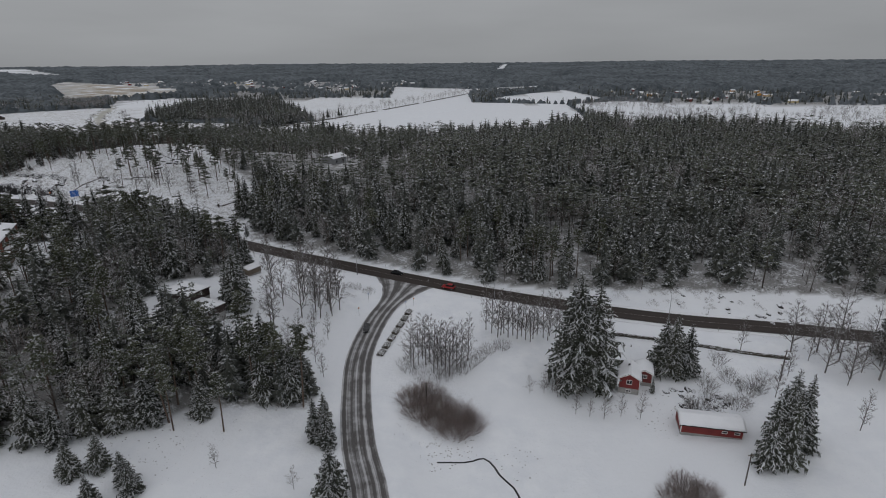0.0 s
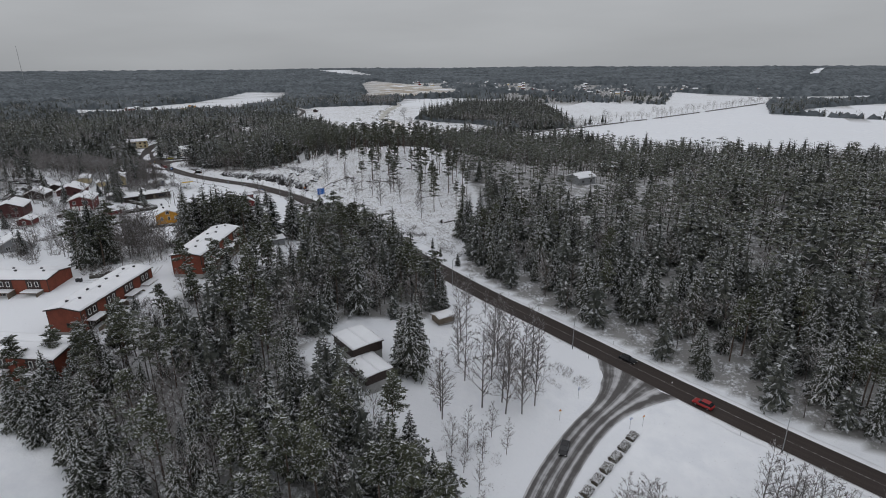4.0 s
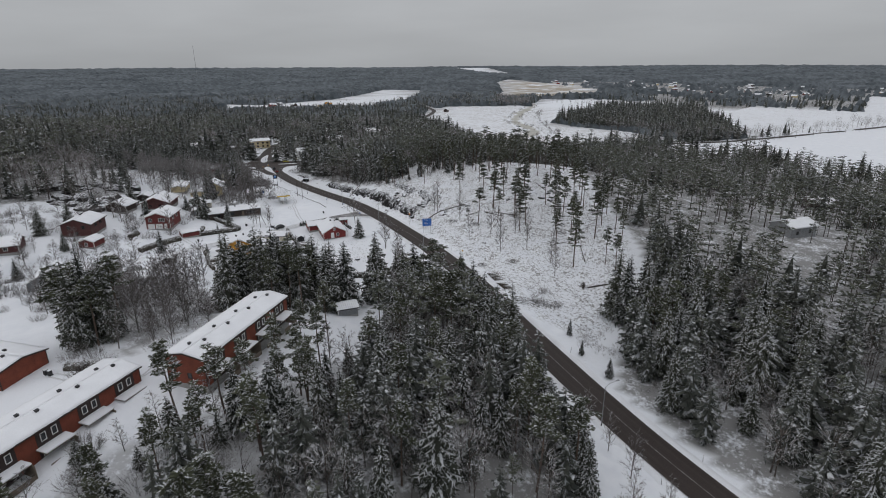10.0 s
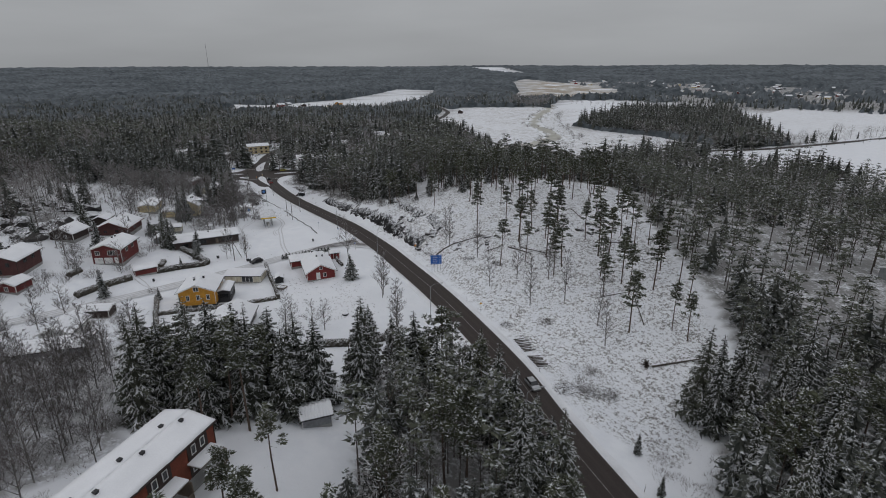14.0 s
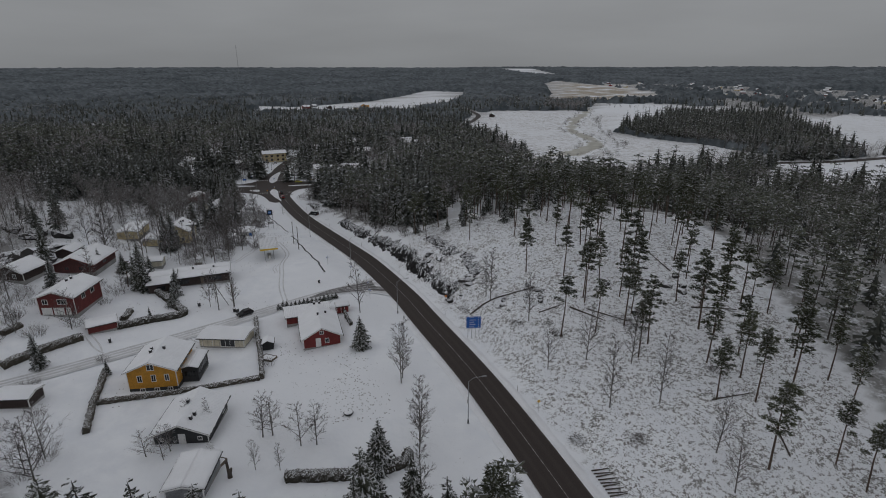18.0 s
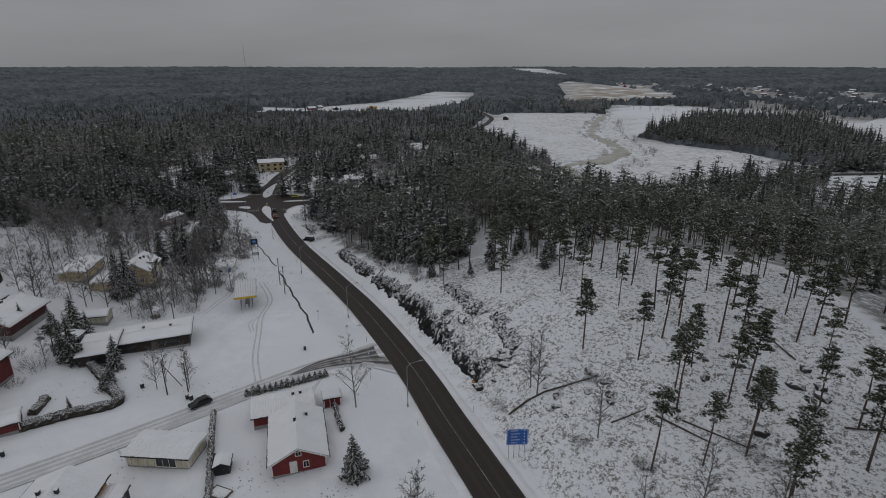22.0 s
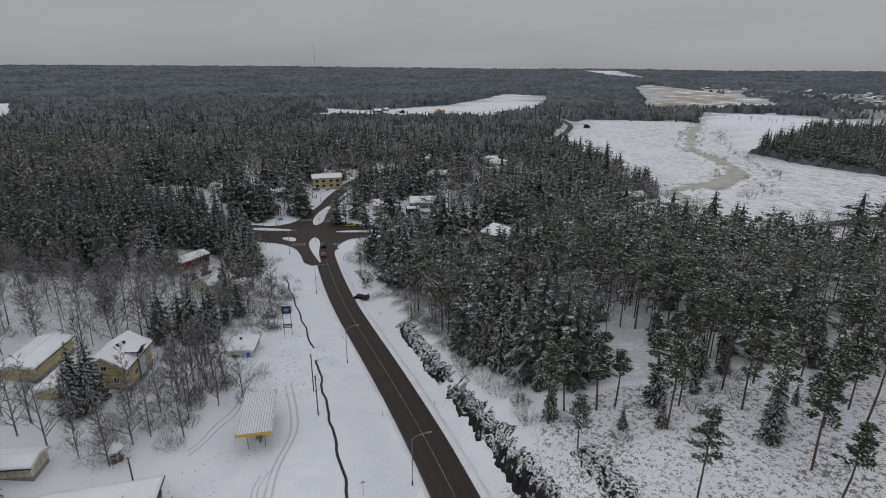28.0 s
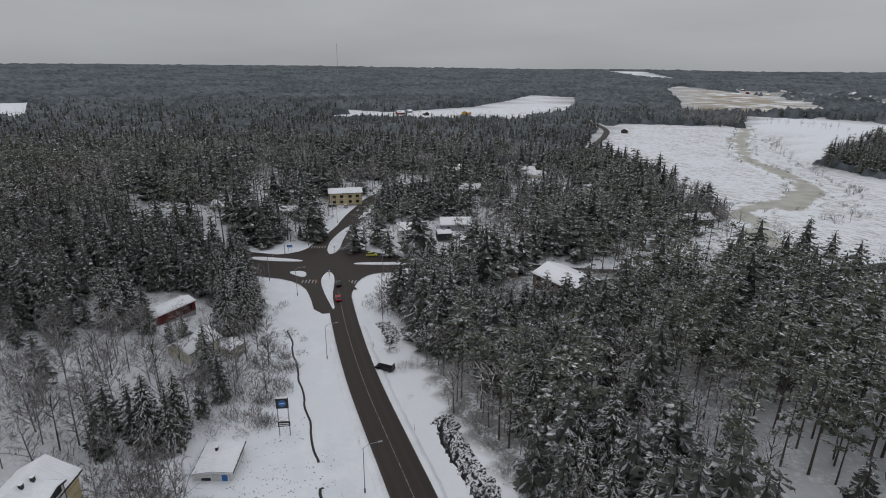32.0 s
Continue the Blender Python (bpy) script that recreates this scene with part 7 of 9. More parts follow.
grove(SPRUCES, spots[1::3], 0.4, "small dark spruce on the felled slope", "young spruces", 0.5, 1.1)
grove(BUSHES, spots[2::6], 1.0, "bare frosted shrub on the felled slope", "shrubs on the slope", 0.3)
grove(BIRCHES, [(-139.4, 249.2), (-121, 251.4), (-155, 251.6), (-182.5, 264.9), (-184.5, 265.5), (-168, 262), (-150, 258), (-133, 256), (-142, 262), (-116, 246)], 1.02, "tall thin bare aspen on the felled slope", "aspens on the slope")
grove(SPRUCES, [(-92, 236), (-88, 234), (-90, 240), (-85, 240), (-80, 243), (-83, 236), (-87, 244)], 1.1, "dense spruce at the corner of the felled slope", "spruces by the felled slope")
grove(SPRUCES, [(-96, 219), (-89, 212), (-80, 208), (-62, 206)], 0.3, "small round snowy spruce at the verge", "young spruces")


# ---- thickets and undergrowth ----
def low_bush(rng, r, h, n, width):
    return reslot(bush_stems(rng, r, h, n, width), 3)


def frosted_bush(rng, r, h, n, width):
    g = Geo()
    for _ in range(n):
        a, s = rng.uniform(0, 6.283), math.sqrt(rng.uniform(0, 1))
        b = np.array((s * r * math.cos(a), s * r * math.sin(a), h * (1 - s * s * 0.6) * rng.uniform(0.05, 0.75)))
        e = np.array((math.cos(a) * 0.5 * s, math.sin(a) * 0.5 * s, 0.8)) + rng.normal(0, 0.3, 3)
        e = e / np.linalg.norm(e) * h * rng.uniform(0.2, 0.45)
        w = np.cross(e, rng.normal(0, 1, 3))
        w = w / (np.linalg.norm(w) + 1e-9) * width
        g.tri(tuple(b - w), tuple(b + w), tuple(b + e))
    return reslot(g.arrays(), 3)


FROST_MODELS = [frosted_bush(RNG, 1.6, 2.2, 60, 0.04), frosted_bush(RNG, 1.2, 1.7, 48, 0.04), frosted_bush(RNG, 2.0, 3.2, 76, 0.045)]
BUSH_MODELS = [low_bush(RNG, 1.3, 1.9, 14, 0.03), low_bush(RNG, 1.0, 1.4, 12, 0.03), low_bush(RNG, 1.7, 2.6, 16, 0.035)]


def thicket(name, x, y, scale, label, seed, models=None, mats=None):
    models = models or BUSH_MODELS
    return forest(name, np.array(x), np.array(y), models, [1] * len(models), [scale] * len(models), mats or WOOD_MATS, label, seed)


def undergrowth():
    rng = np.random.default_rng(51)
    x, y = scatter(WOOD_NORTH, 3.4, 52)
    d = near_line(MAIN[::2], x, y)[0]
    m = (d > 8.5) & (d < 34) & (x < 150) & (rng.uniform(0, 1, len(x)) < np.where(d < 18, 0.75, 0.5))
    thicket("roadside_undergrowth", x[m], y[m], 1.0, "frosted bare undergrowth at the wood edge", 53)
    x, y = scatter(WOOD_WEST, 3.6, 54)
    m = rng.uniform(0, 1, len(x)) < 0.6
    thicket("west_undergrowth", x[m], y[m], 0.8, "frosted undergrowth among the spruces", 55)
    x, y = scatter(WOOD_SOUTHWEST, 3.8, 56)
    m = (np.hypot(x + 335, y - 245) < 85) & (rng.uniform(0, 1, len(x)) < 0.8)
    thicket("village_undergrowth", x[m], y[m], 1.1, "frosted bushes of the mixed wood", 57)
    for k, (a, b, r, n, s) in enumerate(((-333, 270, 9, 44, 1.1), (-343, 279, 7, 30, 1.0), (-304, 243, 9, 40, 1.1), (-292, 234, 8, 34, 1.1), (-284, 226, 6, 20, 1.0), (-322, 262, 7, 26, 1.0), (-296, 252, 6, 18, 0.8), (-312, 236, 9, 34, 1.1), (-175, 150, 14, 46, 0.9), (-150, 142, 8, 22, 0.9), (-190, 155, 10, 28, 0.9), (-308, 212, 10, 34, 1.0), (-352, 283, 6, 16, 0.9), (-318, 301, 8, 24, 0.9), (-270, 300, 8, 20, 0.8), (-240, 291, 8, 24, 0.8), (-112, 234, 6, 14, 0.8), (-88, 222, 7, 18, 0.8), (-4, 120, 8, 24, 1.0), (68, 110, 8, 18, 1.0), (62, 104, 6, 10, 0.9), (-36, 122, 7, 16, 0.9), (-28, 158, 6, 10, 0.8), (-376, 284, 8, 20, 0.9), (-362, 318, 8, 26, 1.0), (92, 148, 14, 60, 0.7), (76, 152, 8, 26, 0.7), (60, 155, 8, 20, 0.7), (112, 143, 8, 24, 0.7))):
        pts = np.array(around(a, b, r, n))
        ok = clear_of_roads(pts[:, 0], pts[:, 1], 2.5)
        thicket("frosted_thicket", pts[ok, 0], pts[ok, 1], s, "thicket of frosted bare bushes in the snow", 200 + k, FROST_MODELS)
    for k, area in enumerate(([(-520, 400), (-500, 330), (-445, 298), (-432, 322), (-470, 352), (-490, 392)], [(-430, 345), (-400, 345), (-372, 372), (-335, 345), (-300, 385), (-350, 430), (-470, 440), (-490, 405), (-465, 372)], [(-372, 318), (-380, 335), (-350, 360), (-320, 345), (-330, 310)])):
        pts = np.array(garden_spots(4.0, 331 + k, area, 0.5))
        thicket("crossing_undergrowth", pts[:, 0], pts[:, 1], 1.1, "frosted undergrowth in the woods round the crossing", 231 + k, FROST_MODELS)
    hill = [(-300, 150), (-300, 205), (-335, 215), (-350, 160)]
    x, y = scatter(hill, 5.0, 58)
    thicket("rocky_hill_bushes", x, y, 0.9, "bare bushes on the snowy rocks", 59)


undergrowth()
TUFTS = [low_bush(RNG, 0.5, 0.35, 7, 0.04), low_bush(RNG, 0.35, 0.5, 5, 0.035), low_bush(RNG, 0.8, 0.3, 9, 0.05)]
M_HEATH = plain("dead_heather_stems", (0.075, 0.065, 0.055), 0.95, 0, 2.0, 0.4)


def slope_tufts():
    rng = np.random.default_rng(61)
    x, y = scatter(CLEARING, 1.75, 62)
    m = (wavy(x, y, 7, 2.2) + rng.normal(0, 0.5, len(x)) > 0.1) & (near_line(MAIN[::2], x, y)[0] > 9.5)
    thicket("heather_on_felled_slope", x[m], y[m], 1.0, "dark heather and twigs sticking out of thin snow", 63, TUFTS, [M_HEATH, M_HEATH, M_HEATH, M_HEATH])
    spots = [(-287.5, 254, 7), (-294, 268, 6), (-284, 262, 5), (-305, 262, 5), (-200, 222, 8), (-185, 222, 9), (-194, 216, 7), (0, 100, 8), (-6, 96, 6), (-62, 85, 10), (-50, 93, 7), (60, 104, 7), (-318, 268, 8)]
    px_, py_ = [], []
    for a, b, r in spots:
        for q in around(a, b, r, 34):
            px_.append(q[0]), py_.append(q[1])
    thicket("weeds_in_snow", px_, py_, 0.6, "dry weeds sticking out of the snow", 64, TUFTS, [M_HEATH] * 4)


slope_tufts()


def willow(points, r, h, n, label):
    """A dense round willow clump."""
    for a, b in points:
        root = tagged(new("willow_clump"), label, "bush")
        root.matrix_basis = pose(a, b, at(a, b), 0, 0, RNG.uniform(0, 360))
        part("crown", mesh_of("crown", bush_stems(RNG, r, h, n, 0.022), [M_REDTWIG]), None, root)


willow([(-7.5, 106), (-4, 108), (-6, 102), (-1, 104), (-2, 99), (3, 101), (2, 96.5), (5, 98.5)], 3.7, 4.2, 430, "dense reddish willow clump in the meadow")
willow([(45, 81), (48, 79), (42, 78), (46, 76)], 3.0, 3.0, 330, "dense grey-brown willow clump in the meadow")


# ---- rocks ----
def rock_mesh(seed, flat):
    rng = np.random.default_rng(seed)
    bm = bmesh.new()
    bmesh.ops.create_icosphere(bm, subdivisions=2, radius=1.0)
    off = rng.uniform(0, 50)
    for v in bm.verts:
        c = v.co
        k = 1 + 0.5 * noise.noise(c * 1.6 + Vector((off, 0, 0))) + 0.3 * noise.noise(c * 3.7 + Vector((0, off, 0)))
        v.co = Vector((c.x * k, c.y * k, c.z * k * flat))
    me = bpy.data.meshes.new("rock")
    bm.to_mesh(me)
    bm.free()
    me.materials.append(M_ROCK)
    return me


ROCKS = [rock_mesh(70 + k, f) for k, f in enumerate((0.7, 0.85, 0.6, 1.0, 0.75))]


def rock(x, y, sx, sy, sz, label, group, sink=0.3):
    ob = new("rock", ROCKS[int(RNG.integers(len(ROCKS)))])
    ob.matrix_basis = pose(x, y, at(x, y) + sz * (0.7 - sink) - 0.2, RNG.uniform(-15, 15), RNG.uniform(-15, 15), RNG.uniform(0, 360)) @ Matrix.Diagonal((sx, sy, sz, 1))
    return tagged(ob, label, "rock", group)


def rock_face(points, tall, label):
    """The blasted rock of the cutting: a broken wall with ledges that carry snow."""
    line = strip_line([(a, b, 0) for a, b in points], 0.7)
    rng = np.random.default_rng(len(line))
    d = np.gradient(line[:, :2], axis=0)
    d /= np.linalg.norm(d, axis=1)[:, None]
    nor = np.stack([d[:, 1], -d[:, 0]], 1)
    n, prof = len(line), ((-0.4, -0.3), (0.0, 0.3), (0.25, 0.8), (0.7, 0.9), (0.95, 1.35), (1.5, 1.4), (1.75, 1.7), (2.4, 1.4), (3.2, 0.5), (4.2, -0.4))
    k = np.arange(n)
    swell = np.clip(0.45 + 0.75 * np.sin(k * 0.19 + 1) * np.sin(k * 0.071) + 0.25 * np.sin(k * 0.53), 0.0, 1.2) * np.clip(np.minimum(k, n - 1 - k) / 6, 0, 1)
    block = np.repeat(rng.normal(0, 1, n // 3 + 1), 3)[:n]
    v = np.zeros((n, len(prof), 3))
    for j, (u, q) in enumerate(prof):
        step = np.repeat(rng.normal(0, 1, n // 2 + 1), 2)[:n]
        o = u + 0.28 * block + 0.2 * step + rng.normal(0, 0.08, n)
        v[:, j, 0] = line[:, 0] + nor[:, 0] * o + rng.normal(0, 0.15, n)
        v[:, j, 1] = line[:, 1] + nor[:, 1] * o + rng.normal(0, 0.15, n)
        v[:, j, 2] = q * tall * (0.25 + 0.7 * swell) + (0.16 * step + rng.normal(0, 0.08, n)) * (0 < j < len(prof) - 1)
    z = height(v[:, :, 0].ravel(), v[:, :, 1].ravel()).reshape(n, -1)
    v[:, :, 2] += z
    i = np.arange(n * len(prof)).reshape(n, -1)
    q = np.stack([i[:-1, :-1], i[1:, :-1], i[1:, 1:], i[:-1, 1:]], -1).reshape(-1, 4)
    t = np.concatenate([q[:, [0, 1, 2]], q[:, [0, 2, 3]]])
    tagged(new("rock_face", mesh_from("rock_face", v.reshape(-1, 3), t, [M_CUT])), label, "rock face", kind="structure")


M_CUT = snowed("blasted_rock", (0.016, 0.016, 0.017), (0.05, 0.047, 0.046), 0.6, 0.92, 2.2, 0.6)
rock_face([(-197, 263.8), (-206, 267.2), (-214.5, 270.2), (-223, 273), (-231.5, 276.2), (-243, 280), (-254, 283.6), (-264, 286.4)], 0.85, "dark blasted rock face beside the road, ledges capped with snow")
rock_face([(-268, 287.6), (-276, 289.8), (-284, 292), (-292, 294), (-301, 296.6)], 1.0, "low dark rock edge beside the road under snow")
rock_face([(-210, 277), (-216, 279.5), (-222, 281.5), (-229, 284)], 0.8, "dark rock ledge on the felled slope")
rock_face([(-196, 272), (-202, 275.5), (-207, 279.5)], 0.7, "snow-capped rock ledge on the felled slope")
rock_face([(-337, 306), (-343, 308.2), (-350, 310)], 0.9, "dark rock edge near the crossing")
for a, b, _ in strip_line([(-200, 266, 0), (-223, 274.5, 0), (-246, 282, 0), (-270, 289, 0), (-300, 297, 0)], 2.2):
    s = RNG.uniform(0.35, 0.9)
    rock(a + RNG.normal(0, 0.9), b + RNG.normal(0, 0.8) + 0.8, s * 1.3, s, s * RNG.uniform(0.7, 1.1), "dark broken rock of the road cutting, capped with snow", "rocks of the road cutting")
for a, b, r, n, s in ((-195, 268, 5, 12, 1.0), (-215, 277, 5, 12, 1.0), (-176, 268, 8, 10, 0.7), (95, 147, 12, 26, 0.6), (78, 150, 8, 8, 0.5), (60, 106, 6, 16, 0.8), (56, 108, 4, 8, 0.7), (-150, 285, 14, 14, 0.8)):
    for p in around(a, b, r, n):
        k = s * RNG.uniform(0.5, 1.3)
        rock(p[0], p[1], k * 1.4, k, k * 0.7, "snow-capped boulder on the slope", "boulders on the slopes")
for p in around(-312, 180, 22, 26) + around(-300, 172, 10, 8):
    k = RNG.uniform(1.5, 3.6)
    rock(p[0], p[1], k * 1.4, k, k * 0.8, "large snow-covered rock outcrop above the village", "rock outcrops", 0.45)


# ---- logs and brush on the felled slope ----
def log(x0, y0, x1, y1, r, label):
    bm = bmesh.new()
    n = 5
    for k in range(n):
        p = [(x0 + (x1 - x0) * s, y0 + (y1 - y0) * s) for s in (k / n, (k + 1) / n)]
        cyl(bm, (*p[0], at(*p[0]) + r + 0.05), (*p[1], at(*p[1]) + r + 0.05), r * (1 - 0.1 * k), r * (0.9 - 0.1 * k), 7)
    tagged(part("fallen_log", bm, M_BARK, None), label, "log", "fallen logs")


for c in ((-185, 260, -176, 274.5, 0.2), (-163, 271.5, -154, 271.3, 0.2), (-159.3, 273, -149, 273.6, 0.16), (-78, 222, -62, 214, 0.2), (-76, 224, -66, 220, 0.15), (-168, 266, -165, 272, 0.14),
          (-140, 285, -132, 290, 0.16), (-150, 296, -158, 301, 0.15), (-112, 258, -118, 266, 0.14), (-126, 262, -121, 268, 0.13)):
    log(*c, "bare fallen trunk lying on the snow")


def brush(x, y, r, label="heap of cut branches half covered with snow"):
    g = Geo()
    for _ in range(130):
        a, s = RNG.uniform(0, 6.283), math.sqrt(RNG.uniform(0, 1)) * r
        p = np.array((s * math.cos(a), s * math.sin(a), RNG.uniform(0, 0.5) * (1.3 - s / r)))
        d = RNG.normal(0, 1, 3) * (1, 1, 0.25)
        d = d / np.linalg.norm(d) * r * RNG.uniform(0.3, 0.8)
        g.twig(p, p + d + (0, 0, 0.15), 0.035)
    root = tagged(new("brush_heap"), label, "brush", "brush heaps")
    root.matrix_basis = pose(x, y, at(x, y), 0, 0, 0)
    part("branchwork", mesh_of("branchwork", g.arrays(), [M_TWIG]), None, root)


for p in ((-188, 261.5, 2.2), (-176, 274, 2.0), (-112, 229, 3.0), (-115, 226, 2.4), (-108, 232, 2.4), (-150, 274, 2.6), (-146, 273, 2.2), (-132, 246, 1.8), (-170, 260, 1.6), (-160, 262, 1.6), (-128, 270, 2.0), (-140, 240, 1.6), (-337, 308, 2.6), (-341, 310, 2.6), (-345, 311, 2.2), (-333, 306, 2.2)):
    brush(*p)


# ---- hedges ----
def hedge(points, w, h, label, material=None):
    """A clipped hedge with a lumpy skin."""
    line = strip_line([(a, b, 0) for a, b in points], 0.55)
    d = np.gradient(line[:, :2], axis=0)
    d /= np.linalg.norm(d, axis=1)[:, None]
    nor = np.stack([-d[:, 1], d[:, 0]], 1)
    z = height(line[:, 0], line[:, 1])
    prof = [(-0.5, -0.2), (-0.55, 0.35), (-0.5, 0.75), (-0.3, 1.0), (0, 1.05), (0.3, 1.0), (0.5, 0.75), (0.55, 0.35), (0.5, -0.2)]
    n, k = len(line), len(prof)
    v = np.zeros((n, k, 3))
    for j, (u, q) in enumerate(prof):
        off = u * w + RNG.normal(0, 0.10, n) * (q > 0)
        v[:, j, 0] = line[:, 0] + nor[:, 0] * off + RNG.normal(0, 0.08, n)
        v[:, j, 1] = line[:, 1] + nor[:, 1] * off + RNG.normal(0, 0.08, n)
        v[:, j, 2] = z + q * h + RNG.normal(0, 0.10, n) * (q > 0)
    i = np.arange(n * k).reshape(n, k)
    q = np.stack([i[:-1, :-1], i[1:, :-1], i[1:, 1:], i[:-1, 1:]], -1).reshape(-1, 4)
    caps = [list(i[0][::-1]), list(i[-1])]
    me = bpy.data.meshes.new("hedge")
    me.from_pydata(v.reshape(-1, 3).tolist(), [], [list(map(int, f)) for f in q] + [list(map(int, f)) for f in caps])
    me.materials.append(material or M_HEDGE)
    g = Geo()
    for _ in range(int(n * 9)):
        a = int(RNG.integers(n))
        u, q_ = prof[1 + int(RNG.integers(k - 2))]
        p = np.array((line[a, 0] + nor[a, 0] * u * w, line[a, 1] + nor[a, 1] * u * w, z[a] + q_ * h))
        e = np.array((nor[a, 0] * u, nor[a, 1] * u, 0.35)) + RNG.normal(0, 0.4, 3)
        g.twig(p, p + e / np.linalg.norm(e) * RNG.uniform(0.15, 0.4), 0.04)
    ob = tagged(new("hedge", me), label, "hedge", "garden hedges")
    part("skin", mesh_of("skin", g.arrays(), [material or M_HEDGE]), None, ob)


hedge([(-242.5, 170), (-244, 176), (-245.5, 186)], 1.8, 1.5, "broad clipped hedge along the lane, dusted with snow")
hedge([(-246.5, 193.5), (-246, 201), (-244.5, 209), (-250, 209.5), (-262.5, 208.5)], 1.8, 1.5, "broad clipped hedge round a garden corner")
hedge([(-202, 177.5), (-207, 179), (-212.4, 180.8), (-219, 183.5), (-226, 186)], 1.0, 1.1, "narrow garden hedge dusted with snow")
hedge([(-212.2, 181.5), (-207.4, 191.2), (-203.3, 199.6), (-198.5, 208.6)], 0.9, 0.9, "low hedge between two gardens")
hedge([(-198.3, 209), (-207, 213), (-217, 217.2), (-227.5, 221.8)], 0.8, 1.2, "straight narrow hedge between gardens")
hedge([(-166, 197), (-162, 202), (-158.5, 207), (-156.5, 213.5), (-158, 215)], 1.6, 1.5, "dark snowy hedge at the meadow edge")
hedge([(-203.5, 235.8), (-208, 237.5), (-213, 240)], 0.7, 0.9, "low hedge behind the red house")
hedge([(-256, 172), (-259, 176)], 1.5, 1.2, "clipped evergreen shrub in a front garden")
hedge([(-250, 196), (-254, 199)], 1.4, 1.2, "rounded clipped shrub on a lawn")
hedge([(-150, 124), (-146, 127), (-142, 128.5), (-139, 128)], 1.6, 1.2, "curved hedge at the end of the terraces")
hedge([(47, 134), (55, 131.5), (63.5, 128.5), (76, 123.5), (88, 119)], 0.45, 0.7, "long low hedge along the cabin garden")
for k in range(7):
    a, b = -17.3 + k * 1.0, 124 + k * 3.6
    hedge([(a, b), (a + 0.45, b + 1.3), (a + 0.7, b + 2.4)], 1.6, 0.7, "low planted shrub bed on the verge")
for k in range(15):
    s = k / 14
    ob = plant(SPRUCES, -229 + 5 * s, 229.3 + 15.5 * s, 0.11 + 0.03 * RNG.uniform(), "small clipped conifer in a row behind the red house", "row of small conifers")
    ob.scale = (ob.scale[0] * 1.9, ob.scale[1] * 1.9, ob.scale[2])
for k in range(6):
    plant(SPRUCES, 43 + k * 1.6, 131.5 - k * 0.5, 0.06, "tiny clipped conifer in the cabin garden", "cabin garden conifers")


# ---- cut wood at the roadside ----
for k in range(9):
    s = k * 0.75
    a, b = -134.6 + s * 0.82, 235.2 - s * 0.45
    log(a, b, a + 1.9 + 0.3 * math.sin(k * 2.1), b + 2.4, 0.13, "short sawn log lying at the roadside in snow")
for k in range(8):
    s = k * 0.7
    a, b = -127.8 + s * 0.82, 231.2 - s * 0.42
    log(a, b, a + 2.0 + 0.3 * math.sin(k * 1.7), b + 2.2, 0.14, "short sawn log lying at the roadside in snow")
log(-104.5, 245.6, -94.5, 256.8, 0.22, "uprooted trunk lying on the snow")


def root_plate(x, y):
    g = Geo()
    for k in range(90):
        d = RNG.normal(0, 1, 3) * (0.35, 1, 1)
        d /= np.linalg.norm(d)
        g.twig((0, 0, 0.7), d * RNG.uniform(0.7, 1.5) + (0, 0, 0.8), 0.14)
    root = tagged(new("root_plate"), "dark upturned root plate of a fallen tree", "root plate")
    root.matrix_basis = pose(x, y, at(x, y), 0, 0, 48)
    part("root", mesh_of("root", g.arrays(), [M_BARK]), None, root)


root_plate(-105.6, 245)


# ---- yard things ----
def tracks(points, w, label):
    line = strip_line([(a, b, 0) for a, b in points], 0.8)
    line[:, 2] = height(line[:, 0], line[:, 1])
    ribbon("tyre_track", line, w, M_DRIVE, 0.03, label, "tyre track", drape=True)


for k in range(2):
    o = k * 1.3
    tracks([(-276.6 + o, 237.5), (-278.5 + o, 240.5), (-281.5 + o, 243.4 + o * 0.4), (-285 + o, 248 + o * 0.4), (-291 + o, 252)], 0.35, "curved wheel track in the station yard")
    tracks([(-229 - o * 0.4, 231.5 + o), (-241, 236 + o), (-252, 242 + o), (-262, 247.5 + o), (-272, 255 + o), (-288, 260 + o)], 0.4, "pair of wheel tracks across the snowy yard")
    tracks([(-262.5, 246 + o), (-259.5, 243.5 + o * 0.8), (-255, 242 + o * 0.6)], 0.3, "short curved wheel track in the snow")
    tracks([(-217 - o, 236), (-224 - o * 0.5, 243.5 + o * 0.5), (-230.5, 244 + o)], 0.35, "wheel track into the drive of the red house")
    tracks([(-233.5, 206 + o), (-228, 205.5 + o), (-222.5, 207.5 + o)], 0.4, "wheel track into the carport")
    tracks([(-236 - o, 188), (-240 - o, 187 + o), (-247, 186.5 + o)], 0.4, "wheel track into a garden drive")
    tracks([(-150, 121 + o), (-146, 122.5 + o), (-140, 125 + o), (-136, 131 + o), (-140, 137 + o)], 0.4, "wheel track on the snowy yard of the terraces")
M_TROD_SHADE = plain("trodden_snow_shade", (0.36, 0.355, 0.35), 0.9, 0, 3.0, 0.3)


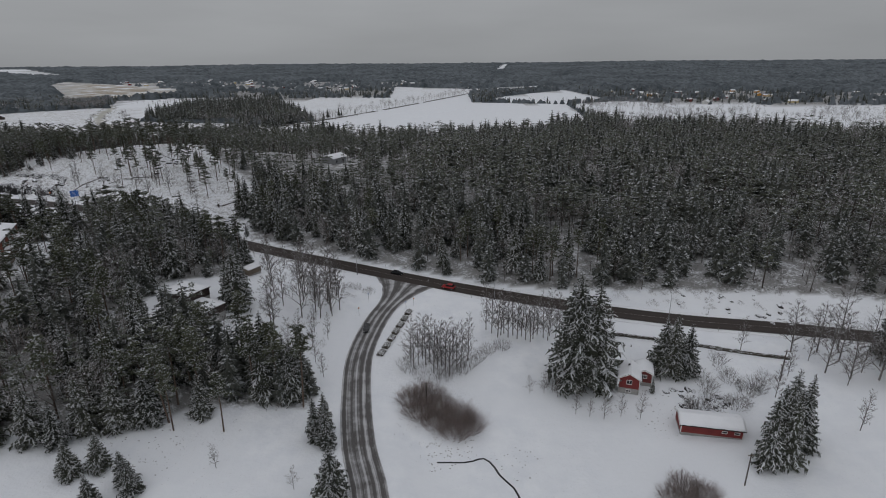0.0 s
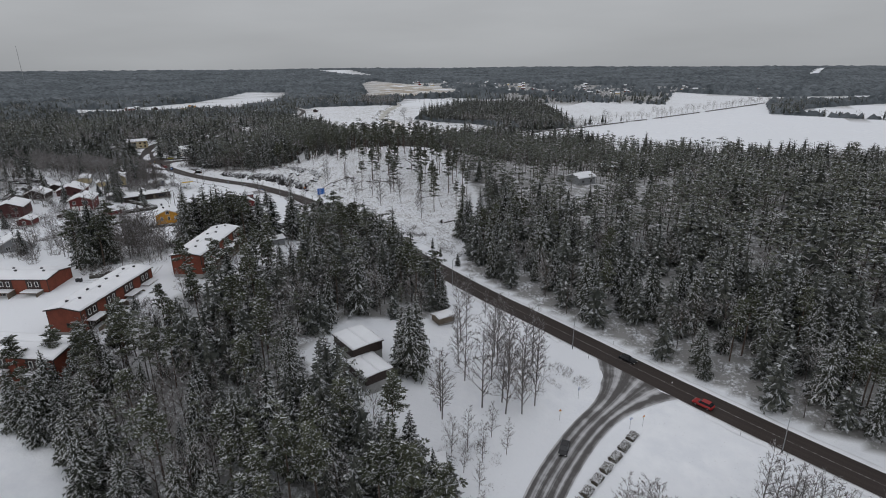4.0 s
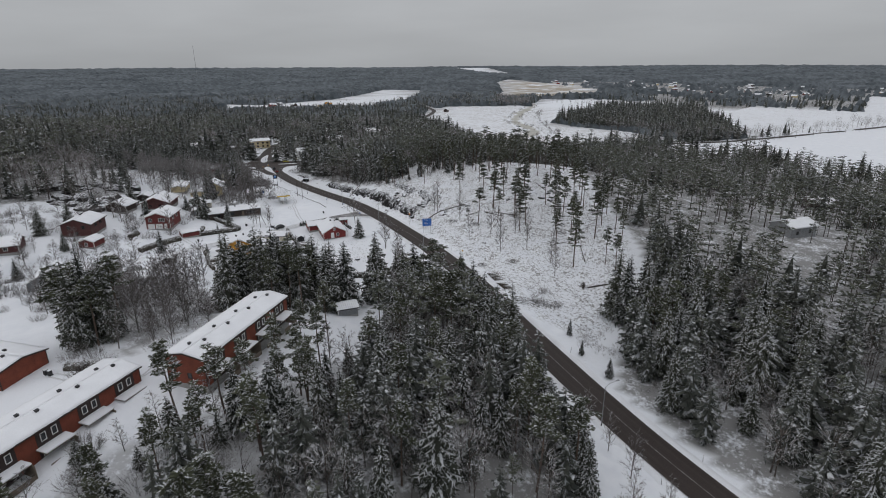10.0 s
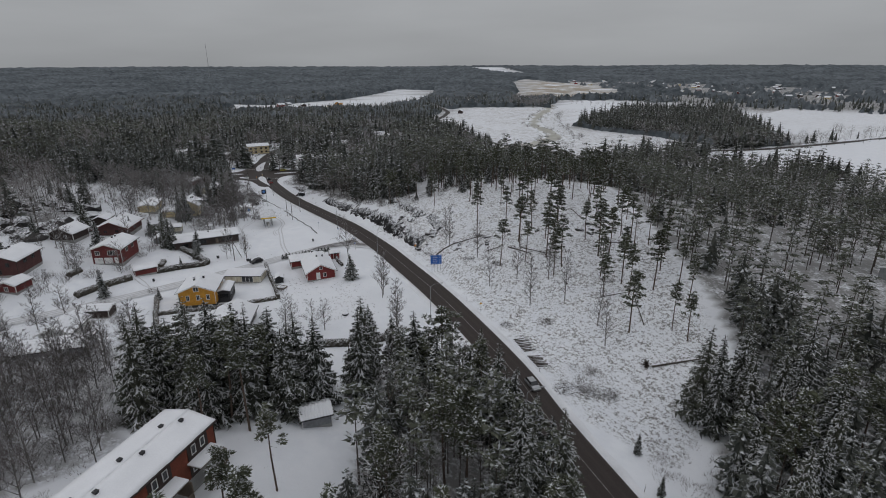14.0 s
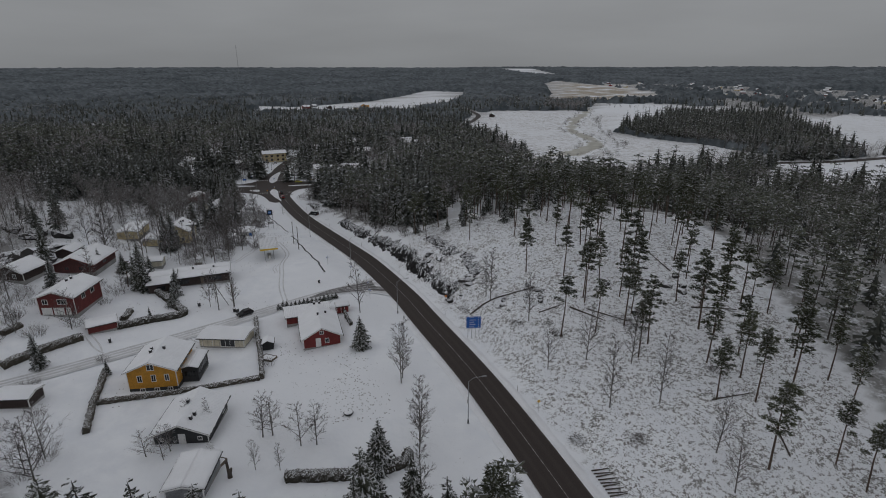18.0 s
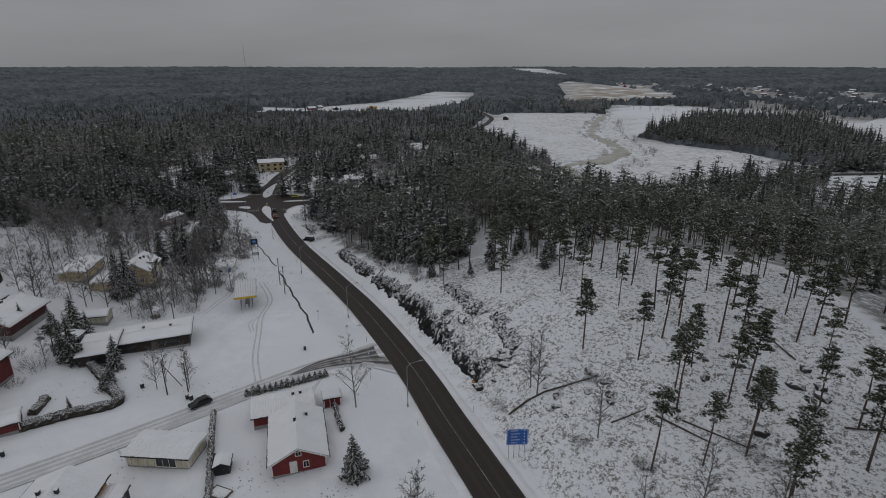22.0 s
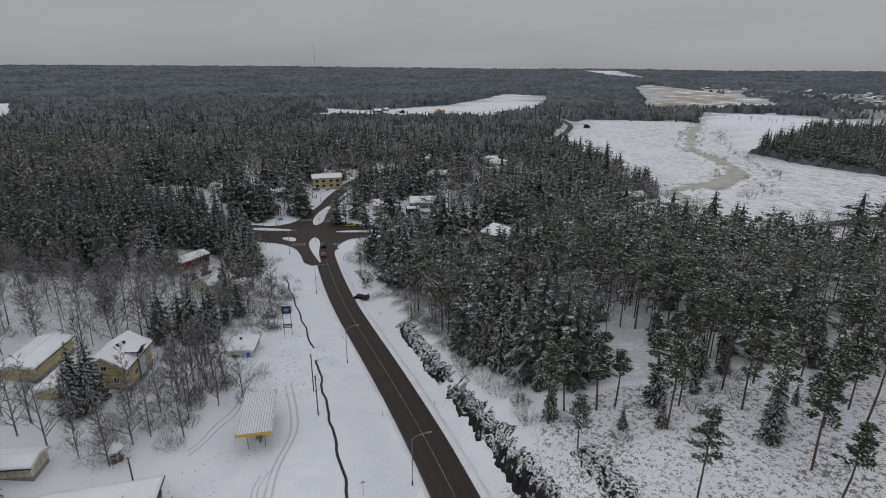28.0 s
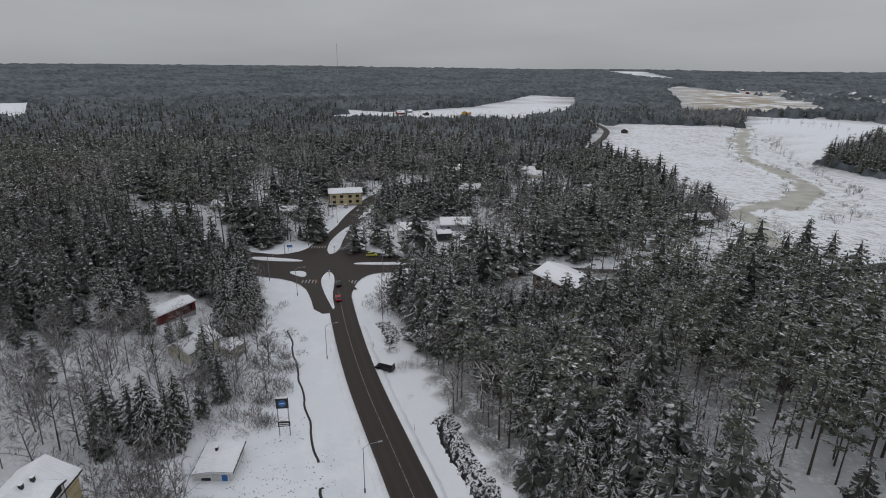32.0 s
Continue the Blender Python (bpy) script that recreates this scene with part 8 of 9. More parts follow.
def footprints(spots, label, seed):
    """Churned clods where people have walked, their grey standing in for shaded holes."""
    rng = np.random.default_rng(seed)
    g = Geo()
    for a, b, r, n in spots:
        for _ in range(n):
            t, s = rng.uniform(0, 6.283), r * math.sqrt(rng.uniform(0, 1))
            x, y = a + s * math.cos(t), b + s * math.sin(t)
            z, q = at(x, y), rng.uniform(0.14, 0.3)
            c = [(x + q * rng.uniform(0.7, 1.2) * math.cos(k * 1.57 + t), y + q * rng.uniform(0.5, 0.9) * math.sin(k * 1.57 + t), z - 0.02) for k in range(4)]
            for k in range(4):
                g.tri(c[k], c[(k + 1) % 4], (x, y, z + 0.10))
    tagged(new("footprints", mesh_of("footprints", g.arrays(), [M_TROD_SHADE])), label, "footprints", kind="stuff")


footprints([(-178, 217, 7, 90), (-182, 220, 5, 60), (-173, 219, 5, 50), (-186, 223, 4, 30), (-190, 226, 4, 30), (-176, 212, 3, 20)], "trampled footprints across a snowy garden", 401)
footprints([(-205, 221, 5, 40), (-236, 224, 6, 24), (-222, 205, 5, 20), (-212, 187, 6, 24), (-248, 213, 6, 30), (-255, 203, 5, 20)], "scattered footprints in the village gardens", 402)
footprints([(-290, 262, 7, 60), (-300, 262, 6, 60), (-296, 257, 5, 40), (-270, 240, 8, 30), (-315, 268, 7, 50), (-300, 270, 6, 40)], "churned snow by the old station", 403)
footprints([(-2, 90, 5, 60), (2, 92, 5, 50), (-60, 84, 8, 60), (50, 104, 8, 50), (14, 88, 5, 30)], "trodden snow and stubble in the meadow", 404)


def fire_bowl(x, y):
    root = tagged(new("fire_bowl"), "round dark fire bowl with a snow-covered lid on the lawn", "fire bowl")
    root.matrix_basis = pose(x, y, at(x, y), 0, 0, 0)
    part("bowl", tube((0, 0, -0.1), (0, 0, 0.4), 0.65, 0.9, 20), M_BLACK, root)
    part("lid", tube((0, 0, 0.4), (0, 0, 0.5), 0.92, 0.85, 20), M_BLACK, root)
    bm = bmesh.new()
    bmesh.ops.create_uvsphere(bm, u_segments=20, v_segments=10, radius=0.84, matrix=pose(0, 0, 0.5) @ Matrix.Diagonal((1, 1, 0.35, 1)))
    part("snow_cover", bm, M_SNOW, root)
    part("handle", tube((0, 0, 0.75), (0, 0, 1.0), 0.06), M_BLACK, root)


fire_bowl(-174, 214.3)


def stump(x, y):
    root = tagged(new("forked_stump"), "forked sawn tree stump in a snowy garden", "stump")
    root.matrix_basis = pose(x, y, at(x, y), 0, 0, 20)
    part("trunk", tube((0, 0, -0.4), (0, 0, 0.7), 0.42, 0.34), M_BARK, root)
    part("stub", tube((-0.05, 0, 0.5), (-0.5, 0.1, 2.9), 0.28, 0.2), M_BARK, root)
    part("stub", tube((0.1, 0, 0.5), (0.7, -0.1, 2.1), 0.24, 0.17), M_BARK, root)


stump(-172.2, 190.8)


def cold_frame(x, y, turn, l, w, label):
    root = tagged(new("planter_bed"), label, "planter")
    root.matrix_basis = pose(x, y, at(x, y), 0, 0, turn)
    for a, b, c, d in ((-l / 2, l / 2, -w / 2, -w / 2 + 0.08), (-l / 2, l / 2, w / 2 - 0.08, w / 2), (-l / 2, -l / 2 + 0.08, -w / 2 + 0.08, w / 2 - 0.08), (l / 2 - 0.08, l / 2, -w / 2 + 0.08, w / 2 - 0.08)):
        part("board", boxed(a, b, c, d, -0.3, 0.55), M_WOOD, root)
    part("snow_cover", boxed(-l / 2 + 0.08, l / 2 - 0.08, -w / 2 + 0.08, w / 2 - 0.08, -0.2, 0.42), M_SNOW, root)


cold_frame(-191.3, 191.4, 35, 4.2, 1.1, "low timber garden frame filled with snow")
cold_frame(-205.5, 214.2, 25, 3.2, 2.2, "square timber raised bed under snow")
cold_frame(-177.2, 190.8, 30, 2.6, 1.8, "small timber sandbox filled with snow")


def gazebo(x, y):
    root = tagged(new("gazebo"), "small round white gazebo with a snow-laden roof", "gazebo")
    root.matrix_basis = pose(x, y, at(x, y), 0, 0, 15)
    for k in range(6):
        a = k * 1.0472
        part("post", tube((1.15 * math.cos(a), 1.15 * math.sin(a), -0.3), (1.15 * math.cos(a), 1.15 * math.sin(a), 2.1), 0.06), M_WHITE, root)
        b = a + 1.0472
        part("rail", tube((1.15 * math.cos(a), 1.15 * math.sin(a), 0.9), (1.15 * math.cos(b), 1.15 * math.sin(b), 0.9), 0.04), M_WHITE, root)
    roof = part("roof", tube((0, 0, 2.1), (0, 0, 2.9), 1.6, 0.1, 6), M_METAL, root)
    part("snow_cover", tube((0, 0, 2.2), (0, 0, 3.1), 1.55, 0.25, 12), M_SNOW, roof)
    part("floor", tube((0, 0, -0.2), (0, 0, 0.15), 1.4, None, 6), M_WOOD, root)


gazebo(-280.4, 227)


def wheelie_bin(x, y, turn):
    root = tagged(new("waste_bin"), "dark green wheeled waste bin with snow on its lid", "waste bin", "waste bins")
    root.matrix_basis = pose(x, y, at(x, y), 0, 0, turn)
    part("body", boxed(-0.28, 0.28, -0.3, 0.3, 0.05, 1.0), M_BLACK, root)
    lid = part("lid", boxed(-0.31, 0.31, -0.34, 0.33, 1.0, 1.07), M_METAL, root)
    part("snow_cover", boxed(-0.29, 0.29, -0.32, 0.31, 1.07, 1.16), M_SNOW, lid)
    for s in (-1, 1):
        part("wheel", tube((s * 0.2, 0.3, 0.1), (s * 0.27, 0.3, 0.1), 0.1, None, 10), M_METAL, root)


for a, b, c in ((-236.5, 220, 20), (-235.6, 220.4, 20), (-236.6, 247, 60), (-225.8, 206.8, 40), (-247.2, 214.5, 10), (-240.5, 190.5, 80), (-151, 121, 20), (-150, 121.4, 20)):
    wheelie_bin(a, b, c)

# ---- street furniture ----
def lamp_model():
    root = tagged(new("street_lamp"), "tall grey steel street lamp with a single arm", "street lamp", "street lamps")
    part("pole", tube((0, 0, -0.8), (0, 0, 9.2), 0.10, 0.06), M_GALV, root)
    bm = tube((0, 0, 9.1), (0.9, 0, 9.75), 0.045)
    cyl(bm, (0.85, 0, 9.74), (2.6, 0, 9.9), 0.045, 0.04)
    arm = part("arm", bm, M_GALV, root)
    part("lamp_head", boxed(2.5, 3.25, -0.14, 0.14, 9.84, 9.98), M_GALV, arm, "flat grey lamp head")
    part("base", tube((0, 0, -0.3), (0, 0, 0.9), 0.13), M_METAL, root)
    return root


LAMP = lamp_model()
LAMP_SPOTS = [(-157, 229.2, 55), (-202, 249.8, 65), (-246, 265.5, 70), (-291.5, 276.8, 72), (-339, 290, 70), (-382, 298, 60), (-113, 208.5, 55), (-74, 191.5, 65), (-30.5, 175, 65), (63, 135, 72), (102, 124, 72), (16, 155, 68),
              (-399.5, 294.5, 20), (-424.4, 308.4, 330), (-383, 330, 150), (-402.4, 339.2, 240), (-453, 343.5, 330), (-428.6, 319.8, 330), (-420, 352, 200), (-489, 380, 320)]
for k, (a, b, turn) in enumerate(LAMP_SPOTS):
    m = pose(a, b, at(a, b), 0, 0, turn)
    if k == 0:
        LAMP.matrix_basis = m
    else:
        copy_thing(LAMP, m)


def road_sign(x, y, turn, w, h, lift, posts, label):
    """A large blue direction sign on posts, its writing as plain bars."""
    root = tagged(new("direction_sign"), label, "road sign")
    root.matrix_basis = pose(x, y, at(x, y), 0, 0, turn)
    for k in range(posts):
        u = -w / 2 + w * (k + 0.5) / posts
        part("post", tube((u, 0.06, -0.6), (u, 0.06, lift + h * 0.9), 0.05), M_GALV, root)
    p = part("panel", boxed(-w / 2, w / 2, -0.03, 0.03, lift, lift + h), M_SIGNBLUE, root, "blue panel with a white border")
    part("border", boxed(-w / 2 + 0.06, w / 2 - 0.06, -0.036, -0.03, lift + 0.06, lift + 0.11, -w / 2 + 0.06, w / 2 - 0.06, -0.036, -0.03, lift + h - 0.11, lift + h - 0.06,
                         -w / 2 + 0.06, -w / 2 + 0.11, -0.036, -0.03, lift + 0.06, lift + h - 0.06, w / 2 - 0.11, w / 2 - 0.06, -0.036, -0.03, lift + 0.06, lift + h - 0.06), M_WHITE, p)
    for k in range(max(1, int(h / 0.62))):
        z = lift + 0.35 + k * 0.6
        part("bar", boxed(-w * 0.30, w * (0.02 + 0.1 * (k % 2)), -0.037, -0.03, z, z + 0.11), M_WHITE, p)
        part("arrow", boxed(w * 0.3, w * 0.36, -0.037, -0.03, z - 0.02, z + 0.16), M_WHITE, p)
    return root


M_SIGNBLUE = plain("sign_blue", (0.015, 0.12, 0.46), 0.4, 0, 2, 0.1)
M_SIGNYELLOW = plain("sign_yellow", (0.75, 0.45, 0.03), 0.4, 0, 2, 0.1)
M_SIGNRED = plain("sign_red", (0.5, 0.02, 0.02), 0.4, 0, 2, 0.1)
road_sign(-178, 253.6, 50, 3.6, 3.1, 2.9, 4, "large blue direction sign with white bars on four posts")
road_sign(-426, 311, 60, 2.2, 1.1, 1.6, 2, "blue direction sign at the crossing")
road_sign(-376, 352, 60, 2.0, 1.0, 1.6, 2, "blue direction sign beside the cross road")


def small_sign(x, y, turn, plate, shape):
    root = tagged(new("traffic_sign"), "small traffic sign on a thin grey post in snow", "traffic sign", "traffic signs")
    root.matrix_basis = pose(x, y, at(x, y), 0, 0, turn)
    part("post", tube((0, 0, -0.5), (0, 0, 2.9), 0.035, None, 6), M_GALV, root)
    bm = bmesh.new()
    bmesh.ops.create_cone(bm, cap_ends=True, segments=shape, radius1=0.36, radius2=0.36, depth=0.03, matrix=pose(0, -0.05, 2.6, 90))
    p = part("plate", bm, plate, root)
    bm = bmesh.new()
    bmesh.ops.create_cone(bm, cap_ends=True, segments=shape, radius1=0.25, radius2=0.25, depth=0.01, matrix=pose(0, -0.072, 2.6, 90))
    part("plate_field", bm, M_WHITE if plate is M_SIGNBLUE else M_SIGNYELLOW, p)


for a, b, turn, pl, sh in ((-9.5, 151.2, 40, M_SIGNRED, 3), (-11.8, 149.5, 40, M_SIGNBLUE, 4), (-25.8, 146, 30, M_SIGNRED, 3), (-24, 155, 60, M_SIGNBLUE, 20), (-235.8, 258.4, 60, M_SIGNBLUE, 4), (-214.5, 250, 50, M_SIGNBLUE, 4),
                           (-391, 313, 50, M_SIGNBLUE, 20), (-389, 312, 50, M_SIGNYELLOW, 4), (-414, 325, 50, M_SIGNBLUE, 20), (-385, 305.5, 60, M_SIGNRED, 20), (-396, 341, 100, M_SIGNYELLOW, 4), (-431, 318, 40, M_SIGNBLUE, 4),
                           (-196, 262, 50, M_SIGNRED, 20), (-150, 241.5, 50, M_SIGNYELLOW, 4), (-222, 255, 50, M_SIGNBLUE, 4), (-247, 257, 60, M_SIGNBLUE, 4)):
    small_sign(a, b, turn, pl, sh)


def utility_pole(x, y, h, strut, label):
    root = tagged(new("utility_pole"), label, "utility pole", "utility poles")
    root.matrix_basis = pose(x, y, at(x, y), 0, 0, 0)
    part("pole", tube((0, 0, -0.8), (0, 0, h), 0.14, 0.10), M_BARK, root)
    if strut:
        part("strut", tube((strut[0], strut[1], -0.5), (0, 0, h * 0.9), 0.10, 0.08), M_BARK, root)
    part("crossarm", boxed(-0.6, 0.6, -0.05, 0.05, h - 0.5, h - 0.38), M_WOOD, root)


utility_pole(-241, 217.5, 8.0, (-1.5, 3.6), "timber utility pole with a slanting strut")
utility_pole(-239, 221, 7.0, None, "short timber utility pole in the snow")
utility_pole(57, 81.4, 7.5, None, "timber utility pole beside the spruces")
utility_pole(81.4, 111.7, 8.5, (2.0, 3.0), "timber utility pole with a slanting strut")
utility_pole(-282, 264, 9.0, None, "timber utility pole beside the ditch")
utility_pole(-273, 261, 9.0, None, "timber utility pole beside the ditch")
utility_pole(-4.5, 105, 6.5, None, "thin bare pole at the meadow edge")
utility_pole(-269, 228.5, 8.0, None, "timber utility pole by the bungalow")


def marker_post(x, y):
    root = tagged(new("marker_post"), "thin dark snow marker post at the road verge", "marker post", "marker posts")
    root.matrix_basis = pose(x, y, at(x, y), RNG.normal(0, 2), RNG.normal(0, 2), 0)
    part("post", tube((0, 0, -0.4), (0, 0, 1.5), 0.05, 0.04, 6), M_BARK, root)
    part("band", tube((0, 0, 1.1), (0, 0, 1.35), 0.06, None, 6), M_WHITE, root)


for k in range(6, len(MAIN) - 4, 9):
    d = MAIN[k + 1] - MAIN[k]
    d /= math.hypot(d[0], d[1])
    for s in (-5.6, 5.6):
        if clear_of_roads(np.array([MAIN[k][0] - d[1] * s]), np.array([MAIN[k][1] + d[0] * s]), -0.6)[0]:
            marker_post(MAIN[k][0] - d[1] * s, MAIN[k][1] + d[0] * s)


# ---- vehicles ----
M_TYRE = plain("black_rubber", (0.02, 0.02, 0.02), 0.9, 0, 4, 0.2)
M_RIM = plain("alloy_rim", (0.3, 0.3, 0.31), 0.4, 0.8, 4, 0.1)
M_LAMP = plain("clear_lamp_glass", (0.55, 0.55, 0.52), 0.15, 0, 4, 0.05)
M_TAIL = plain("red_lamp_glass", (0.35, 0.01, 0.01), 0.2, 0, 4, 0.05)


def car(x, y, heading, paint, label, van=False, snow=False, z=None):
    root = tagged(new("car"), label, "car", "cars")
    root.matrix_basis = pose(x, y, (at(x, y) if z is None else z) + 0.14, 0, 0, heading)
    L, W, H = (4.9, 1.9, 2.0) if van else (4.4, 1.76, 1.45)
    belt = 1.05 if van else 0.86
    low = [(-L / 2, 0.3), (-L / 2 + 0.1, 0.22), (L / 2 - 0.1, 0.22), (L / 2, 0.34), (L / 2 - 0.03, 0.62), (L / 2 - 0.25, 0.74), (L / 2 - 1.1, belt), (-L / 2 + 0.1, belt + 0.02), (-L / 2, 0.7)]
    bm = extruded(low, "y", -W / 2, W / 2)
    bmesh.ops.bevel(bm, geom=[e for e in bm.edges], offset=0.06, segments=1, affect="EDGES")
    part("body", bm, paint, root)
    f0, f1 = (L / 2 - 0.95, L / 2 - 1.5) if van else (L / 2 - 1.15, L / 2 - 1.95)
    r0, r1 = (-L / 2 + 0.05, -L / 2 + 0.15) if van else (-L / 2 + 0.15, -L / 2 + 0.75)
    n = W / 2 - 0.05
    t = n - 0.16
    bm = bmesh.new()
    v = [bm.verts.new(p) for p in ((r0, -n, belt), (f0, -n, belt), (f0, n, belt), (r0, n, belt), (r1, -t, H - 0.06), (f1, -t, H - 0.06), (f1, t, H - 0.06), (r1, t, H - 0.06))]
    for f in ((0, 1, 5, 4), (1, 2, 6, 5), (2, 3, 7, 6), (3, 0, 4, 7), (4, 5, 6, 7), (3, 2, 1, 0)):
        bm.faces.new([v[i] for i in f])
    part("glasshouse", bm, M_GLASS, root, "dark tinted windows")
    bm = boxed(r1 - 0.05, f1 + 0.05, -t - 0.02, t + 0.02, H - 0.08, H)
    bmesh.ops.bevel(bm, geom=[e for e in bm.edges], offset=0.03, segments=1, affect="EDGES")
    roof = part("roof", bm, paint, root)
    if snow:
        part("snow_cover", boxed(r1, f1, -t, t, H, H + 0.09), M_SNOW, roof)
    for sx in (-1, 1):
        for sy in (-1, 1):
            cx, cy = sx * L * 0.31, sy * (W / 2 - 0.1)
            wh = part("wheel", tube((cx, cy - 0.11, 0.18), (cx, cy + 0.11, 0.18), 0.32, None, 16), M_TYRE, root)
            part("rim", tube((cx, cy + sy * 0.05, 0.18), (cx, cy + sy * 0.125, 0.18), 0.19, None, 12), M_RIM, wh)
    for sy in (-1, 1):
        y0, y1 = sorted((sy * 0.5, sy * (W / 2 - 0.08)))
        part("headlight", boxed(L / 2 - 0.12, L / 2 + 0.015, y0, y1, 0.5, 0.64), M_LAMP, root)
        part("tail_light", boxed(-L / 2 - 0.015, -L / 2 + 0.1, y0, y1, 0.55, 0.72), M_TAIL, root)
        part("mirror", boxed(f0 - 0.35, f0 - 0.2, *sorted((sy * (W / 2), sy * (W / 2 + 0.16))), belt, belt + 0.13), paint, root)
    return root


M_CARBLACK = plain("black_car_paint", (0.015, 0.016, 0.018), 0.25, 0.2, 2, 0.2)
M_CARRED = plain("red_car_paint", (0.33, 0.02, 0.02), 0.3, 0.1, 2, 0.2)
M_CARSILVER = plain("silver_car_paint", (0.42, 0.43, 0.44), 0.3, 0.5, 2, 0.15)
M_CARYELLOW = plain("yellow_green_car_paint", (0.55, 0.52, 0.08), 0.3, 0.1, 2, 0.15)
car(-232.2, 221, 272, M_CARBLACK, "black car standing on the snowy village lane", z=-4.6)
car(-382.6, 312.6, 157, M_CARBLACK, "black car waiting at the road crossing", z=-10.52)
car(-371.5, 307.6, 160, M_CARRED, "red car behind another at the road crossing", z=-10.52)
car(-402.5, 335.5, 60, M_CARYELLOW, "yellow-green car on the cross road", z=-10.52)
car(-326.2, 299.6, 212, M_CARBLACK, "dark van parked on the snowy verge", True, True)
car(-477.5, 352, 70, M_CARBLACK, "dark car parked before the apartment house", snow=True)
car(-476.8, 359, 150, M_CARSILVER, "silver car parked before the apartment house", snow=True)
car(-410, 376, 60, M_CARBLACK, "dark car parked near the white house", snow=True)
car(-404.5, 352.5, 70, M_CARBLACK, "dark car parked before the white house", snow=True)
car(-22.5, 137.5, 275, M_CARBLACK, "dark car on the slushy side road")
car(1.5, 164.5, 157, M_CARRED, "red car on the wet main road", z=-11.98)
car(-16.5, 176, 337, M_CARBLACK, "dark car on the wet main road", z=-11.6)
car(-120.3, 222, 330, M_CARSILVER, "pale car on the wet main road", z=-4.6)

# ---- road markings and snow banks ----
def paint_material():
    m, n, l, b = mat("worn_white_road_paint", 0.6)
    f = ramp(n, l, noise_node(n, l, 1.8, 5, 0.65), 0.40, 0.60)
    l.new(mixed(n, l, f, (0.10, 0.095, 0.09), (0.46, 0.45, 0.44)), b.inputs["Base Color"])
    return m


M_PAINT = paint_material()
ribbon("road_marking", MAIN[18:], 0.16, M_PAINT, 0.034, "worn white centre line on the asphalt", "road marking")


def zebra(a, b, along, label):
    """A row of crossing stripes from a to b."""
    root = tagged(new("pedestrian_crossing"), label, "crossing", kind="structure")
    a, b = np.array(a), np.array(b)
    n = max(3, int(np.linalg.norm(b - a) / 1.0))
    d = (b - a) / np.linalg.norm(b - a)
    ang = math.degrees(math.atan2(d[1], d[0]))
    for k in range(n):
        p = a + (b - a) * (k + 0.5) / n
        ob = part("stripe", boxed(-0.25, 0.25, -along / 2, along / 2, 0, 0.012), M_PAINT, root)
        ob.matrix_local = pose(p[0], p[1], -10.525, 0, 0, ang)


zebra((-385.5, 313.5), (-381.6, 319), 3.2, "white zebra crossing on dark asphalt")
zebra((-392.5, 303), (-389.5, 308), 3.0, "white zebra crossing beside the island")
zebra((-426, 319.7), (-422.5, 325), 3.0, "white zebra crossing north of the junction")
zebra((-418, 329), (-414, 335), 3.0, "white zebra crossing by the north island")


def snow_bank(name, line, off, w, h, label):
    d = np.gradient(line[:, :2], axis=0)
    d /= np.linalg.norm(d, axis=1)[:, None]
    nor = np.stack([-d[:, 1], d[:, 0]], 1)
    n = len(line)
    rng = np.random.default_rng(int(abs(off * 100)) + n)
    prof = [(-0.5, -0.12), (-0.3, 0.35), (-0.1, 0.85), (0.1, 0.8), (0.3, 0.3), (0.5, -0.12)]
    v = np.zeros((n, len(prof), 3))
    wob = rng.normal(0, 0.2, n)
    for j, (u, q) in enumerate(prof):
        o = off + u * w + wob * 0.5
        v[:, j, 0] = line[:, 0] + nor[:, 0] * o
        v[:, j, 1] = line[:, 1] + nor[:, 1] * o
        v[:, j, 2] = line[:, 2] - 0.05 + q * h * (1 + rng.normal(0, 0.35, n))
    i = np.arange(n * len(prof)).reshape(n, -1)
    q = np.stack([i[:-1, :-1], i[1:, :-1], i[1:, 1:], i[:-1, 1:]], -1).reshape(-1, 4)
    if off != 0:
        q = q[:, ::-1]
    me = mesh_from(name, v.reshape(-1, 3), q, [M_PACKED])
    me.polygons.foreach_set("use_smooth", np.ones(len(q), bool))
    tagged(new(name, me), label, "snow bank", kind="structure")


FINE_MAIN = strip_line(MAIN[::4], 1.6)
s0 = [k for k in range(len(FINE_MAIN)) if FINE_MAIN[k, 0] > -352]
seg = FINE_MAIN[s0]
snow_bank("snow_bank_north", seg, -4.7, 1.8, 0.30, "low ploughed snow bank along the road")
gapped = [seg[(seg[:, 0] > 3)], seg[(seg[:, 0] < -32) & (seg[:, 0] > -208)], seg[(seg[:, 0] < -238)]]
for k, g in enumerate(gapped):
    snow_bank("snow_bank_south_%d" % (k + 1), g, 4.7, 1.8, 0.28, "low ploughed snow bank along the road")

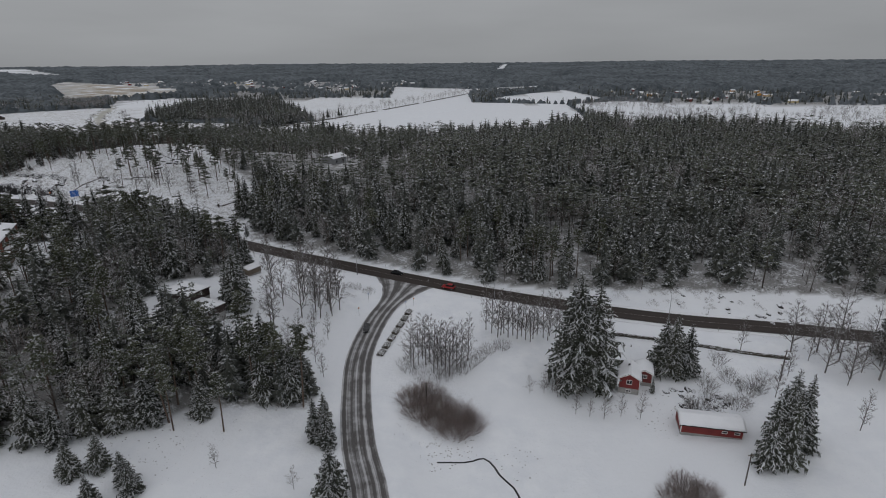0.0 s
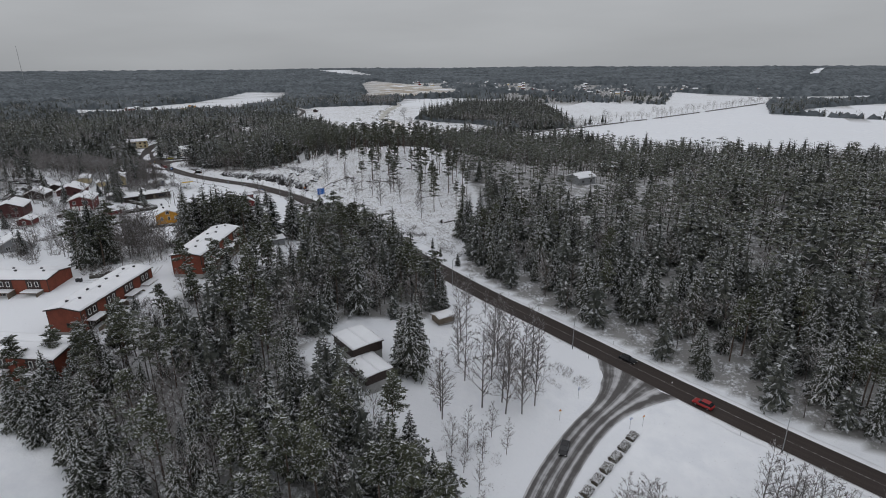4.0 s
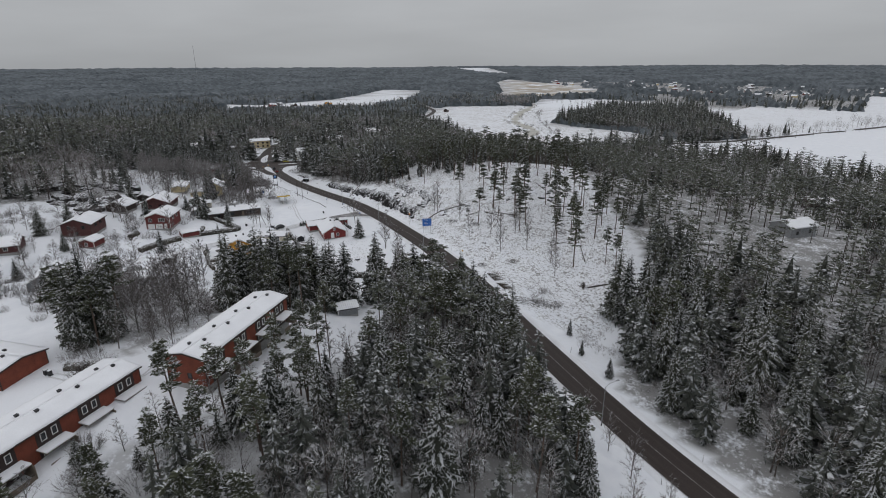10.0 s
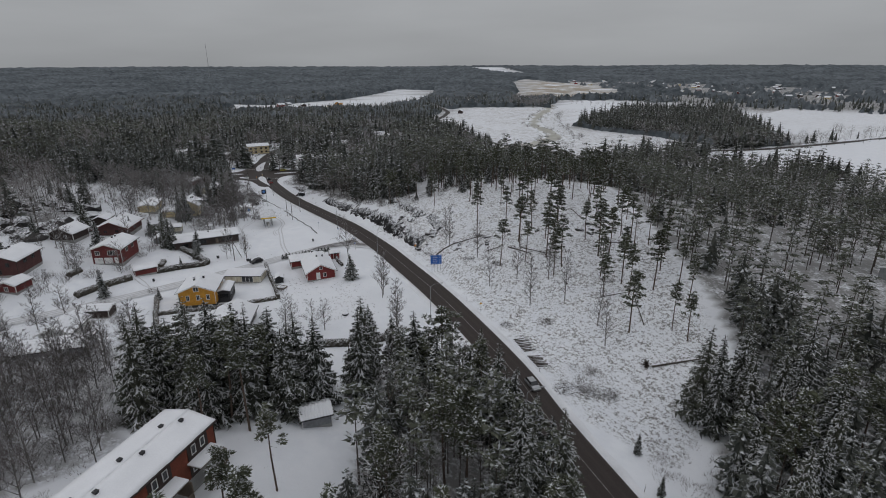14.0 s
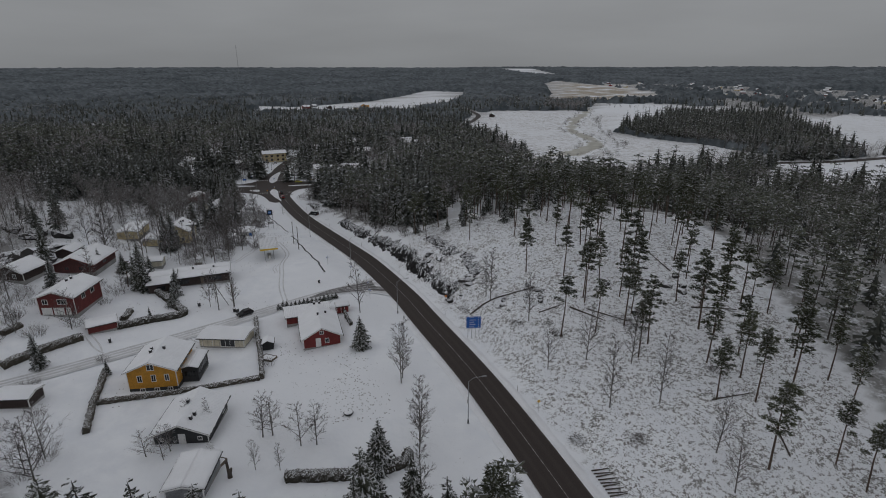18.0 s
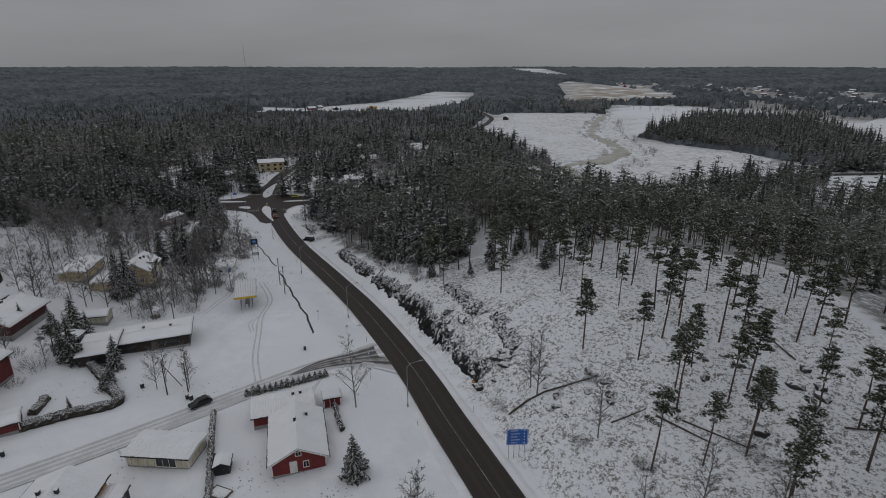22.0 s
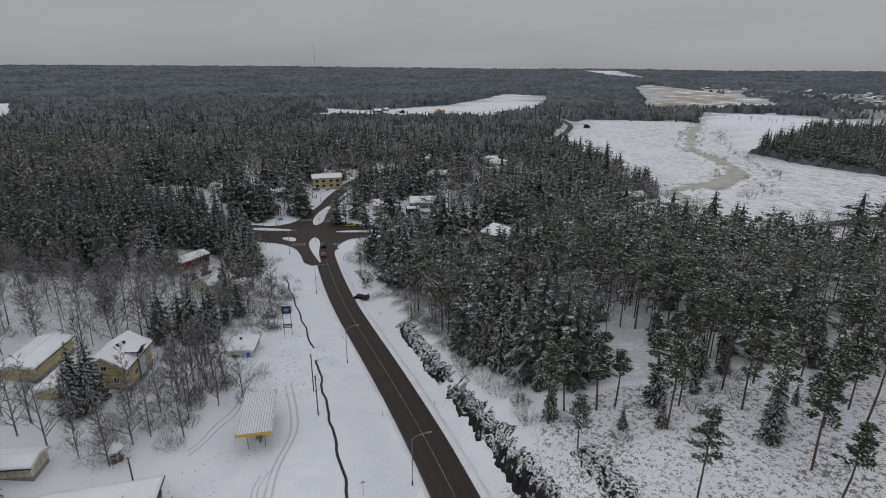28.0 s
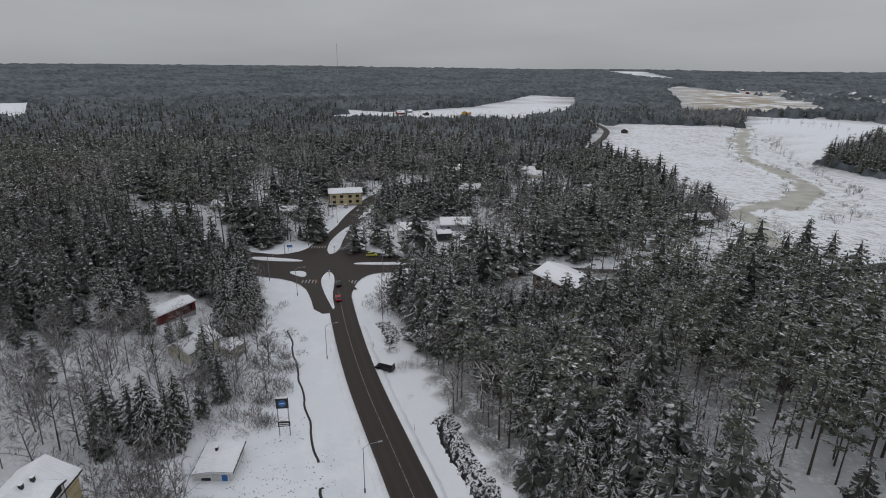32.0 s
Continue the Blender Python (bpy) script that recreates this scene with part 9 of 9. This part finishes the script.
# ---- far things ----
def far_house(x, y, turn, L, W, wall, label="far-off house with a snowy roof"):
    h, r = RNG.uniform(2.8, 4.6), RNG.uniform(1.4, 2.4)
    root = tagged(new("far_house"), label, "house", "far-off houses")
    root.matrix_basis = pose(x, y, at(x, y), 0, 0, turn)
    prof = [(-W / 2, -1.5), (W / 2, -1.5), (W / 2, h), (0, h + r), (-W / 2, h)]
    part("wall", extruded(prof, "x", -L / 2, L / 2), wall, root)
    for s in (-1, 1):
        prof = [(s * (W / 2 + 0.5), h - 0.4), (0, h + r), (0, h + r + 0.4), (s * (W / 2 + 0.5), h)]
        part("roof_slope", extruded(prof, "x", -L / 2 - 0.5, L / 2 + 0.5), M_SNOW, root)
    for k in (-1, 1):
        for s in (-1, 1):
            part("window", boxed(k * L / 4 - 0.6, k * L / 4 + 0.6, *sorted((s * (W / 2 - 0.02), s * (W / 2 + 0.04))), 1.0, 2.2), M_GLASS, root)


def far_houses():
    walls = (M_RED, M_PALE, M_WHITEWALL, M_BROWN, M_YELLOW, M_GREYWALL, M_DARKRED)
    for poly, n, seed in ((SUBURB, 46, 81), (SUBURB_NORTH, 64, 82), ([(-940, 640), (-860, 720), (-900, 790), (-1020, 690)], 6, 85)):
        rng = np.random.default_rng(seed)
        p = np.array(poly)
        done = 0
        while done < n:
            x, y = rng.uniform(p[:, 0].min(), p[:, 0].max()), rng.uniform(p[:, 1].min(), p[:, 1].max())
            if inside(poly, np.array([x]), np.array([y]))[0]:
                far_house(x, y, rng.uniform(0, 180), rng.uniform(9, 16), rng.uniform(7, 10), walls[int(rng.integers(len(walls)))])
                done += 1
    far_house(-686, 790, 130, 20, 10, M_DARKRED, "long dark red barn with snowy roof at the field edge")
    far_house(-704, 806, 130, 14, 9, M_BROWN, "brown barn with snowy roof at the field edge")
    far_house(-642, 803, 120, 10, 7, M_BROWN, "small brown barn in the snowy field")
    far_house(-66, 328, 60, 12, 9, M_GREYWALL, "grey house half hidden in the pine wood")
    far_house(-68, 414, 30, 11, 8, M_BROWN, "brown house half hidden in the deep wood")
    for x, y, turn, wall in ((-503, 509, 60, M_WHITEWALL), (-523, 468, 150, M_GREYWALL), (-441, 505, 70, M_WHITEWALL), (-471, 488, 70, M_BROWN), (-422, 390, 60, M_GREYWALL), (-366, 500, 70, M_BROWN), (-873, 334, 50, M_WHITEWALL), (-744, 347, 70, M_GREYWALL), (-669, 350, 40, M_WHITEWALL), (-474, 437, 60, M_BROWN), (-488, 507, 20, M_CREAM), (-474, 301, 60, M_WHITEWALL)):
        far_house(x, y, turn, 14, 9, wall, "house among the trees beyond the crossing, roof under snow")


far_houses()


def tree_rows():
    rng = np.random.default_rng(91)
    line = ROAD_ACROSS[(ROAD_ACROSS[:, 1] > 600)]
    xs, ys = [], []
    for a, b, _ in line[::2]:
        for off in (-9, 9):
            if rng.uniform() < (0.85 if off < 0 else 0.35):
                xs.append(a + off + rng.normal(0, 1.0)), ys.append(b - off * 0.4 + rng.normal(0, 1.5))
    forest("avenue_of_bare_trees", np.array(xs), np.array(ys), MID[5:], [1, 1], [1.25, 1.15], WOOD_MATS, "row of bare trees along a far field road", 92)
    xs, ys = [], []
    for a, b, _ in RIVER[::1]:
        for _ in range(2):
            if rng.uniform() < 0.7:
                o = rng.choice((-1, 1)) * rng.uniform(8, 14)
                xs.append(a + o), ys.append(b + rng.normal(0, 4))
    forest("river_bushes", np.array(xs), np.array(ys), BUSH_MODELS + LOW[5:], [3, 3, 3, 0.5, 0.5], [1.4, 1.4, 1.4, 0.5, 0.5], WOOD_MATS, "bare bushes along the frozen river", 93)
    rim = scatter([(-392, 496), (-366, 500), (-362, 522), (-392, 520)], 4.2, 96)
    forest("field_corner_spruces", *rim, MID[:3], [1, 1, 1], [0.75, 0.8, 0.85], WOOD_MATS, "clump of dark spruces at the field edge", 97)
    rim = scatter([(-440, 560), (-452, 585), (-420, 560), (-390, 530), (-350, 512), (-340, 485), (-400, 505)], 5.0, 98)
    forest("field_corner_birches", *rim, MID[5:], [1, 1], [0.9, 0.85], WOOD_MATS, "bare birches along the river field", 99)
    bank = strip_line([(-330, 560, 0), (-345, 620, 0), (-362, 660, 0), (-400, 712, 0), (-450, 770, 0), (-520, 890, 0)], 5)
    rim = bank[:, 0] + rng.normal(6, 3.5, len(bank)), bank[:, 1] + rng.normal(0, 3, len(bank))
    forest("river_bank_trees", *rim, MID[5:] + BUSH_MODELS, [1, 1, 2, 2, 2], [0.75, 0.7, 1.8, 1.8, 1.8], WOOD_MATS, "bare trees and bushes along the river bank", 100)
    rim = scatter([(-600, 985), (-650, 945), (-700, 1000), (-760, 1110), (-690, 1170), (-640, 1060)], 7.0, 101)
    forest("river_head_trees", *rim, MID[5:] + LOW[1:2], [2, 2, 0.5], [1.1, 1.1, 0.9], WOOD_MATS, "bare trees at the upper end of the river field", 102)
    for k, (ax, ay, bx, by) in enumerate(((-505, 1080, -690, 1110), (-400, 1300, -760, 1330), (-480, 1420, -800, 1500))):
        q = np.linspace(0, 1, 26)
        forest("far_tree_row", ax + (bx - ax) * q + rng.normal(0, 3, 26), ay + (by - ay) * q + rng.normal(0, 3, 26), LOW[5:], [1, 1], [0.75, 0.8], WOOD_MATS, "thin row of bare trees between far fields", 103 + k)
    g = [(-300, 520), (-255, 590), (-215, 585), (-120, 600), (-60, 570), (60, 570), (180, 640), (190, 600), (60, 545), (-120, 560), (-270, 500)]
    x, y = scatter(g, 7, 94)
    forest("field_edge_birches", x, y, LOW[5:], [1, 1], [0.8, 0.7], WOOD_MATS, "bare birches along the field edge", 95)


tree_rows()


def mast():
    root = tagged(new("radio_mast"), "tall thin radio mast on the horizon", "mast")
    x, y = -2330, 1183
    root.matrix_basis = pose(x, y, at(x, y), 0, 0, 0)
    for k in range(6):
        part("mast_section", tube((0, 0, k * 23), (0, 0, (k + 1) * 23 - 0.4), 0.8 - 0.04 * k, 0.76 - 0.04 * k, 6), M_GALV, root)


mast()
